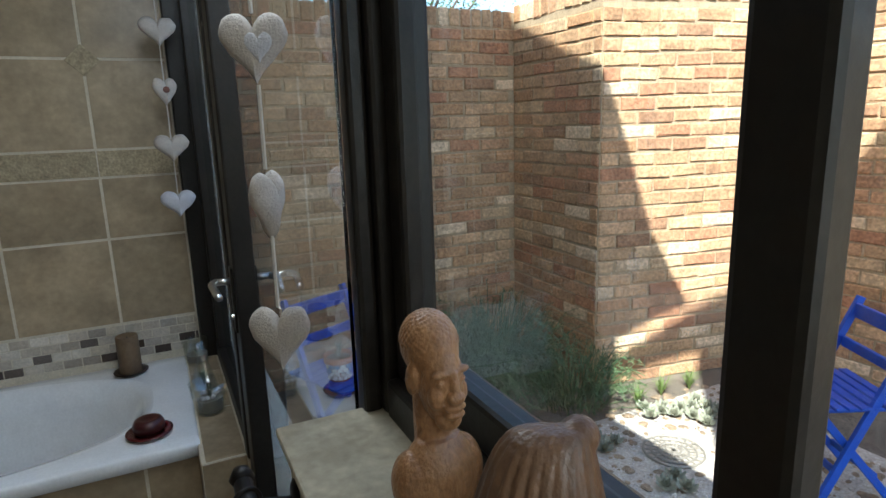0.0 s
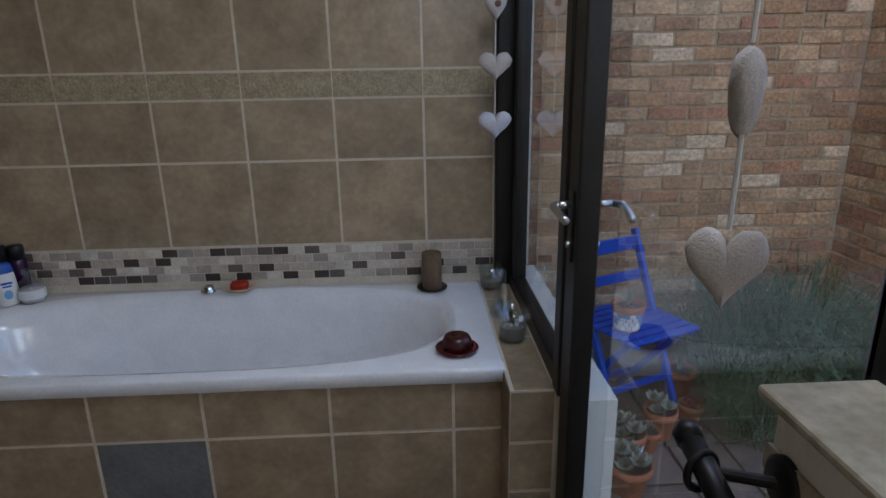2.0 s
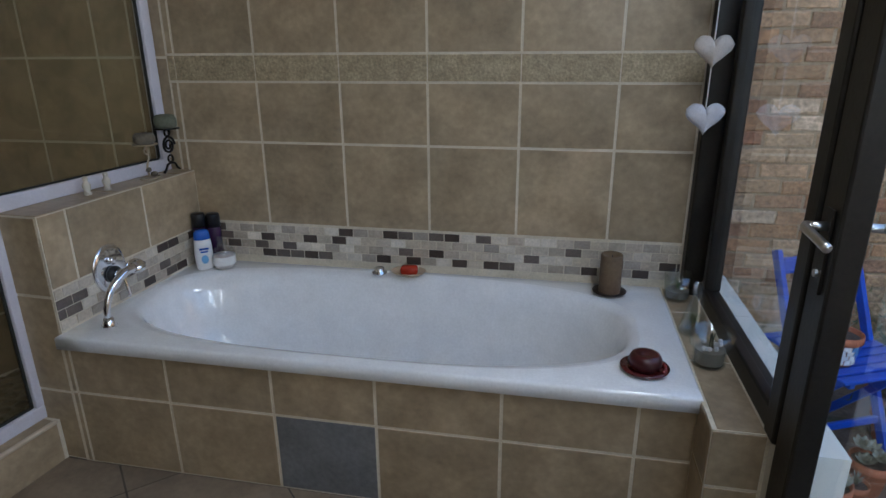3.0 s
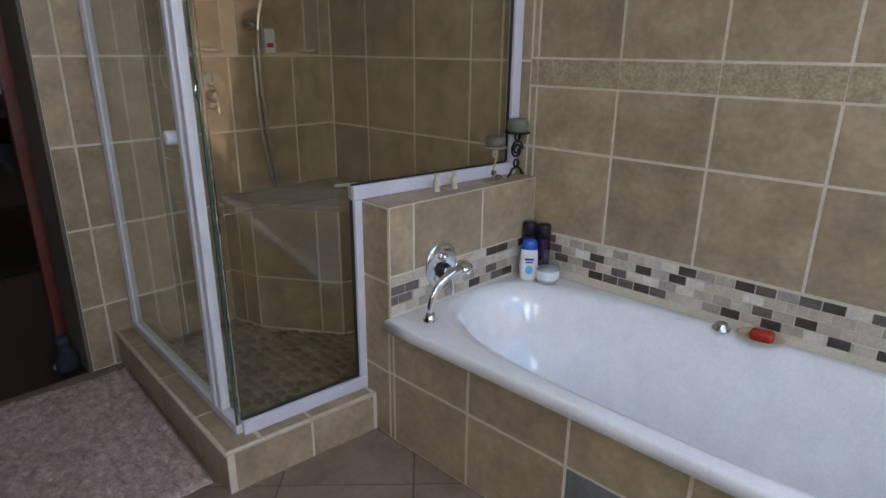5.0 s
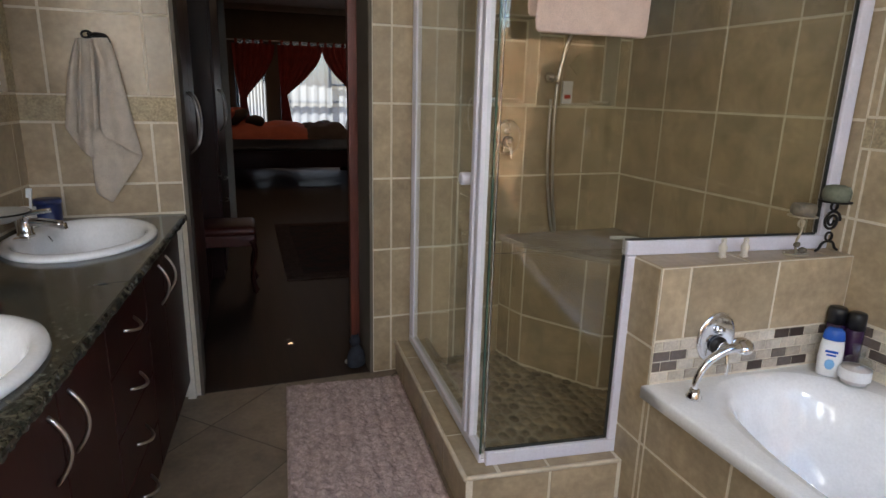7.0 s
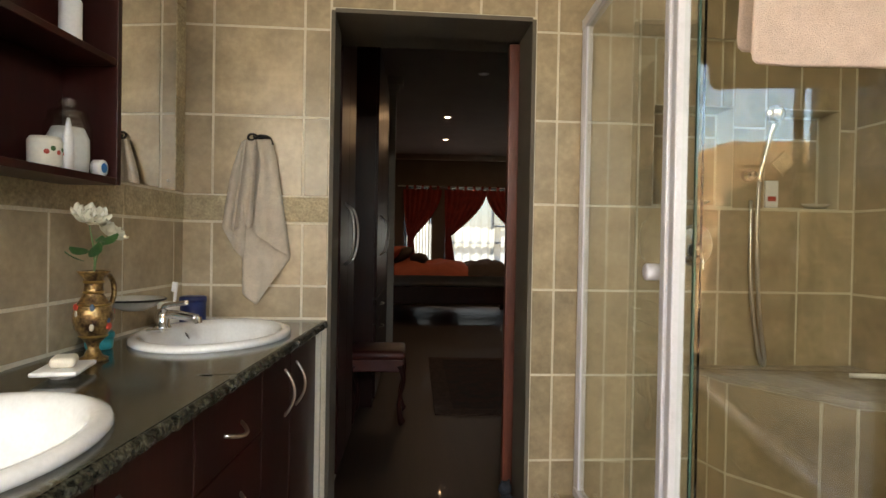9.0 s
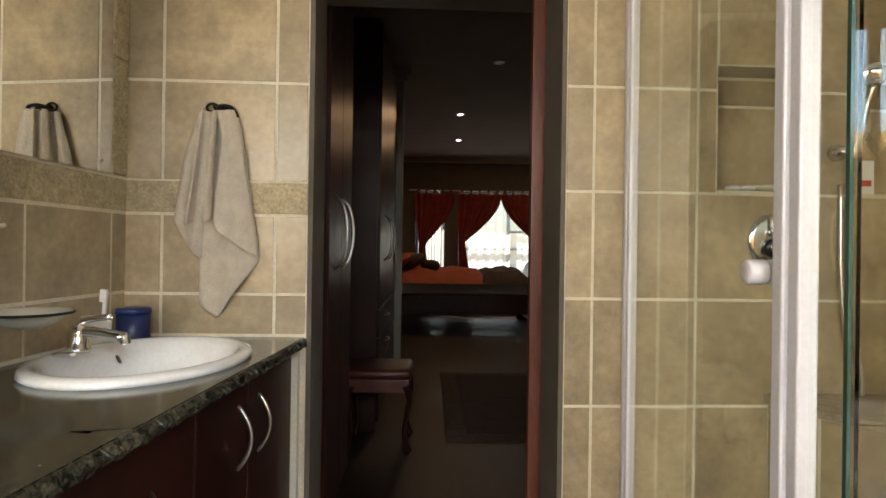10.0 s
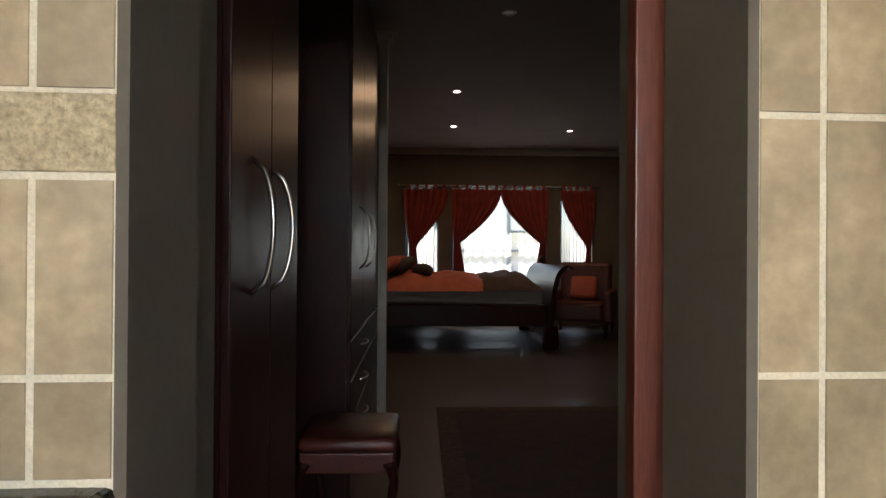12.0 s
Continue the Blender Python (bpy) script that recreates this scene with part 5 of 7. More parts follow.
def blob(bm, c, r, seg=20, m=None):
    tmp = bmesh.new()
    bmesh.ops.create_uvsphere(tmp, u_segments=seg, v_segments=seg // 2 + 2, radius=1.0)
    tmp.transform(Matrix.LocRotScale(Vector(c), Euler(m or (0, 0, 0)), Vector(r)))
    join(bm, tmp)


def bust(name, label, at, turn, mat, wrap, size):
    bm = bmesh.new()
    join(bm, lathe([(0, 0), (0.047, 0), (0.049, 0.02), (0.050, 0.05), (0.045, 0.075), (0.034, 0.090), (0.024, 0.100), (0.0, 0.104)], 28, 1.0, 0.70))
    for s in (-1, 1):
        blob(bm, (s * 0.031, 0.002, 0.060), (0.022, 0.026, 0.032))
    join(bm, tube([(0, 0.008, 0.085), (0, 0.009, 0.115), (0, 0.010, 0.15)], 0.0205, 16))
    blob(bm, (0, 0.008, 0.182), (0.0265, 0.034, 0.034), 24)
    if wrap:
        blob(bm, (0, 0.014, 0.165), (0.034, 0.034, 0.045), 24)
        for k in range(13):
            a = (k - 6) * 0.25
            c, w = math.cos(a), math.sin(a)
            join(bm, tube(curve_points([(-0.024 + 0.006 * w, 0.004, 0.216), (0.024 * w - 0.006, 0.006 + 0.022 * c, 0.212), (0.038 * w, 0.012 + 0.034 * c, 0.172), (0.046 * w, 0.012 + 0.034 * c, 0.12), (0.052 * w, 0.008 + 0.032 * c, 0.06)], 6), 0.0052, 8))
        blob(bm, (-0.026, 0.004, 0.212), (0.014, 0.016, 0.013), 14)
    else:
        # close-cropped hair cap with a raised hairline
        blob(bm, (0, 0.012, 0.187), (0.0285, 0.0345, 0.0315), 24)
        blob(bm, (0, -0.008, 0.158), (0.0225, 0.026, 0.040), 24)
        blob(bm, (0, -0.021, 0.1255), (0.0145, 0.0135, 0.012), 16)
        join(bm, tube([(0, -0.031, 0.172), (0, -0.034, 0.161), (0, -0.037, 0.151)], 0.0046, 8))
        blob(bm, (0, -0.0365, 0.1495), (0.0100, 0.0075, 0.0062), 12)
        blob(bm, (0, -0.0335, 0.1405), (0.0128, 0.0082, 0.0038), 12)
        blob(bm, (0, -0.0325, 0.1330), (0.0118, 0.0082, 0.0042), 12)
        for s in (-1, 1):
            blob(bm, (s * 0.0105, -0.0278, 0.1715), (0.0115, 0.0062, 0.0034), 12)
            blob(bm, (s * 0.0105, -0.0272, 0.1625), (0.0072, 0.0046, 0.0034), 12)
            blob(bm, (s * 0.0125, -0.021, 0.149), (0.010, 0.010, 0.013), 14)
            blob(bm, (s * 0.0245, 0.006, 0.160), (0.0062, 0.010, 0.0165), 12, (0.15, 0, 0))
        for k in range(260):
            u, w = (k * 0.618) % 1.0, k / 260
            z = 0.08 + 0.92 * w
            a = 6.283 * u
            q = math.sqrt(1 - z * z)
            p = (0.028 * q * math.cos(a), 0.012 + 0.034 * q * math.sin(a), 0.187 + 0.031 * z)
            blob(bm, p, (0.0026, 0.0026, 0.0022), 6)
    ob = tagged(obj(name, bm, mat, smooth=True), label, "statue")
    r = ob.modifiers.new("merge", "REMESH")
    r.mode, r.voxel_size, r.use_smooth_shade = "VOXEL", 0.0014, True
    sm = ob.modifiers.new("soften", "SMOOTH")
    sm.factor, sm.iterations = 0.5, 1
    ob.matrix_world = pose(*at, 0, 0, turn) @ Matrix.Diagonal((*size, 1.0))


bust("wooden_head_statue", "honey coloured carved wooden head on the sill", (0.250, 0.510, 1.0185), 8, M_CARVE, False, (0.83, 0.82, 0.93))
bust("wooden_bust_statue", "brown carved wooden bust with wrapped hair on the sill", (0.232, 0.335, 1.0185), 150, M_CARVE2, True, (0.85, 0.80, 0.88))

# black iron bar with a ball end on the wall under the sill
rail = thing("iron_bar_holder", "black iron bar holder with a ball end under the sill", "holder", (0.169, 0.735, 0.937))
part("plate", lathe([(0, 0), (0.026, 0), (0.026, 0.005), (0.02, 0.009), (0, 0.01)], 24), M_IRON, rail, "", True).matrix_basis = pose(0, 0, 0, 0, -90, 0)
part("arm", tube([(-0.005, 0, 0), (-0.05, 0.03, -0.008)], 0.006, 10), M_IRON, rail)
part("ball", lathe([(0, -0.016), (0.01, -0.0125), (0.016, 0), (0.01, 0.0125), (0, 0.016)], 18), M_IRON, rail, "", True).matrix_basis = pose(-0.058, 0.07, 0.006)
part("bar", tube([(-0.058, 0.066, 0.004), (-0.058, -0.03, -0.022)], 0.012, 14), M_IRON, rail, "", True)
part("ring", tube([(-0.058 + 0.016 * math.cos(a), 0.038 + 0.004 * math.cos(a), -0.012 + 0.02 * math.sin(a)) for a in [k * 0.4 for k in range(17)]], 0.004, 8), M_IRON, rail, "", True)
part("tip", lathe([(0, 0), (0.013, 0.002), (0.015, 0.012), (0.013, 0.03), (0, 0.032)], 16), M_WPLAST, rail, "white end cap", True).matrix_basis = pose(-0.058, -0.028, -0.022, 100, 0, 0)

# ---- inside the shower ----
hd = thing("shower_handset", "chrome hand shower on a wall holder with hose", "hand shower", (XW, 2.16, 1.43))
part("holder", lathe([(0, 0), (0.026, 0), (0.026, 0.02), (0.016, 0.03), (0.014, 0.05), (0, 0.052)], 20), M_CHROME, hd, "", True).matrix_basis = pose(0, -0.02, 0, 0, 90, 0)
pts = curve_points([(0.05, 0.0, -0.03), (0.055, 0.01, 0.05), (0.06, 0.03, 0.14), (0.075, 0.045, 0.20)], 6)
part("handset", tube(pts, 0.011, 12, [0.010 + 0.004 * (k / (len(pts) - 1)) for k in range(len(pts))]), M_CHROME, hd, "", True)
part("head", lathe([(0, 0), (0.02, 0.002), (0.036, 0.016), (0.036, 0.022), (0.03, 0.026), (0, 0.026)], 28), M_CHROME, hd, "", True).matrix_basis = pose(0.06, 0.05, 0.235, 0, 100, -25)
part("hose", tube(curve_points([(0.05, 0.0, -0.03), (0.045, 0.0, -0.25), (0.04, 0.02, -0.55), (0.035, 0.05, -0.74), (0.03, 0.03, -0.72), (0.02, -0.005, -0.45), (0.015, -0.01, -0.1)], 8), 0.0075, 10), M_STEEL, hd, "flexible steel hose", True)
arm = thing("overhead_shower", "chrome fixed shower arm high on the wall", "shower head", (XW, 2.13, 1.98))
part("rose_plate", lathe([(0, 0), (0.03, 0), (0.03, 0.006), (0.014, 0.014), (0, 0.014)], 20), M_CHROME, arm, "", True).matrix_basis = pose(0, 0, 0, 0, 90, 0)
part("pipe", tube(curve_points([(0, 0, 0), (0.12, 0, 0.01), (0.22, 0, -0.02), (0.26, 0, -0.06)], 6), 0.011, 12), M_CHROME, arm, "", True)
part("head", lathe([(0, 0), (0.03, 0.003), (0.055, 0.03), (0.05, 0.036), (0, 0.04)], 24), M_CHROME, arm, "", True).matrix_basis = pose(0.27, 0, -0.1, 0, 0, 0)
M_MARBLE = material("beige_marble_slab", (0.40, 0.34, 0.26), (0.28, 0.23, 0.17), 0.25, 0, 14, 0.1, 90, 0, 0.15)


def prism(bm, poly, z0, z1):
    lo = [bm.verts.new((x, y, z0)) for x, y in poly]
    hi = [bm.verts.new((x, y, z1)) for x, y in poly]
    bm.faces.new(lo[::-1])
    bm.faces.new(hi)
    for k in range(len(poly)):
        j = (k + 1) % len(poly)
        bm.faces.new((lo[k], lo[j], hi[j], hi[k]))
    return bm


seat_poly = [(XW + 0.001, 1.93), (-2.90, 1.97), (-2.55, 2.20), (-2.42, YN - 0.001), (XW + 0.001, YN - 0.001)]
bench = structure("shower_bench", prism(bmesh.new(), seat_poly, 0.0, 0.640), M_GROUT, "tiled corner bench in the shower")
tagged(obj("bench_top", prism(bmesh.new(), [(XW + 0.001, 1.915), (-2.895, 1.955), (-2.535, 2.19), (-2.40, YN - 0.001), (XW + 0.001, YN - 0.001)], 0.641, 0.665), M_MARBLE), "polished beige stone slab on the shower bench", "slab")
sq = thing("squeegee", "white plastic squeegee lying on the bench", "squeegee", (-2.72, 2.45, 0.666), 20)
part("blade", tube(curve_points([(-0.13, 0, 0.012), (0, 0.02, 0.03), (0.13, 0, 0.012)], 6), 0.009, 8), M_WPLAST, sq, "", True)
part("grip", tube([(0, 0.02, 0.02), (0.02, 0.1, 0.014)], 0.01, 10), M_WPLAST, sq, "", True)
for y in (1.955, 2.475):
    ns = thing("niche_dish", "shallow pale dish in a shower niche", "dish", (XW - 0.05, y, 1.312 if y < 2 else 1.309), group="niche dishes")
    part("dish", lathe([(0, 0), (0.6, 0), (1.0, 0.016), (0.95, 0.017), (0.6, 0.006), (0, 0.006)], 24, 0.04, 0.062, close=False), plain("niche_china", (0.66, 0.58, 0.46), 0.4), ns, "", True)
pk = thing("niche_packet", "white packet standing in the shower niche", "packet", (XW - 0.06, 2.28, 1.3085))
part("box", boxes((-0.01, 0.01, -0.028, 0.028, 0, 0.11), bevel=0.002), M_WPLAST, pk)
part("print_bar", boxes((0.0102, 0.0106, -0.018, 0.018, 0.025, 0.045)), M_ENAM_R, pk)
for k in range(2):
    pb = thing("pumice", "pale pumice stone in the shower niche", "pumice", (XW - 0.05, 1.835 + 0.05 * k, 1.3115), group="pumice stones")
    part("stone", lathe([(0, 0), (0.6, 0.0), (1.0, 0.25), (0.9, 0.7), (0, 0.9)], 14, 0.024, 0.024), M_WPLAST, pb, "", True).matrix_basis = Matrix.Diagonal((1, 1, 0.022, 1))
bd = thing("grab_knob", "chrome robe knob on the low shower wall", "knob", (-2.42, YN - 0.003, 0.5))
part("knob", lathe([(0, 0), (0.016, 0), (0.012, 0.012), (0.016, 0.03), (0.012, 0.036), (0, 0.038)], 18), M_CHROME, bd, "", True).matrix_basis = pose(0, 0, 0, 90, 0, 0)
# pebble floor
M_PEB = material("river_pebble", (0.30, 0.245, 0.16), (0.20, 0.160, 0.105), 0.45, 0, 6, 0.2, 60, 0, 0.2)
nt = M_PEB.node_tree
geo = nt.nodes.new("ShaderNodeNewGeometry")
pm = nt.nodes.new("ShaderNodeMapRange")
pm.inputs["To Min"].default_value, pm.inputs["To Max"].default_value = 0.65, 1.4
nt.links.new(geo.outputs["Random Per Island"], pm.inputs[0])
scn = [n for n in nt.nodes if n.type == "MATH" and n.operation == "MULTIPLY"][-1]
mm = nt.nodes.new("ShaderNodeMath")
mm.operation = "MULTIPLY"
sc = [n for n in nt.nodes if n.type == "VECT_MATH" and n.operation == "SCALE"][0]
src = sc.inputs["Scale"].links[0].from_socket
nt.links.new(src, mm.inputs[0])
nt.links.new(pm.outputs[0], mm.inputs[1])
nt.links.new(mm.outputs[0], sc.inputs["Scale"])
M_PGROUT = material("pebble_grout", (0.40, 0.35, 0.27), (0.32, 0.275, 0.21), 0.9, 0, 12, 0.3, 200, 0, 0.1)
tray = structure("shower_floor", boxes((XW, -2.0, 1.40, YN, 0.0, 0.03)), M_PGROUT, "pebble mosaic shower floor")
bm = bmesh.new()
rn = random.Random(11)
y = 1.42
row = 0
while y < YN:
    x = XW + 0.02 + (0.03 if row % 2 else 0)
    while x < -2.03:
        rx, ry = rn.uniform(0.025, 0.031), rn.uniform(0.021, 0.026)
        n, a0 = 9, rn.uniform(0, 6)
        cx, cy = x + rn.uniform(-0.007, 0.007), y + rn.uniform(-0.006, 0.006)
        rim1 = [bm.verts.new((cx + rx * math.cos(a0 + 6.283 * k / n) * rn.uniform(0.85, 1.1), cy + ry * math.sin(a0 + 6.283 * k / n) * rn.uniform(0.85, 1.1), 0.031)) for k in range(n)]
        rim2 = [bm.verts.new((cx + (v.co.x - cx) * 0.84, cy + (v.co.y - cy) * 0.84, 0.035)) for v in rim1]
        for k in range(n):
            j = (k + 1) % n
            bm.faces.new((rim1[k], rim1[j], rim2[j], rim2[k]))
        bm.faces.new(rim2)
        x += 0.057
    y += 0.049
    row += 1
peb = tagged(obj("pebbles", bm, M_PEB, tray, smooth=True), "brown river pebbles set in grout", "", "", "stuff")

# ---- unseen panels, outlined to cast the courtyard's shadows ----
def upright(name, label, poly, x0, x1):
    bm = bmesh.new()
    a = [bm.verts.new((x0, y, z)) for y, z in poly]
    b = [bm.verts.new((x1, y, z)) for y, z in poly]
    bm.faces.new(a)
    bm.faces.new(b[::-1])
    for k in range(len(poly)):
        j = (k + 1) % len(poly)
        bm.faces.new((a[k], b[k], b[j], a[j]))
    bmesh.ops.recalc_face_normals(bm, faces=bm.faces)
    return structure(name, bm, M_PLASTER, label)


upright("house_gable", "unseen panel cut to cast the gable's shadow", [(0.66, 2.3), (0.64, 3.2), (0.33, 3.72), (0.06, 4.13), (0.40, 4.18), (0.69, 4.49), (1.62, 4.87), (4.0, 5.79), (4.0, 2.3)], 0.44, 0.49)
upright("barge_board", "unseen strip cut to cast a sloping roof board's shadow", [(0.69, 2.90), (0.69, 3.01), (-0.57, 5.12), (-0.57, 4.985), (-0.12, 4.06)], 0.44, 0.49)
upright("house_wall_above", "unseen panel cut to cast the upper wall's shadow", [(-0.121, 2.6), (-0.121, 4.05), (-0.571, 4.98), (-0.571, 5.12), (-0.84, 5.52), (-1.31, 6.37), (-2.5, 7.4), (-4.0, 8.0), (-4.0, 2.6)], 0.44, 0.49)

# ---- courtyard things ----
M_BLUE = material("blue_chair_paint", (0.010, 0.075, 0.46), (0.008, 0.055, 0.36), 0.42, 0, 6, 0.1, 90, 0, 0.1)
M_TERRA = material("terracotta", (0.36, 0.12, 0.055), (0.28, 0.09, 0.04), 0.85, 0, 12, 0.4, 90, 0, 0.15)
M_SOILP = material("potting_soil", (0.09, 0.065, 0.045), (0.05, 0.035, 0.025), 0.95, 0, 30, 0.9, 120, 0, 0.3)
M_FERN = material("feathery_foliage", (0.038, 0.080, 0.026), (0.080, 0.118, 0.045), 0.7, 0, 3, 0, 40, 0, 0.25)
M_SUCC = material("grey_green_succulent", (0.27, 0.27, 0.20), (0.19, 0.19, 0.13), 0.6, 0, 12, 0.1, 60, 0, 0.12)
M_REDPL = plain("red_succulent", (0.22, 0.035, 0.03), 0.5)


def folding_chair(at, turn, label):
    c = thing("folding_chair", label, "chair", at, turn, "blue folding chairs")
    for s in (-1, 1):
        x = s * 0.175
        p0, p1 = Vector((x, -0.14, 0.0)), Vector((x, 0.20, 0.79))
        d = (p1 - p0)
        part("back_post", boxes((-0.011, 0.011, -0.017, 0.017, 0, d.length), bevel=0.003), M_BLUE, c).matrix_basis = Matrix.Translation(p0) @ d.to_track_quat("Z", "Y").to_matrix().to_4x4() @ pose(0, 0, 0, 0, 0, 0)
        q0, q1 = Vector((s * 0.15, 0.20, 0.0)), Vector((s * 0.15, -0.16, 0.43))
        d = q1 - q0
        part("leg", boxes((-0.010, 0.010, -0.016, 0.016, 0, d.length), bevel=0.003), M_BLUE, c).matrix_basis = Matrix.Translation(q0) @ d.to_track_quat("Z", "Y").to_matrix().to_4x4()
        part("seat_rail", boxes((s * 0.15 - 0.011, s * 0.15 + 0.011, -0.20, 0.17, 0.418, 0.436), bevel=0.003), M_BLUE, c)
    for k in range(8):
        y = -0.205 + k * 0.05
        part("slat", boxes((-0.19, 0.19, y, y + 0.038, 0.437, 0.449), bevel=0.003), M_BLUE, c)
    part("back_rail", boxes((-0.163, 0.163, 0.168, 0.186, 0.70, 0.765), bevel=0.004), M_BLUE, c)
    part("back_rail", boxes((-0.163, 0.163, 0.125, 0.143, 0.57, 0.615), bevel=0.004), M_BLUE, c)
    part("stretcher", boxes((-0.164, 0.164, -0.075, -0.060, 0.15, 0.18), bevel=0.003), M_BLUE, c)
    part("stretcher", boxes((-0.139, 0.139, 0.115, 0.130, 0.10, 0.13), bevel=0.003), M_BLUE, c)
    return c


folding_chair((0.77, 2.67, GZ + 0.014), 24, "bright blue slatted folding chair holding a mosaic pot")
folding_chair((2.52, 1.47, GZ), -116, "bright blue slatted folding chair on the gravel")
M_CHIP = palette("mosaic_chips", [(0.75, 0.75, 0.72), (0.02, 0.07, 0.35), (0.75, 0.76, 0.74), (0.10, 0.25, 0.5)], 0.3, 0.1, 90, 0.05)


def rosette(parent, p, r, n, mat, seed):
    bm = bmesh.new()
    for layer in range(3):
        for k in range(n):
            f = 1 - 0.28 * layer
            join(bm, petal_mesh(r * 0.62 * f, r * f, r * 0.35), pose(0, 0, 0.004 * layer, 0, 0, 360 * k / n + 20 * layer + seed) @ pose(0, 0, 0, 18 + 24 * layer, 0, 0))
    part("rosette", bm, mat, parent, "", True).matrix_basis = pose(*p, 8 * (seed % 3), -6 * (seed % 2), 0)


def flower_pot(at, r, h, label, plant, chips=False):
    p = thing("flower_pot", label, "plant pot", at, 0, "courtyard pots")
    part("pot", lathe([(0, 0), (r * 0.68, 0), (r * 0.70, 0.004), (r * 0.9, h * 0.74), (r * 0.98, h * 0.75), (r, h * 0.77), (r, h), (r * 0.92, h), (r * 0.88, h * 0.86), (0, h * 0.86)], 28), M_TERRA, p, "", True)
    part("soil", lathe([(0, h * 0.865), (r * 0.87, h * 0.865), (r * 0.5, h * 0.9), (0, h * 0.92)], 20), M_SOILP, p)
    if chips:
        for row in range(4):
            for k in range(14):
                z = h * (0.08 + 0.165 * row)
                rr = r * (0.70 + 0.2 * (z / (h * 0.74))) + 0.001
                piece("mosaic_chip", 2 * math.pi * rr / 14 - 0.003, h * 0.15, 0.003, M_CHIP, 0.0008, p, p.matrix_world @ Matrix.Rotation(2 * math.pi * (k + 0.5 * (row % 2)) / 14, 4, "Z") @ plane_frame((rr, 0, z + h * 0.075), (0, 1, 0), (0.12, 0, 1)))
    rn = random.Random(int(at[0] * 1000))
    if plant == "rosettes":
        for k in range(5):
            a = k * 1.3
            rosette(p, (r * 0.5 * math.cos(a), r * 0.5 * math.sin(a), h * 0.98 + 0.02 * (k % 3)), r * 0.55, 8, M_SUCC, k * 7)
    elif plant == "red":
        for k in range(5):
            a = k * 1.3
            rosette(p, (r * 0.4 * math.cos(a), r * 0.4 * math.sin(a), h * 0.95), r * 0.55, 7, M_REDPL, k * 5)
    else:
        part("plant", blades(26, r * 1.3, 0.9, int(at[1] * 100), 0.012, h * 0.88), M_SUCC, p)
    return p


flower_pot((0.715, 2.57, GZ + 0.4635), 0.068, 0.115, "blue and white mosaic terracotta pot on a chair seat", "spiky", True)
flower_pot((0.845, 2.46, GZ + 0.014), 0.07, 0.13, "terracotta pot of grey-green succulent rosettes", "rosettes")
flower_pot((0.765, 2.37, GZ + 0.014), 0.045, 0.09, "small terracotta pot on the paving", "spiky")
flower_pot((1.03, 2.57, GZ + 0.014), 0.055, 0.08, "round terracotta pot with a red succulent", "red")
flower_pot((1.07, 2.80, GZ + 0.014), 0.075, 0.13, "terracotta pot beside the feathery bush", "spiky")
flower_pot((0.645, 2.30, GZ + 0.014), 0.075, 0.14, "blue and white mosaic pot on the paving", "rosettes", True)
flower_pot((0.60, 2.13, GZ + 0.014), 0.08, 0.12, "terracotta pot of green succulents by the wall", "rosettes")
flower_pot((2.75, 2.05, GZ), 0.07, 0.10, "tipped terracotta pot among succulents", "spiky")


def bush(at, r, h, n, seed, label):
    rn = random.Random(seed)
    bm = bmesh.new()
    for k in range(n):
        a, rad = rn.uniform(0, 6.283), r * math.sqrt(rn.random()) * 0.6
        x0, y0 = rad * math.cos(a), rad * math.sin(a)
        out = rn.uniform(0.2, 1.0) * r
        hh = h * rn.uniform(0.35, 1.0) * (1 - 0.35 * rad / r)
        b = a + rn.uniform(-0.9, 0.9)
        pts = [Vector((x0, y0, 0)), Vector((x0 + out * 0.35 * math.cos(b), y0 + out * 0.35 * math.sin(b), hh * 0.65)), Vector((x0 + out * 0.75 * math.cos(b), y0 + out * 0.75 * math.sin(b), hh)), Vector((x0 + out * math.cos(b), y0 + out * math.sin(b), hh * rn.uniform(0.8, 1.05)))]
        side = Vector((-math.sin(b), math.cos(b), 0.3)) * 0.0022
        prev = None
        for i, p in enumerate(pts):
            cur = (bm.verts.new(p - side), bm.verts.new(p + side))
            if prev:
                bm.faces.new((prev[0], prev[1], cur[1], cur[0]))
            prev = cur
        for i in range(9):
            t = rn.uniform(0.3, 1.0)
            base = pts[1].lerp(pts[2], (t - 0.3) / 0.4) if t < 0.7 else pts[2].lerp(pts[3], (t - 0.7) / 0.3)
            dr = Vector((rn.uniform(-1, 1), rn.uniform(-1, 1), rn.uniform(-0.1, 1))).normalized() * rn.uniform(0.025, 0.055)
            s2 = dr.cross(Vector((rn.uniform(-1, 1), rn.uniform(-1, 1), 1))).normalized() * 0.0024
            bm.faces.new((bm.verts.new(base - s2), bm.verts.new(base + s2), bm.verts.new(base + dr)))
    b = thing("bush", label, "bush", at)
    part("foliage", bm, M_FERN, b)


bush((1.42, 2.95, GZ), 0.42, 0.52, 420, 1, "feathery grey-green bush against the brick wall")
bush((1.78, 3.05, GZ), 0.45, 0.56, 420, 2, "feathery grey-green bush against the brick wall")
bush((1.30, 2.45, GZ), 0.26, 0.30, 260, 3, "low feathery bush spilling over the paving")
bush((2.05, 2.6, GZ), 0.32, 0.36, 300, 4, "feathery bush in the wall's corner")
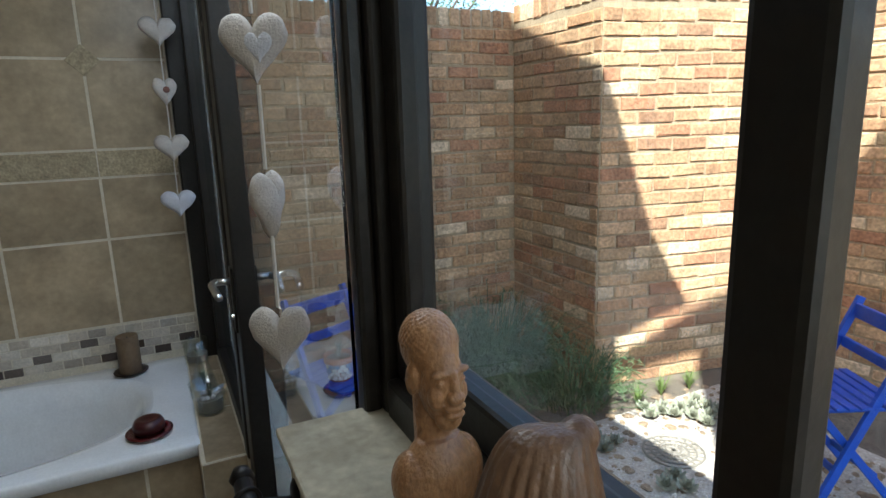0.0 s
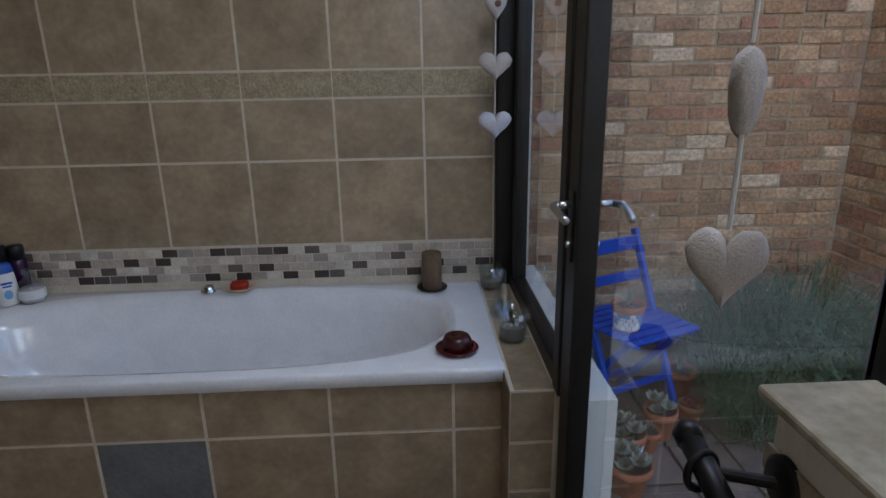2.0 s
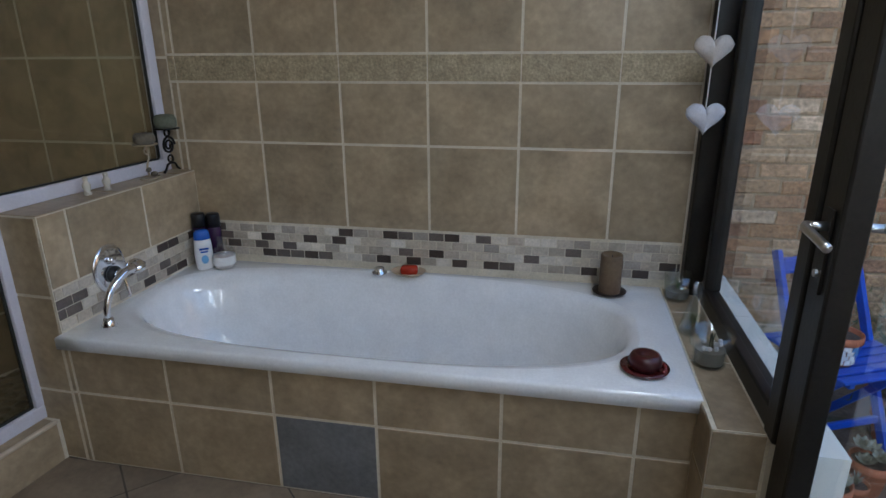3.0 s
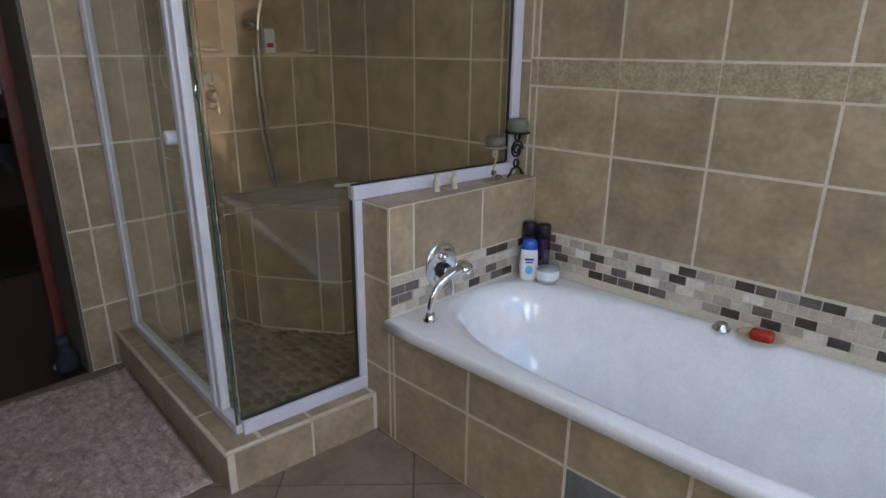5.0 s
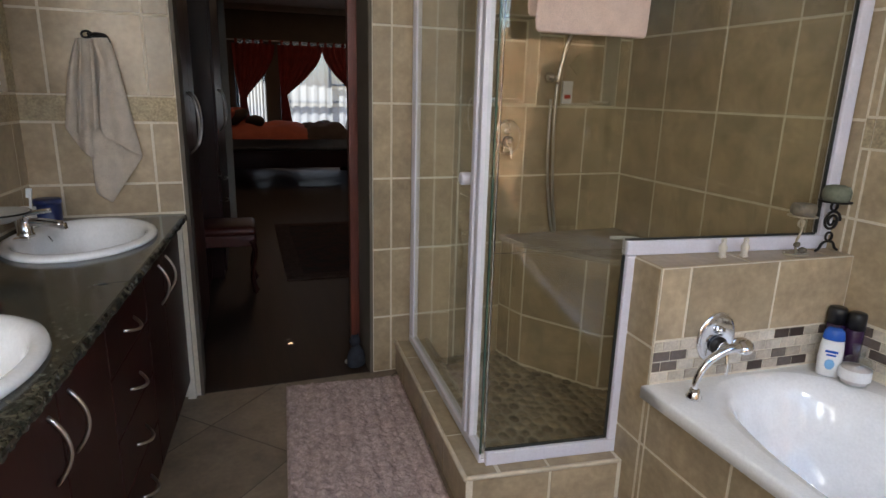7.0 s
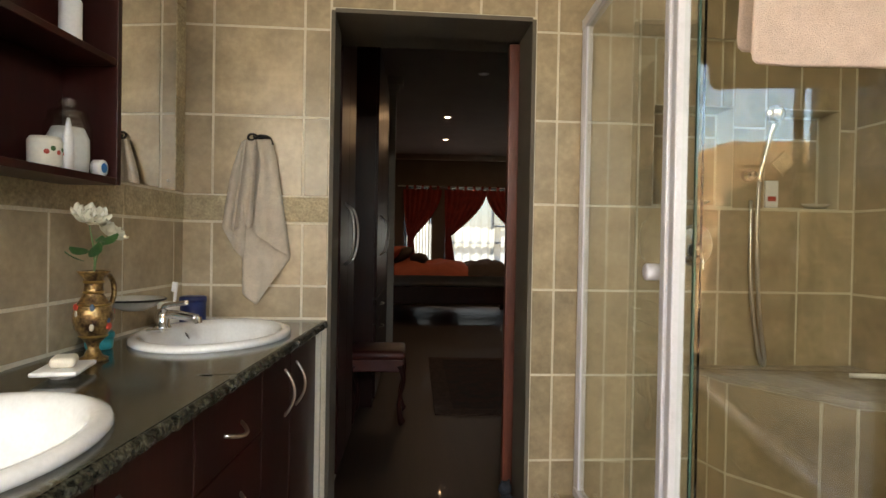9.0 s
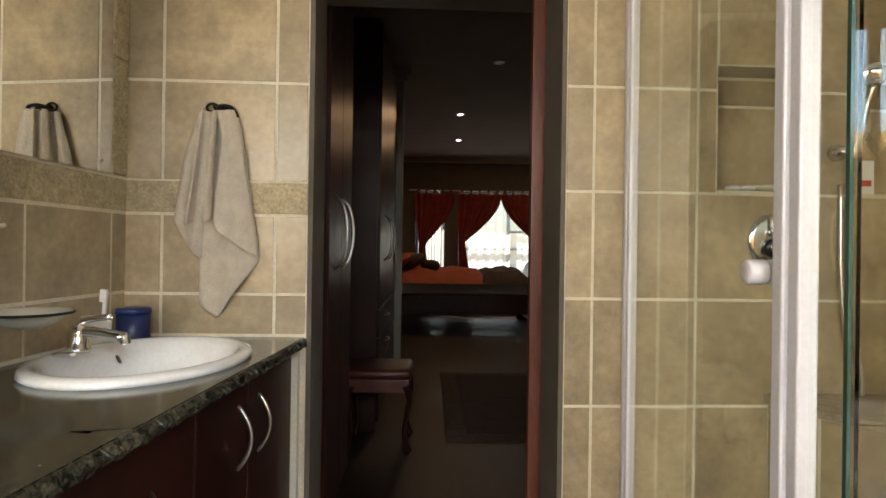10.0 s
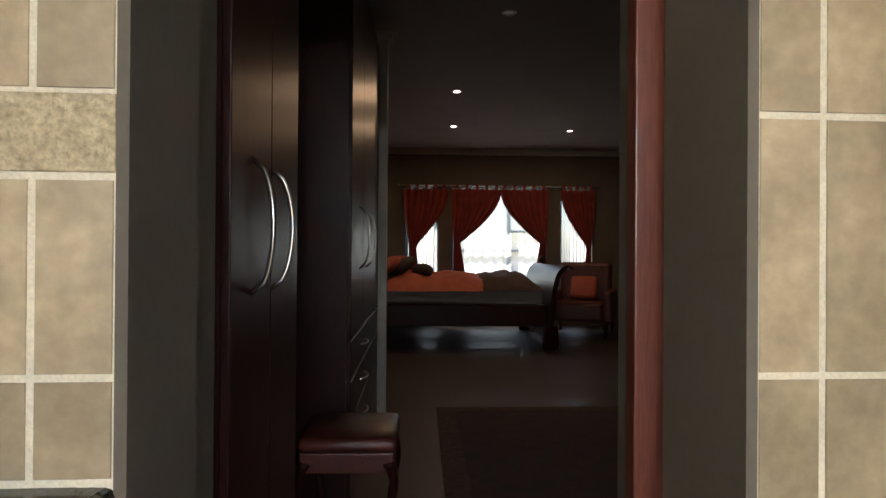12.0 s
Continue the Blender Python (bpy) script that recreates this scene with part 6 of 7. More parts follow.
for k, (x, y) in enumerate(((2.35, 2.40), (2.55, 2.42), (2.75, 2.40))):
    g = thing("grass_clump", "tuft of green grass at the wall's foot", "grass", (x, y, GZ), 0, "grass clumps")
    part("blades", blades(60, 0.16, 0.8, 20 + k, 0.005), plain("grass_green", (0.14, 0.2, 0.05), 0.7) if k == 0 else bpy.data.materials["grass_green"], g)
for k, (x, y) in enumerate(((2.52, 2.10), (2.62, 2.22), (2.45, 2.24), (2.6, 1.92), (2.72, 1.85), (1.95, 1.75), (1.9, 2.15), (2.58, 1.75), (2.34, 2.28), (2.70, 2.08), (2.40, 1.80), (2.82, 1.98))):
    s = thing("succulent", "pale green succulent rosette in gravel", "succulent", (x, y, GZ), 0, "succulents")
    for j in range(3):
        rosette(s, (0.05 * math.cos(j * 2.1 + k), 0.05 * math.sin(j * 2.1 + k), 0.01), 0.055, 8, M_SUCC, k * 11 + j * 5)
grate = thing("drain_grate", "round openwork metal drain cover on white gravel", "drain cover", (2.15, 1.95, GZ + 0.004))
M_GRATE = plain("weathered_metal", (0.30, 0.27, 0.23), 0.6, 0.4)
for r in (0.14, 0.105, 0.07, 0.035):
    part("ring", tube([(r * math.cos(k * 0.2618), r * math.sin(k * 0.2618), 0.006) for k in range(25)], 0.006, 6), M_GRATE, grate)
for k in range(10):
    a = k * math.pi / 10
    part("spoke", tube([(-0.14 * math.cos(a), -0.14 * math.sin(a), 0.006), (0.14 * math.cos(a), 0.14 * math.sin(a), 0.006)], 0.004, 6), M_GRATE, grate)
bm = bmesh.new()
rn = random.Random(31)
for k in range(3800):
    x, y = rn.uniform(1.55, 2.9), rn.uniform(0.7, 2.32)
    if (x - 2.15) ** 2 + (y - 1.95) ** 2 < 0.135 ** 2:
        continue
    r = rn.uniform(0.006, 0.015)
    a = rn.uniform(0, 6)
    base = [bm.verts.new((x + r * math.cos(a + k2 * 1.57), y + r * math.sin(a + k2 * 1.57), GZ - 0.001)) for k2 in range(4)]
    top = bm.verts.new((x, y, GZ + r * 0.9))
    for k2 in range(4):
        bm.faces.new((base[k2], base[(k2 + 1) % 4], top))
tagged(obj("gravel", bm, material("white_gravel", (0.52, 0.47, 0.41), (0.42, 0.37, 0.32), 0.9, 0, 20, 0.3, 90, 0, 0.25)), "pale gravel scattered over the courtyard soil", "gravel", "", "stuff")
bm = bmesh.new()
rn = random.Random(12)
for k in range(420):
    x, y, r = rn.uniform(1.6, 2.95), rn.uniform(0.9, 2.42), rn.uniform(0.010, 0.030)
    if (x - 2.15) ** 2 + (y - 1.95) ** 2 < 0.17 ** 2:
        continue
    join(bm, lathe([(0, -0.2), (0.8, 0.0), (1.0, 0.35), (0.7, 0.75), (0, 0.9)], 7), pose(x, y, GZ, rn.uniform(-12, 12), rn.uniform(-12, 12), rn.uniform(0, 360)) @ Matrix.Diagonal((r, r * rn.uniform(0.6, 1.0), r * rn.uniform(0.35, 0.7), 1)))
M_STONES = material("ochre_stones", (0.30, 0.21, 0.13), (0.17, 0.12, 0.08), 0.9, 0, 9, 0.5, 60, 0, 0.3)
tagged(obj("stones", bm, M_STONES), "brown and ochre stones lying among the gravel", "stones", "", "stuff")
structure("gravel_bed", boxes((1.50, 2.95, 0.65, 2.36, GZ - 0.05, GZ + 0.003)), material("gravel_sand", (0.46, 0.41, 0.35), (0.36, 0.31, 0.26), 0.95, 0, 25, 0.9, 70, 0, 0.25), "bed of pale gravel in the courtyard")

# cement pavers by the garden door
M_PAVE = material("brown_cement_paver", (0.17, 0.125, 0.09), (0.105, 0.078, 0.058), 0.9, 0, 7, 0.6, 70, 0.12, 0.22)
M_MOSS = material("mossy_joint", (0.05, 0.06, 0.03), (0.08, 0.065, 0.045), 0.95, 0, 25, 0.6, 90, 0, 0.25)
paving = structure("paving", boxes((0.37, 1.56, 0.5, 2.95, GZ - 0.05, GZ + 0.002)), M_MOSS, "brown cement paving with mossy joints beside the house")
rn = random.Random(9)
for i in range(5):
    for j in range(10):
        piece("paver", 0.222, 0.222, 0.010 + 0.002 * rn.randrange(3), M_PAVE, 0.004, paving, pose(0.50 + 0.233 * i, 0.64 + 0.233 * j, GZ + 0.002, 0, 0, rn.uniform(-1.2, 1.2)))

# tree over the wall
tree = thing("tree", "leafy green tree behind the garden wall", "tree", (2.9, 7.2, GZ))
M_BARK = material("grey_bark", (0.13, 0.10, 0.075), (0.08, 0.06, 0.045), 0.9, 0, 8, 0.8, 40, 0, 0.3)
M_TLEAF = material("tree_leaf", (0.045, 0.115, 0.03), (0.085, 0.17, 0.05), 0.6, 0, 0.8, 0, 20, 0, 0.2)
part("trunk", tube([(0, 0, 0), (0.03, 0, 0.9), (-0.02, 0.05, 1.8), (0.05, 0, 2.8)], 0.1, 10, [0.13, 0.11, 0.09, 0.05]), M_BARK, tree, "", True)
rn = random.Random(77)
tips = []
for k in range(9):
    a = k * 0.7
    e = (1.25 * math.cos(a) * rn.uniform(0.6, 1), 1.25 * math.sin(a) * rn.uniform(0.6, 1), 2.7 + rn.uniform(0, 1.6))
    tips.append(Vector(e))
    part("limb", tube(curve_points([(0, 0, 1.7 + 0.1 * (k % 4)), (e[0] * 0.4, e[1] * 0.4, 2.3), e], 5), 0.03, 8, [0.05 - 0.0038 * j for j in range(11)]), M_BARK, tree, "", True)
bm = bmesh.new()
for k in range(150):
    c = rn.choice(tips) * rn.uniform(0.5, 1.12) + Vector((rn.gauss(0, 0.3), rn.gauss(0, 0.3), rn.gauss(0, 0.25)))
    c.z = max(c.z, 2.35)
    for j in range(60):
        p = c + Vector((rn.gauss(0, 0.13), rn.gauss(0, 0.13), rn.gauss(0, 0.10)))
        d = Vector((rn.uniform(-1, 1), rn.uniform(-1, 1), rn.uniform(-0.7, 0.5))).normalized() * rn.uniform(0.03, 0.055)
        s = d.cross(Vector((rn.uniform(-1, 1), rn.uniform(-1, 1), 1))).normalized() * 0.014
        bm.faces.new((bm.verts.new(p), bm.verts.new(p + d * 0.5 + s), bm.verts.new(p + d), bm.verts.new(p + d * 0.5 - s)))
part("crown", bm, M_TLEAF, tree)

# ---- bedroom things ----
BEDROOM = {"wardrobe", "pilaster", "cornice", "stool", "rug", "bed", "duvet", "throw", "pillow", "curtain", "curtain_rod", "sheer_curtain", "bedroom_window", "downlight", "armchair",
           "cushion", "side_table", "dark_sculpture", "bedroom_wall_west"}
def wardrobe(name, label, x0, x1, yf, handles, drawers=False):
    w = thing(name, label, "wardrobe", (0, 0, 0))
    part("body", boxes((x0, x1, BY0 + 0.01, yf - 0.02, 0.0, 2.5)), M_MAHOG, w)
    mid = (x0 + x1) / 2 if len(handles) == 2 and not drawers else handles[0][0] * 0.5 + handles[1][0] * 0.5
    for a, b, h in ((x0, mid, handles[0]), (mid, x1, handles[1])):
        d = part("door", boxes((a + 0.002, b - 0.002, yf - 0.02, yf, 0.75 if drawers else 0.06, 2.48), bevel=0.003), M_MAHOG, w)
        pts = [(h[0] + 0.014 * (1 - (k / 6 - 1) ** 2) * h[2], yf - 0.002 + 0.05 * (1 - (k / 6 - 1) ** 2) ** 0.5, h[1] + 0.15 * (k / 6 - 1)) for k in range(13)]
        part("handle", tube(pts, 0.006, 8), M_STEEL, d, "bowed steel handle", True)
    if drawers:
        for k in range(4):
            z = 0.06 + k * 0.17
            d = part("drawer", boxes((x0 + 0.002, x1 - 0.002, yf - 0.02, yf, z, z + 0.165), bevel=0.003), M_MAHOG, w)
            pts = [(mid - 0.09 + 0.18 * j / 8, yf - 0.002 + 0.03 * (1 - (j / 4 - 1) ** 2) ** 0.5, z + 0.09) for j in range(9)]
            part("handle", tube(pts, 0.005, 8), M_STEEL, d, "", True)


wardrobe("wardrobe", "tall glossy dark mahogany wardrobe with steel handles", -4.17, -3.53, 0.475, ((-3.86, 1.17, -1), (-3.69, 1.17, 1)))
wardrobe("wardrobe", "tall glossy dark mahogany wardrobe with drawers below", -6.43, -4.86, 0.56, ((-5.55, 1.18, -1), (-5.2, 1.18, 1)), True)
M_PILASTER = material("pale_paint", (0.42, 0.38, 0.32), (0.36, 0.32, 0.27), 0.6, 0, 4, 0.1, 80, 0, 0.05)
structure("pilaster", boxes((-6.50, -6.43, 0.56, 0.62, 0.0, 2.56), (-6.53, -6.40, 0.55, 0.65, 2.56, 2.60), (-6.56, -6.37, 0.54, 0.68, 2.60, BC), bevel=0.004), M_PILASTER, "slim pale pilaster at the wardrobe's end")
structure("cornice", boxes((BX0, BX0 + 0.09, BY0, BY1, BC - 0.09, BC), (BX0 + 0.09, -6.6, BY0, BY0 + 0.09, BC - 0.09, BC), bevel=0.01), M_PILASTER, "plaster cornice round the bedroom ceiling")
st = thing("stool", "dark carved stool with a red leather seat", "stool", (-4.62, 0.585, 0))
M_LEATHER = material("red_leather", (0.09, 0.019, 0.013), (0.06, 0.013, 0.010), 0.4, 0, 10, 0.3, 120, 0, 0.15)
part("seat", boxes((-0.19, 0.17, -0.17, 0.185, 0.40, 0.46), bevel=0.025), M_LEATHER, st, "", True)
part("apron", boxes((-0.18, 0.16, -0.16, 0.175, 0.33, 0.405), bevel=0.006), M_LEATHER, st)
for sx in (-0.165, 0.145):
    for sy in (-0.14, 0.155):
        o = 0.02 if sy > 0 else -0.02
        part("leg", tube(curve_points([(sx, sy, 0.37), (sx, sy + o, 0.28), (sx, sy - o * 0.3, 0.14), (sx, sy + o * 0.4, 0.03), (sx, sy + o * 1.1, 0.012)], 5), 0.02, 10, [0.026 - 0.014 * math.sin(math.pi * min(1, j / 16)) for j in range(21)]), M_MAHOG, st, "", True)
M_RUG = material("dark_patterned_rug", (0.045, 0.035, 0.035), (0.085, 0.04, 0.035), 0.95, 0, 9, 0.6, 160, 0, 0.3)
rug = thing("rug", "dark patterned rug on the bedroom floor", "rug", (-5.66, 1.72, -0.006))
part("field", boxes((-0.83, 0.83, -0.62, 0.62, 0, 0.009)), M_RUG, rug)
M_RUGB = material("rug_border", (0.11, 0.07, 0.055), (0.06, 0.035, 0.03), 0.95, 0, 22, 0.6, 160, 0, 0.3)
for b in ((-0.96, -0.831, -0.75, 0.75), (0.831, 0.96, -0.75, 0.75), (-0.831, 0.831, -0.75, -0.621), (-0.831, 0.831, 0.621, 0.75)):
    part("border", boxes((*b, 0, 0.010)), M_RUGB, rug, "patterned border")

M_DUVET = material("rust_duvet", (0.38, 0.085, 0.04), (0.30, 0.06, 0.03), 0.8, 0, 5, 0.3, 60, 0, 0.12)
M_THROW = material("dark_brown_throw", (0.06, 0.04, 0.032), (0.04, 0.028, 0.022), 0.9, 0, 8, 0.4, 80, 0, 0.15)
M_SHEET = plain("grey_sheet", (0.32, 0.28, 0.25), 0.9)
bed = thing("bed", "dark wooden sleigh bed with rust coloured bedding", "bed", (-10.05, 1.3, 0))
part("side_rail", boxes((0.82, 0.87, -1.05, 1.0, 0.26, 0.50), bevel=0.01), M_MAHOG, bed)
part("side_rail", boxes((-0.87, -0.82, -1.05, 1.0, 0.26, 0.50), bevel=0.01), M_MAHOG, bed)
part("base", boxes((-0.82, 0.82, -1.05, 1.0, 0.36, 0.50)), M_MAHOG, bed)
part("mattress", boxes((-0.83, 0.83, -1.03, 0.98, 0.505, 0.70), bevel=0.04), M_SHEET, bed, "grey valance and mattress", True)
for nm, sgn, top in (("footboard", 1, 0.98), ("headboard", -1, 1.30)):
    bm = bmesh.new()
    prof = curve_points([(0.0, 0.10), (0.02, 0.35), (0.04, 0.6), (0.10, top - 0.12), (0.20, top - 0.02), (0.26, top - 0.06)], 5)
    rows = []
    for v in prof:
        rows.append([bm.verts.new((x, sgn * (1.02 + v[0] + 0.0), v[1])) for x in (-0.9, 0.9)] + [bm.verts.new((x, sgn * (1.02 + v[0] + 0.055), v[1] - 0.01)) for x in (0.9, -0.9)])
    for a, b in zip(rows, rows[1:]):
        for k in range(4):
            bm.faces.new((a[k], a[(k + 1) % 4], b[(k + 1) % 4], b[k]))
    bm.faces.new(rows[0])
    bm.faces.new(rows[-1])
    bmesh.ops.recalc_face_normals(bm, faces=bm.faces)
    part(nm, bm, M_MAHOG, bed)
for sx in (-0.84, 0.84):
    for sy in (-1.03, 1.06):
        part("foot", boxes((sx - 0.06, sx + 0.06, sy - 0.09, sy + 0.09, 0.0, 0.26), bevel=0.02), M_MAHOG, bed)


def soft(name, label, x0, x1, y0, y1, z0, z1, mat, amp, cat, seed):
    bm = bmesh.new()
    n, m = 26, 22
    vs = []
    for i in range(n + 1):
        r = []
        for j in range(m + 1):
            u, v = i / n, j / m
            e = min(u, 1 - u, v, 1 - v) * 9
            z = z0 + (z1 - z0) * (1 - math.exp(-e)) + amp * noise.noise((u * 5 + seed, v * 5, seed)) * min(1, e)
            r.append(bm.verts.new((x0 + (x1 - x0) * u, y0 + (y1 - y0) * v, max(z, z0))))
        vs.append(r)
    for i in range(n):
        for j in range(m):
            bm.faces.new((vs[i][j], vs[i + 1][j], vs[i + 1][j + 1], vs[i][j + 1]))
    return tagged(obj(name, bm, mat, smooth=True), label, cat)


soft("duvet", "rust coloured duvet spread over the bed", -10.92, -9.17, 0.32, 1.75, 0.66, 0.86, M_DUVET, 0.06, "duvet", 1)
soft("throw", "dark brown throw over the bed's foot", -10.92, -9.165, 1.55, 2.28, 0.665, 0.86, M_THROW, 0.06, "throw", 2)
for k, (x, y, t, mt) in enumerate(((-9.5, 0.45, 35, M_DUVET), (-9.75, 0.62, 30, M_THROW), (-10.1, 0.5, 35, M_DUVET), (-9.7, 0.88, 20, M_THROW), (-10.4, 0.55, 30, M_DUVET))):
    bm = bmesh.new()
    blob(bm, (0, 0, 0), (0.25, 0.20 if k != 3 else 0.1, 0.085), 20)
    p = tagged(obj("pillow", bm, mt, smooth=True), "plump rust and brown pillow on the bed", "pillow", "bed pillows")
    p.matrix_world = pose(x, y, 0.93 if k != 3 else 0.88, t, 0, 8 * k)
# curtains and windows
M_CURT = material("red_curtain", (0.26, 0.028, 0.02), (0.17, 0.018, 0.014), 0.7, 0, 8, 0.2, 100, 0, 0.15)


def curtain(y0, y1, gather, z_tie, label):
    """Hangs between y0 and y1 and is tied back towards y = gather."""
    bm = bmesh.new()
    n, m = 44, 24
    vs = []
    for i in range(m + 1):
        t = i / m
        z = 2.06 - t * 1.95
        k = min(1.0, t / ((2.06 - z_tie) / 1.95))
        pinch = (1 - math.cos(k * math.pi / 2)) if k < 1 else 1 - 0.25 * min(1, (t - 0.45) * 2)
        r = []
        for j in range(n + 1):
            s = j / n
            y = y0 + (y1 - y0) * s
            y = y + (gather + (y - gather) * 0.16 - y) * pinch
            r.append(bm.verts.new((BX0 + 0.07 + 0.028 * math.sin(s * 2 * math.pi * 7 + 1.3) * (1 - 0.4 * pinch) + 0.03 * math.sin(s * 3 + t * 2), y, z)))
        vs.append(r)
    for i in range(m):
        for j in range(n):
            bm.faces.new((vs[i][j], vs[i][j + 1], vs[i + 1][j + 1], vs[i + 1][j]))
    c = thing("curtain", label, "curtain", group="red curtains")
    part("cloth", bm, M_CURT, c, "", True)
    k = 5
    for j in range(k):
        y = y0 + (y1 - y0) * (j + 0.5) / k
        part("tab", boxes((BX0 + 0.04, BX0 + 0.10, y - 0.022, y + 0.022, 2.05, 2.13), bevel=0.004), M_CURT, c)


curtain(1.33, 2.08, 1.36, 1.25, "dark red tab-top curtain tied back at a window")
curtain(2.06, 2.80, 2.77, 1.25, "dark red tab-top curtain tied back at a window")
curtain(0.60, 1.28, 0.70, 1.2, "dark red tab-top curtain tied back at a window")
curtain(2.98, 3.52, 3.46, 1.2, "dark red tab-top curtain tied back at a window")
rodc = thing("curtain_rod", "thin metal curtain rod above the windows", "curtain rod", (BX0 + 0.07, 0, 2.115))
part("rod", tube([(0, 0.5, 0), (0, 3.6, 0)], 0.012, 10), M_STEEL, rodc)
M_SHEER = bpy.data.materials.new("white_sheer")
M_SHEER.use_nodes = True
snt = M_SHEER.node_tree
tr, tl, mxs = snt.nodes.new("ShaderNodeBsdfTransparent"), snt.nodes.new("ShaderNodeBsdfTranslucent"), snt.nodes.new("ShaderNodeMixShader")
tl.inputs[0].default_value = (0.080, 0.088, 0.093, 1)
mxs.inputs[0].default_value = 0.95
snt.links.new(tr.outputs[0], mxs.inputs[1])
snt.links.new(tl.outputs[0], mxs.inputs[2])
snt.links.new(mxs.outputs[0], snt.nodes["Material Output"].inputs[0])
for y0, y1, z0, z1 in WIN:
    bm = bmesh.new()
    prev = None
    for k in range(61):
        y = y0 + (y1 - y0) * k / 60
        x = BX0 - 0.05 + 0.012 * math.sin(k * 0.95) + 0.006 * math.sin(k * 2.3)
        cur = (bm.verts.new((x, y, 0.1)), bm.verts.new((x, y, z1)))
        if prev:
            bm.faces.new((prev[0], cur[0], cur[1], prev[1]))
        prev = cur
    tagged(obj("sheer_curtain", bm, M_SHEER, smooth=True), "white sheer net curtain over the window", "curtain", "sheer curtains")
    w = tagged(new("bedroom_window"), "dark framed bedroom window behind net curtain", "window", "", "structure")
    bars = [(y0, y0 + 0.05, z0, z1), (y1 - 0.05, y1, z0, z1), (y0 + 0.05, y1 - 0.05, z0, z0 + 0.05), (y0 + 0.05, y1 - 0.05, z1 - 0.05, z1)]
    if y1 - y0 > 1:
        bars += [(2.20, 2.25, z0 + 0.05, z1 - 0.05)] + [(2.25, y1 - 0.05, z, z + 0.03) for z in (0.75, 1.12, 1.42, 1.8)]
        bars += [(y0 + 0.05, 2.20, 1.11, 1.15)]
    for a, b, c, d in bars:
        part("window_frame", boxes((BX0 - 0.16, BX0 - 0.11, a, b, c, d)), M_FRAME, w)
M_LAMP = plain("lamp_glow", (1.0, 0.82, 0.6), 0.5, emit=8.0)
for k, (x, y, on) in enumerate(((-6.222, 1.419, 0), (-8.161, 1.197, 1), (-9.779, 1.255, 1), (-9.953, 2.766, 1), (-5.0, 1.45, 0))):
    dl = thing("downlight", "recessed steel ceiling downlight" + (", lit" if on else ", switched off"), "downlight", (x, y, BC), group="ceiling downlights")
    part("trim_ring", lathe([(0.028, 0.002), (0.03, -0.006), (0.046, -0.006), (0.05, 0.0), (0.045, 0.003), (0.028, 0.003)], 24, close=False), M_STEEL, dl, "", True)
    part("bulb", lathe([(0, -0.003), (0.027, -0.002), (0.027, 0.001), (0, 0.002)], 16), M_LAMP if on else M_WPLAST, dl)
ac = thing("armchair", "red upholstered armchair by the bedroom window", "armchair", (-10.4, 3.05, 0), 65)
part("seat", boxes((-0.33, 0.33, -0.32, 0.30, 0.2, 0.46), bevel=0.04), M_LEATHER, ac)
part("backrest", boxes((-0.36, 0.36, 0.28, 0.44, 0.2, 0.98), bevel=0.05), M_LEATHER, ac)
for s in (-1, 1):
    part("arm", boxes((min(s * 0.33, s * 0.45), max(s * 0.33, s * 0.45), -0.32, 0.30, 0.2, 0.62), bevel=0.04), M_LEATHER, ac)
    for y in (-0.27, 0.36):
        part("leg", lathe([(0, 0), (0.02, 0), (0.03, 0.2), (0, 0.2)], 12, at=(s * 0.36, y, 0)), M_MAHOG, ac)
cu = tagged(obj("cushion", boxes((-0.18, 0.18, -0.06, 0.06, -0.16, 0.16), bevel=0.05), M_DUVET, smooth=True), "bright red cushion on the armchair", "cushion")
cu.matrix_world = pose(-10.52, 3.12, 0.63, -18, 0, 65)
tb = thing("side_table", "small dark round side table by the window", "side table", (-10.75, 2.58, 0))
part("top", lathe([(0, 0.66), (0.22, 0.66), (0.225, 0.67), (0.22, 0.685), (0, 0.685)], 28), M_MAHOG, tb, "", True)
part("stem", lathe([(0, 0.05), (0.03, 0.05), (0.02, 0.2), (0.03, 0.4), (0.02, 0.66), (0, 0.66)], 16), M_MAHOG, tb, "", True)
part("foot", lathe([(0, 0), (0.18, 0), (0.17, 0.02), (0.04, 0.05), (0, 0.05)], 24), M_MAHOG, tb, "", True)
bm = bmesh.new()
for k in range(12):
    blob(bm, (0.025 * math.sin(k * 1.9), 0.025 * math.cos(k * 2.3), 0.02 + k * 0.032), (0.035 - 0.0012 * k, 0.03, 0.026), 10)
fg = tagged(obj("dark_sculpture", bm, M_IRON, smooth=True), "dark twisted sculpture on the side table", "sculpture")
fg.matrix_world = pose(-10.75, 2.58, 0.686)

# the bedroom stands slightly askew to the bathroom
ASKEW = Matrix.Translation((XW - 0.24, 0.9, 0)) @ Matrix.Rotation(radians(-1.8), 4, "Z") @ Matrix.Translation((0.24 - XW, -0.9, 0))
for ob in list(scene.objects):
    if ob.parent is None and ob.type in {"MESH", "EMPTY"} and ob.name.split(".")[0] in BEDROOM:
        ob.matrix_world = ASKEW @ ob.matrix_world

# ---- tiles, bricks and other pieces of the setting ----
FN = plane_frame((0, YN + B, 0), (1, 0, 0), (0, 0, 1))
FWE = plane_frame((XW - B, 0, 0), (0, 1, 0), (0, 0, 1))
FS = VF @ plane_frame((0, -0.532, 0), (-1, 0, 0), (0, 0, 1))
ROWS_N = [0.643, 0.975, 1.205]
UPPER = [1.305, 1.622, 1.957, 2.292, CEIL]
UPPER_W = [1.303, 1.604, 1.939, 2.274, CEIL]
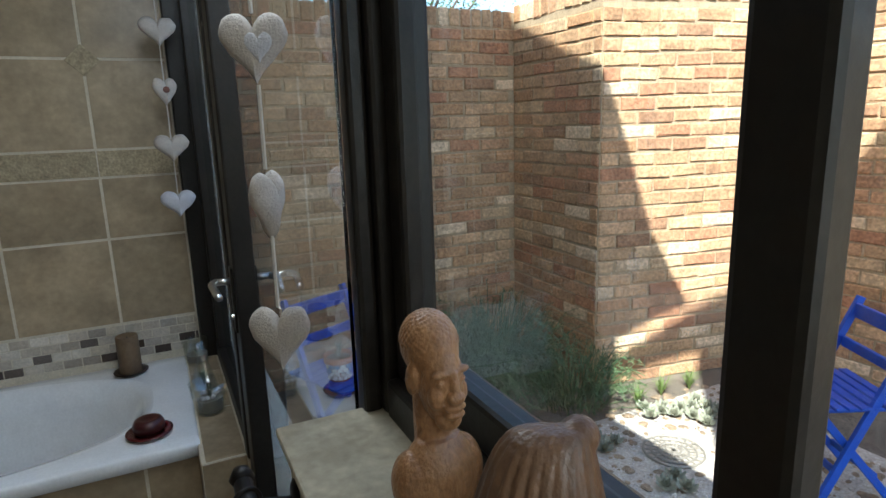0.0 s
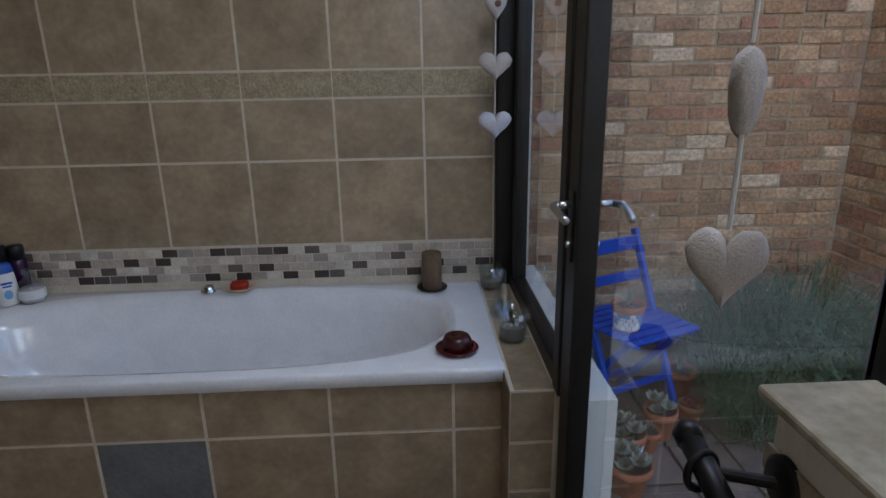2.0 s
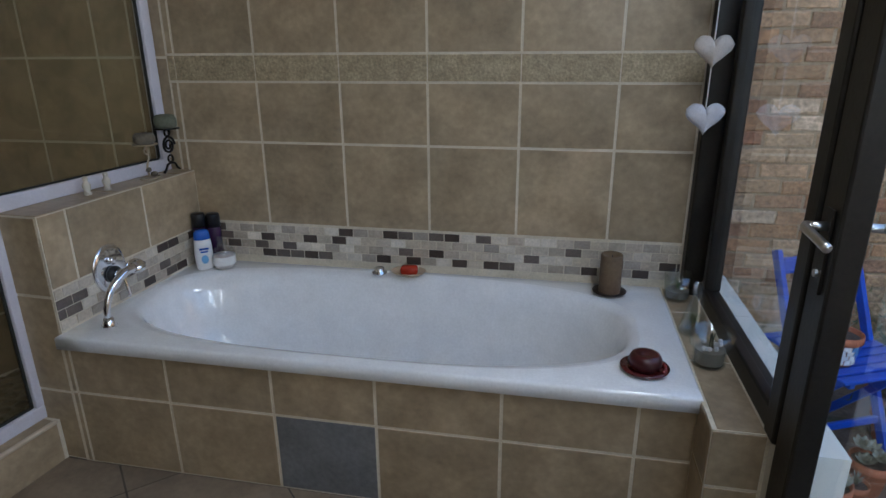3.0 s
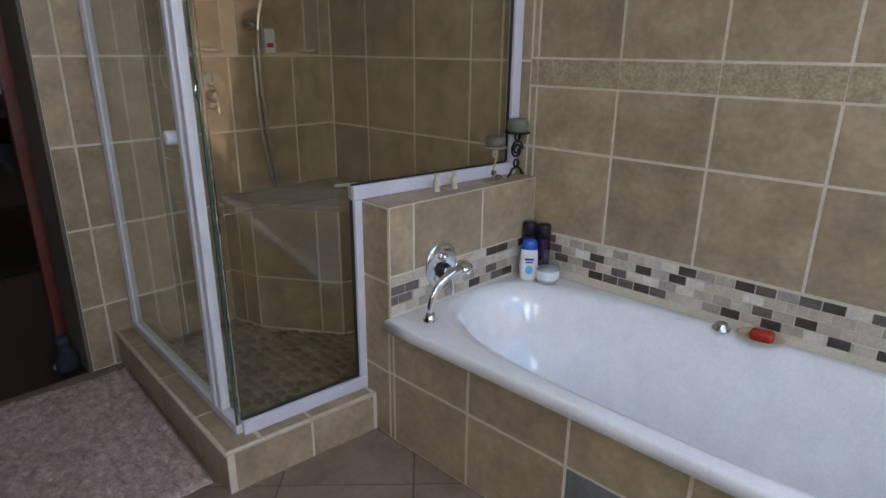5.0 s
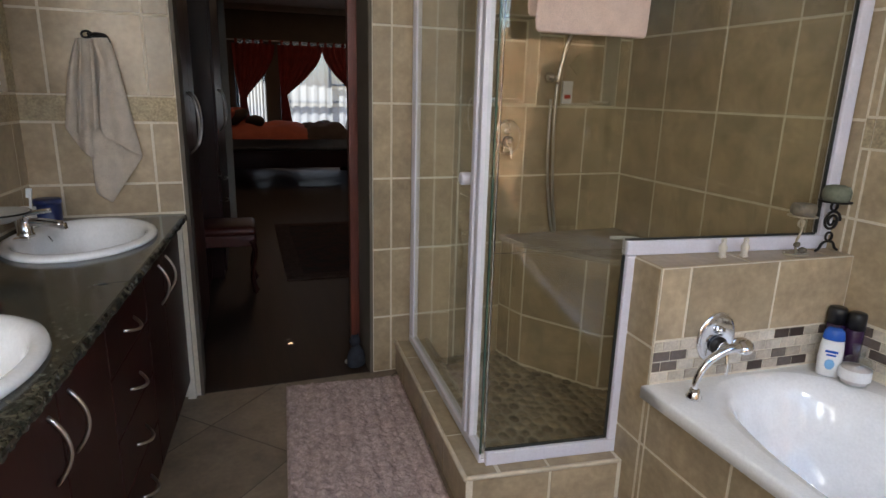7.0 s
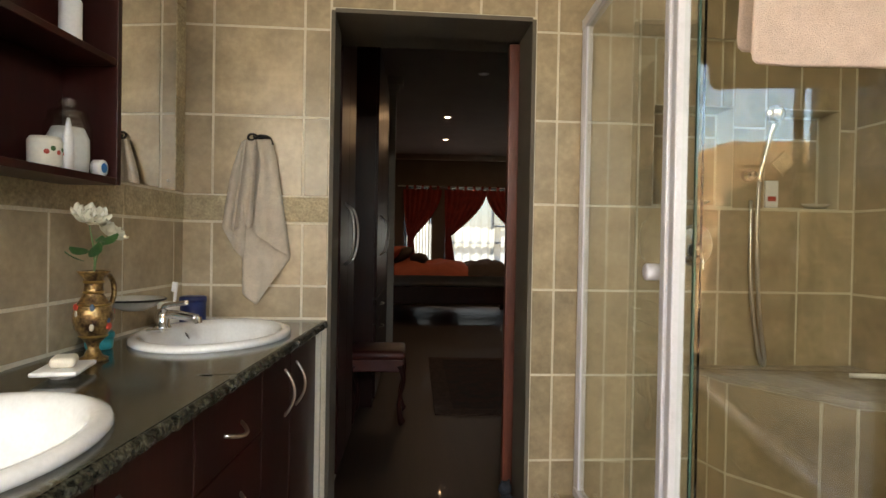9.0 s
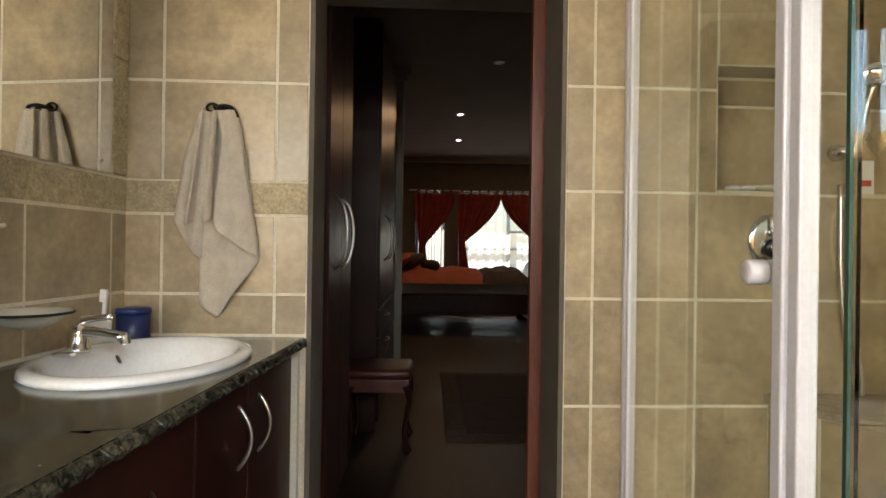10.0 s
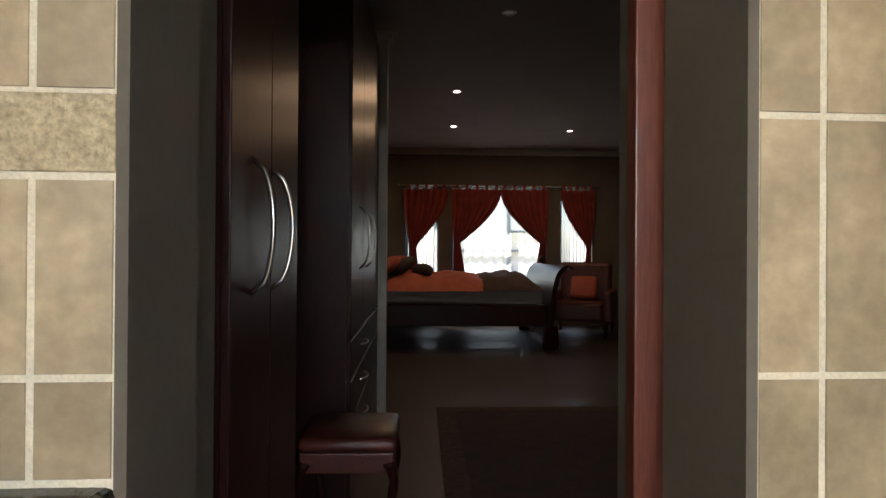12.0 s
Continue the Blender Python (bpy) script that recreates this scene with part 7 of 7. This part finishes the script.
us = joints(-1.826, 0.148, -0.12, T)
tile_field(wall_north, FN, us, ROWS_N)
tile_field(wall_north, FN, us, UPPER)
tile_field(wall_north, FN, joints(-1.826, 0.148, -0.12, T), [1.207, 1.303], mat=M_BAND, name="border_tile", gap=0.004, depth=0.004)
tile_field(wall_north, FN, joints(XW, -1.974, -2.47, T), [0.01, 0.285, 0.62, 0.957, 1.295, 1.633, 1.968, 2.303, CEIL])
tile_field(wall_north, FN, [-1.974, -1.826], [0.85, 0.975, 1.295, 1.633, 1.968, 2.303, CEIL])
WROWS = [0.0, 0.287, 0.625, 0.960, 1.295, 1.622, 1.968, 2.303, CEIL]
tile_field(wall_west, FWE, joints(DOOR[1] + 0.012, YN, 1.358, T), WROWS, NICHES + [(2.0, 3.0, -1, 0.0)])
tile_field(wall_west, FWE, joints(YS, DOOR[0] - 0.012, 0.045, T), [0.84, 0.964, 1.203], [(0.44, 0.5, -1, 0.8)])
tile_field(wall_west, FWE, joints(YS, DOOR[0] - 0.012, 0.045, T), UPPER_W)
tile_field(wall_west, FWE, joints(YS, DOOR[0] - 0.012, 0.17, T), [1.206, 1.303], mat=M_BAND, name="border_tile", gap=0.004, depth=0.004)
tile_field(wall_west, FWE, joints(DOOR[0] - 0.012, DOOR[1] + 0.012, 0.715, T), [DOOR[2] + 0.012, 2.292, CEIL])
SUS = joints(-2.03, -0.002, -0.12, T)
tile_field(wall_south, FS, SUS, [0.84, 0.968, 1.203])
tile_field(wall_south, FS, SUS, UPPER)
tile_field(wall_south, FS, SUS, [1.206, 1.303], mat=M_BAND, name="border_tile", gap=0.004, depth=0.004)
# niche linings
for y0, y1, z0, z1 in NICHES:
    fr = plane_frame((XW - 0.12, 0, 0), (0, 1, 0), (0, 0, 1))
    tile_field(wall_west, fr, [y0 + 0.006, y1 - 0.006], [z0 + 0.006, z1 - 0.10, z1 - 0.006], depth=0.002)
# bath front, ledge, low wall
FB = plane_frame((0, 1.852, 0), (1, 0, 0), (0, 0, 1))
BUS = [-1.822, -1.80, -1.466, -1.115, -0.792, -0.426, -0.064, 0.084]
GREY = (-1.115, -0.792, 0.0, 0.268)
tile_field(bath_surround, FB, BUS, [0.0, 0.268, 0.426], [GREY])
tile_field(bath_surround, FB, [GREY[0], GREY[1]], [GREY[2], GREY[3]], mat=M_GREY, name="grey_panel", depth=0.001)
FL = plane_frame((0, 1.714, 0), (1, 0, 0), (0, 0, 1))
tile_field(bath_surround, FL, [0.078, 0.206], [0.0, 0.15, 0.308, 0.468])
tile_field(bath_surround, plane_frame((0.081, 0, 0), (0, -1, 0), (0, 0, 1)), [-1.85, -1.715], [0.0, 0.15, 0.308, 0.468])
tile_field(bath_surround, plane_frame((0, 0, 0.468), (1, 0, 0), (0, 1, 0)), [0.088, 0.204], [1.713, 2.05, 2.385, YN])
FP = plane_frame((0, 1.852, 0), (1, 0, 0), (0, 0, 1))
tile_field(low_wall, FP, [-1.98, -1.826], [0.0, 0.262, 0.597, 0.855])
tile_field(low_wall, plane_frame((-1.822, 0, 0), (0, 1, 0), (0, 0, 1)), [1.851, 1.955, 2.29, YN], [0.62, 0.857])
tile_field(low_wall, plane_frame((-1.978, 0, 0), (0, -1, 0), (0, 0, 1)), [-YN, -2.29, -1.955, -1.851], [0.15, 0.4, 0.62, 0.857])
tile_field(low_wall, plane_frame((0, 0, 0.855), (1, 0, 0), (0, 1, 0)), [-1.98, -1.82], [1.851, 2.18, 2.51, YN])
for x in (-0.12, -1.125):
    piece("diamond_tile", 0.078, 0.078, 0.005, M_BAND, 0.002, wall_north, FN @ pose(x, 1.617, 0, 0, 0, 45))
piece("diamond_tile", 0.078, 0.078, 0.005, M_BAND, 0.002, wall_west, plane_frame((XW - 0.118, 0, 0), (0, 1, 0), (0, 0, 1)) @ pose(2.372, 1.50, 0, 0, 0, 45))
for k in range(3):
    piece("border_tile", 0.07, 0.329, 0.006, M_BAND, 0.002, wall_south, VW @ plane_frame((0, 0.001, 0), (-1, 0, 0), (0, 0, 1)) @ pose(-0.092, 1.48 + 0.335 * k, 0))
# mosaic strips
rnd = random.Random(4)


def mosaic(parent, fr, u0, u1, v0, rows=4, h=0.0345, w=0.062):
    for r in range(rows):
        u = u0 - (w * 0.5 if r % 2 else 0)
        while u < u1:
            a, b = max(u, u0), min(u + w, u1)
            if b - a > 0.012:
                piece("mosaic_stone", b - a - 0.004, h - 0.004, 0.003, M_MOSAIC, 0.001, parent, fr @ pose((a + b) / 2, v0 + (r + 0.5) * h, 0))
            u += w


mosaic(wall_north, FN, -1.818, 0.148, 0.5)
mosaic(low_wall, plane_frame((-1.822, 0, 0), (0, 1, 0), (0, 0, 1)), 1.853, YN - 0.002, 0.482)
# the low wall and all on it run slightly askew to the bath
LOW = Matrix.Translation((-1.815, 1.854, 0)) @ Matrix.Rotation(radians(-3.0), 4, "Z") @ Matrix.Translation((1.822, -1.852, 0))
for ob in list(scene.objects):
    if ob.parent is None and ob.name.split(".")[0] in {"low_wall", "bath_mixer", "duck_figurine", "scroll_candle_holder", "shell_candle_holder"}:
        ob.matrix_world = LOW @ ob.matrix_world
# kerb
fk = pose(FW.x, FW.y, 0, 0, 0, front_turn)
tile_field(shower_kerb, fk @ plane_frame((0, -0.085, 0), (1, 0, 0), (0, 0, 1)), joints(0.0, L + 0.076, 0.2, T), [-0.004, 0.148])
tile_field(shower_kerb, fk @ plane_frame((0, 0, 0.148), (1, 0, 0), (0, 1, 0)), joints(0.0, L + 0.076, 0.2, T), [-0.093, 0.03])
tile_field(shower_kerb, KS @ plane_frame((0.07, 0, 0), (0, 1, 0), (0, 0, 1)), [-0.085, 0.21, 0.46], [-0.004, 0.148])
tile_field(shower_kerb, KS @ plane_frame((0, 0, 0.148), (1, 0, 0), (0, 1, 0)), [-0.03, 0.078], [0.037, 0.21, 0.46])
# rounded pale edge along the kerb's top
edge = obj("edge_trim", boxes((0.0, L + 0.078, -0.0955, -0.079, 0.143, 0.1585), bevel=0.006), M_TRIM_TILE, shower_kerb, smooth=True)
edge.matrix_world = fk
edge = obj("edge_trim", boxes((0.066, 0.0805, -0.08, 0.46, 0.143, 0.1588), bevel=0.006), M_TRIM_TILE, shower_kerb, smooth=True)
edge.matrix_world = KS
# floor
FP45 = pose(-2.807, 0.523, -B, 0, 0, 45)
S = 0.43
def clip(poly, keep):
    out = []
    for p, q in zip(poly, poly[1:] + poly[:1]):
        a, b = keep(p), keep(q)
        if a >= 0:
            out.append(p)
        if (a > 0 > b) or (a < 0 < b):
            out.append(p + (q - p) * (a / (a - b)))
    return out


for i in range(-8, 10):
    for j in range(-10, 9):
        c = FP45 @ Vector(((i + 0.5) * S, (j + 0.5) * S, 0))
        h = S / 2 - 0.003
        poly = [FP45 @ Vector(((i + 0.5) * S + x * h, (j + 0.5) * S + y * h, 0)) for x, y in ((-1, -1), (1, -1), (1, 1), (-1, 1))]
        poly = [Vector((p.x, p.y, 0)) for p in poly]
        for keep in (lambda p: p.x - (XW - 0.01), lambda p: 0.17 - p.x, lambda p: p.y + 1.55, lambda p: 1.85 - p.y):
            poly = clip(poly, keep) if poly else poly
        if len(poly) < 3:
            continue
        bm = bmesh.new()
        lo = [bm.verts.new((p.x - c.x, p.y - c.y, 0)) for p in poly]
        hi = [bm.verts.new((p.x - c.x, p.y - c.y, B)) for p in poly]
        bm.faces.new(hi)
        for k in range(len(poly)):
            bm.faces.new((lo[k], lo[(k + 1) % len(poly)], hi[(k + 1) % len(poly)], hi[k]))
        t = obj("floor_tile", bm, M_FLOOR, floor)
        t.matrix_world = pose(c.x, c.y, -B)
# bricks
rnd = random.Random(7)
for ob, p, d, ln, top in WALLS:
    ang = math.degrees(math.atan2(d.y, d.x))
    fr = Matrix.Translation(p) @ Matrix.Rotation(radians(ang), 4, "Z") @ plane_frame((0, 0, 0), (1, 0, 0), (0, 0, 1))
    pitch, bh = 0.228, 0.077
    z, r = GZ, 0
    zmax = top - 0.11
    while z + bh <= zmax + 0.001:
        u = -0.114 if r % 2 else 0.0
        while u < ln - 0.01:
            a, b = max(u, 0), min(u + pitch, ln)
            if b - a > 0.04 and not (ob.name == "brick_wall_east" and a > 3.0):
                w = round((b - a - 0.012) * 50) / 50 if b - a < pitch - 0.001 else 0.212 + 0.004 * rnd.randrange(2)
                piece("brick", w, 0.066 - 0.004 * rnd.randrange(2), 0.006 + 0.002 * rnd.randrange(3), M_BRICKM, 0.005, ob, fr @ pose((a + b) / 2, z + bh / 2 + rnd.uniform(-0.004, 0.004), 0, 0, 0, rnd.uniform(-1.0, 1.0)), 1 + rnd.randrange(5))
            u += pitch
        z += bh
        r += 1
    u = 0.0
    while u < ln - 0.02 and u < 3.2:
        b = min(u + 0.077, ln)
        piece("brick", 0.066 if b - u > 0.07 else 0.03, 0.108, 0.004 + 0.003 * rnd.randrange(3), M_BRICKM, 0.006, ob, fr @ pose((u + b) / 2, top - 0.055 + rnd.uniform(-0.006, 0.006), 0, 0, 0, rnd.uniform(-1.5, 1.5)), 1 + rnd.randrange(5))
        u += 0.077
for (ax, ay), (bx, by), us in zip(seat_poly, seat_poly[1:4], ((0.0, 0.5, 1.0), (0.0, 0.75, 1.0), (0.0, 0.45, 1.0))):
    d = Vector((bx - ax, by - ay, 0))
    tile_field(bench, plane_frame((ax, ay, 0), d.normalized(), (0, 0, 1)), [f * d.length for f in us], [0.04, 0.30, 0.640])
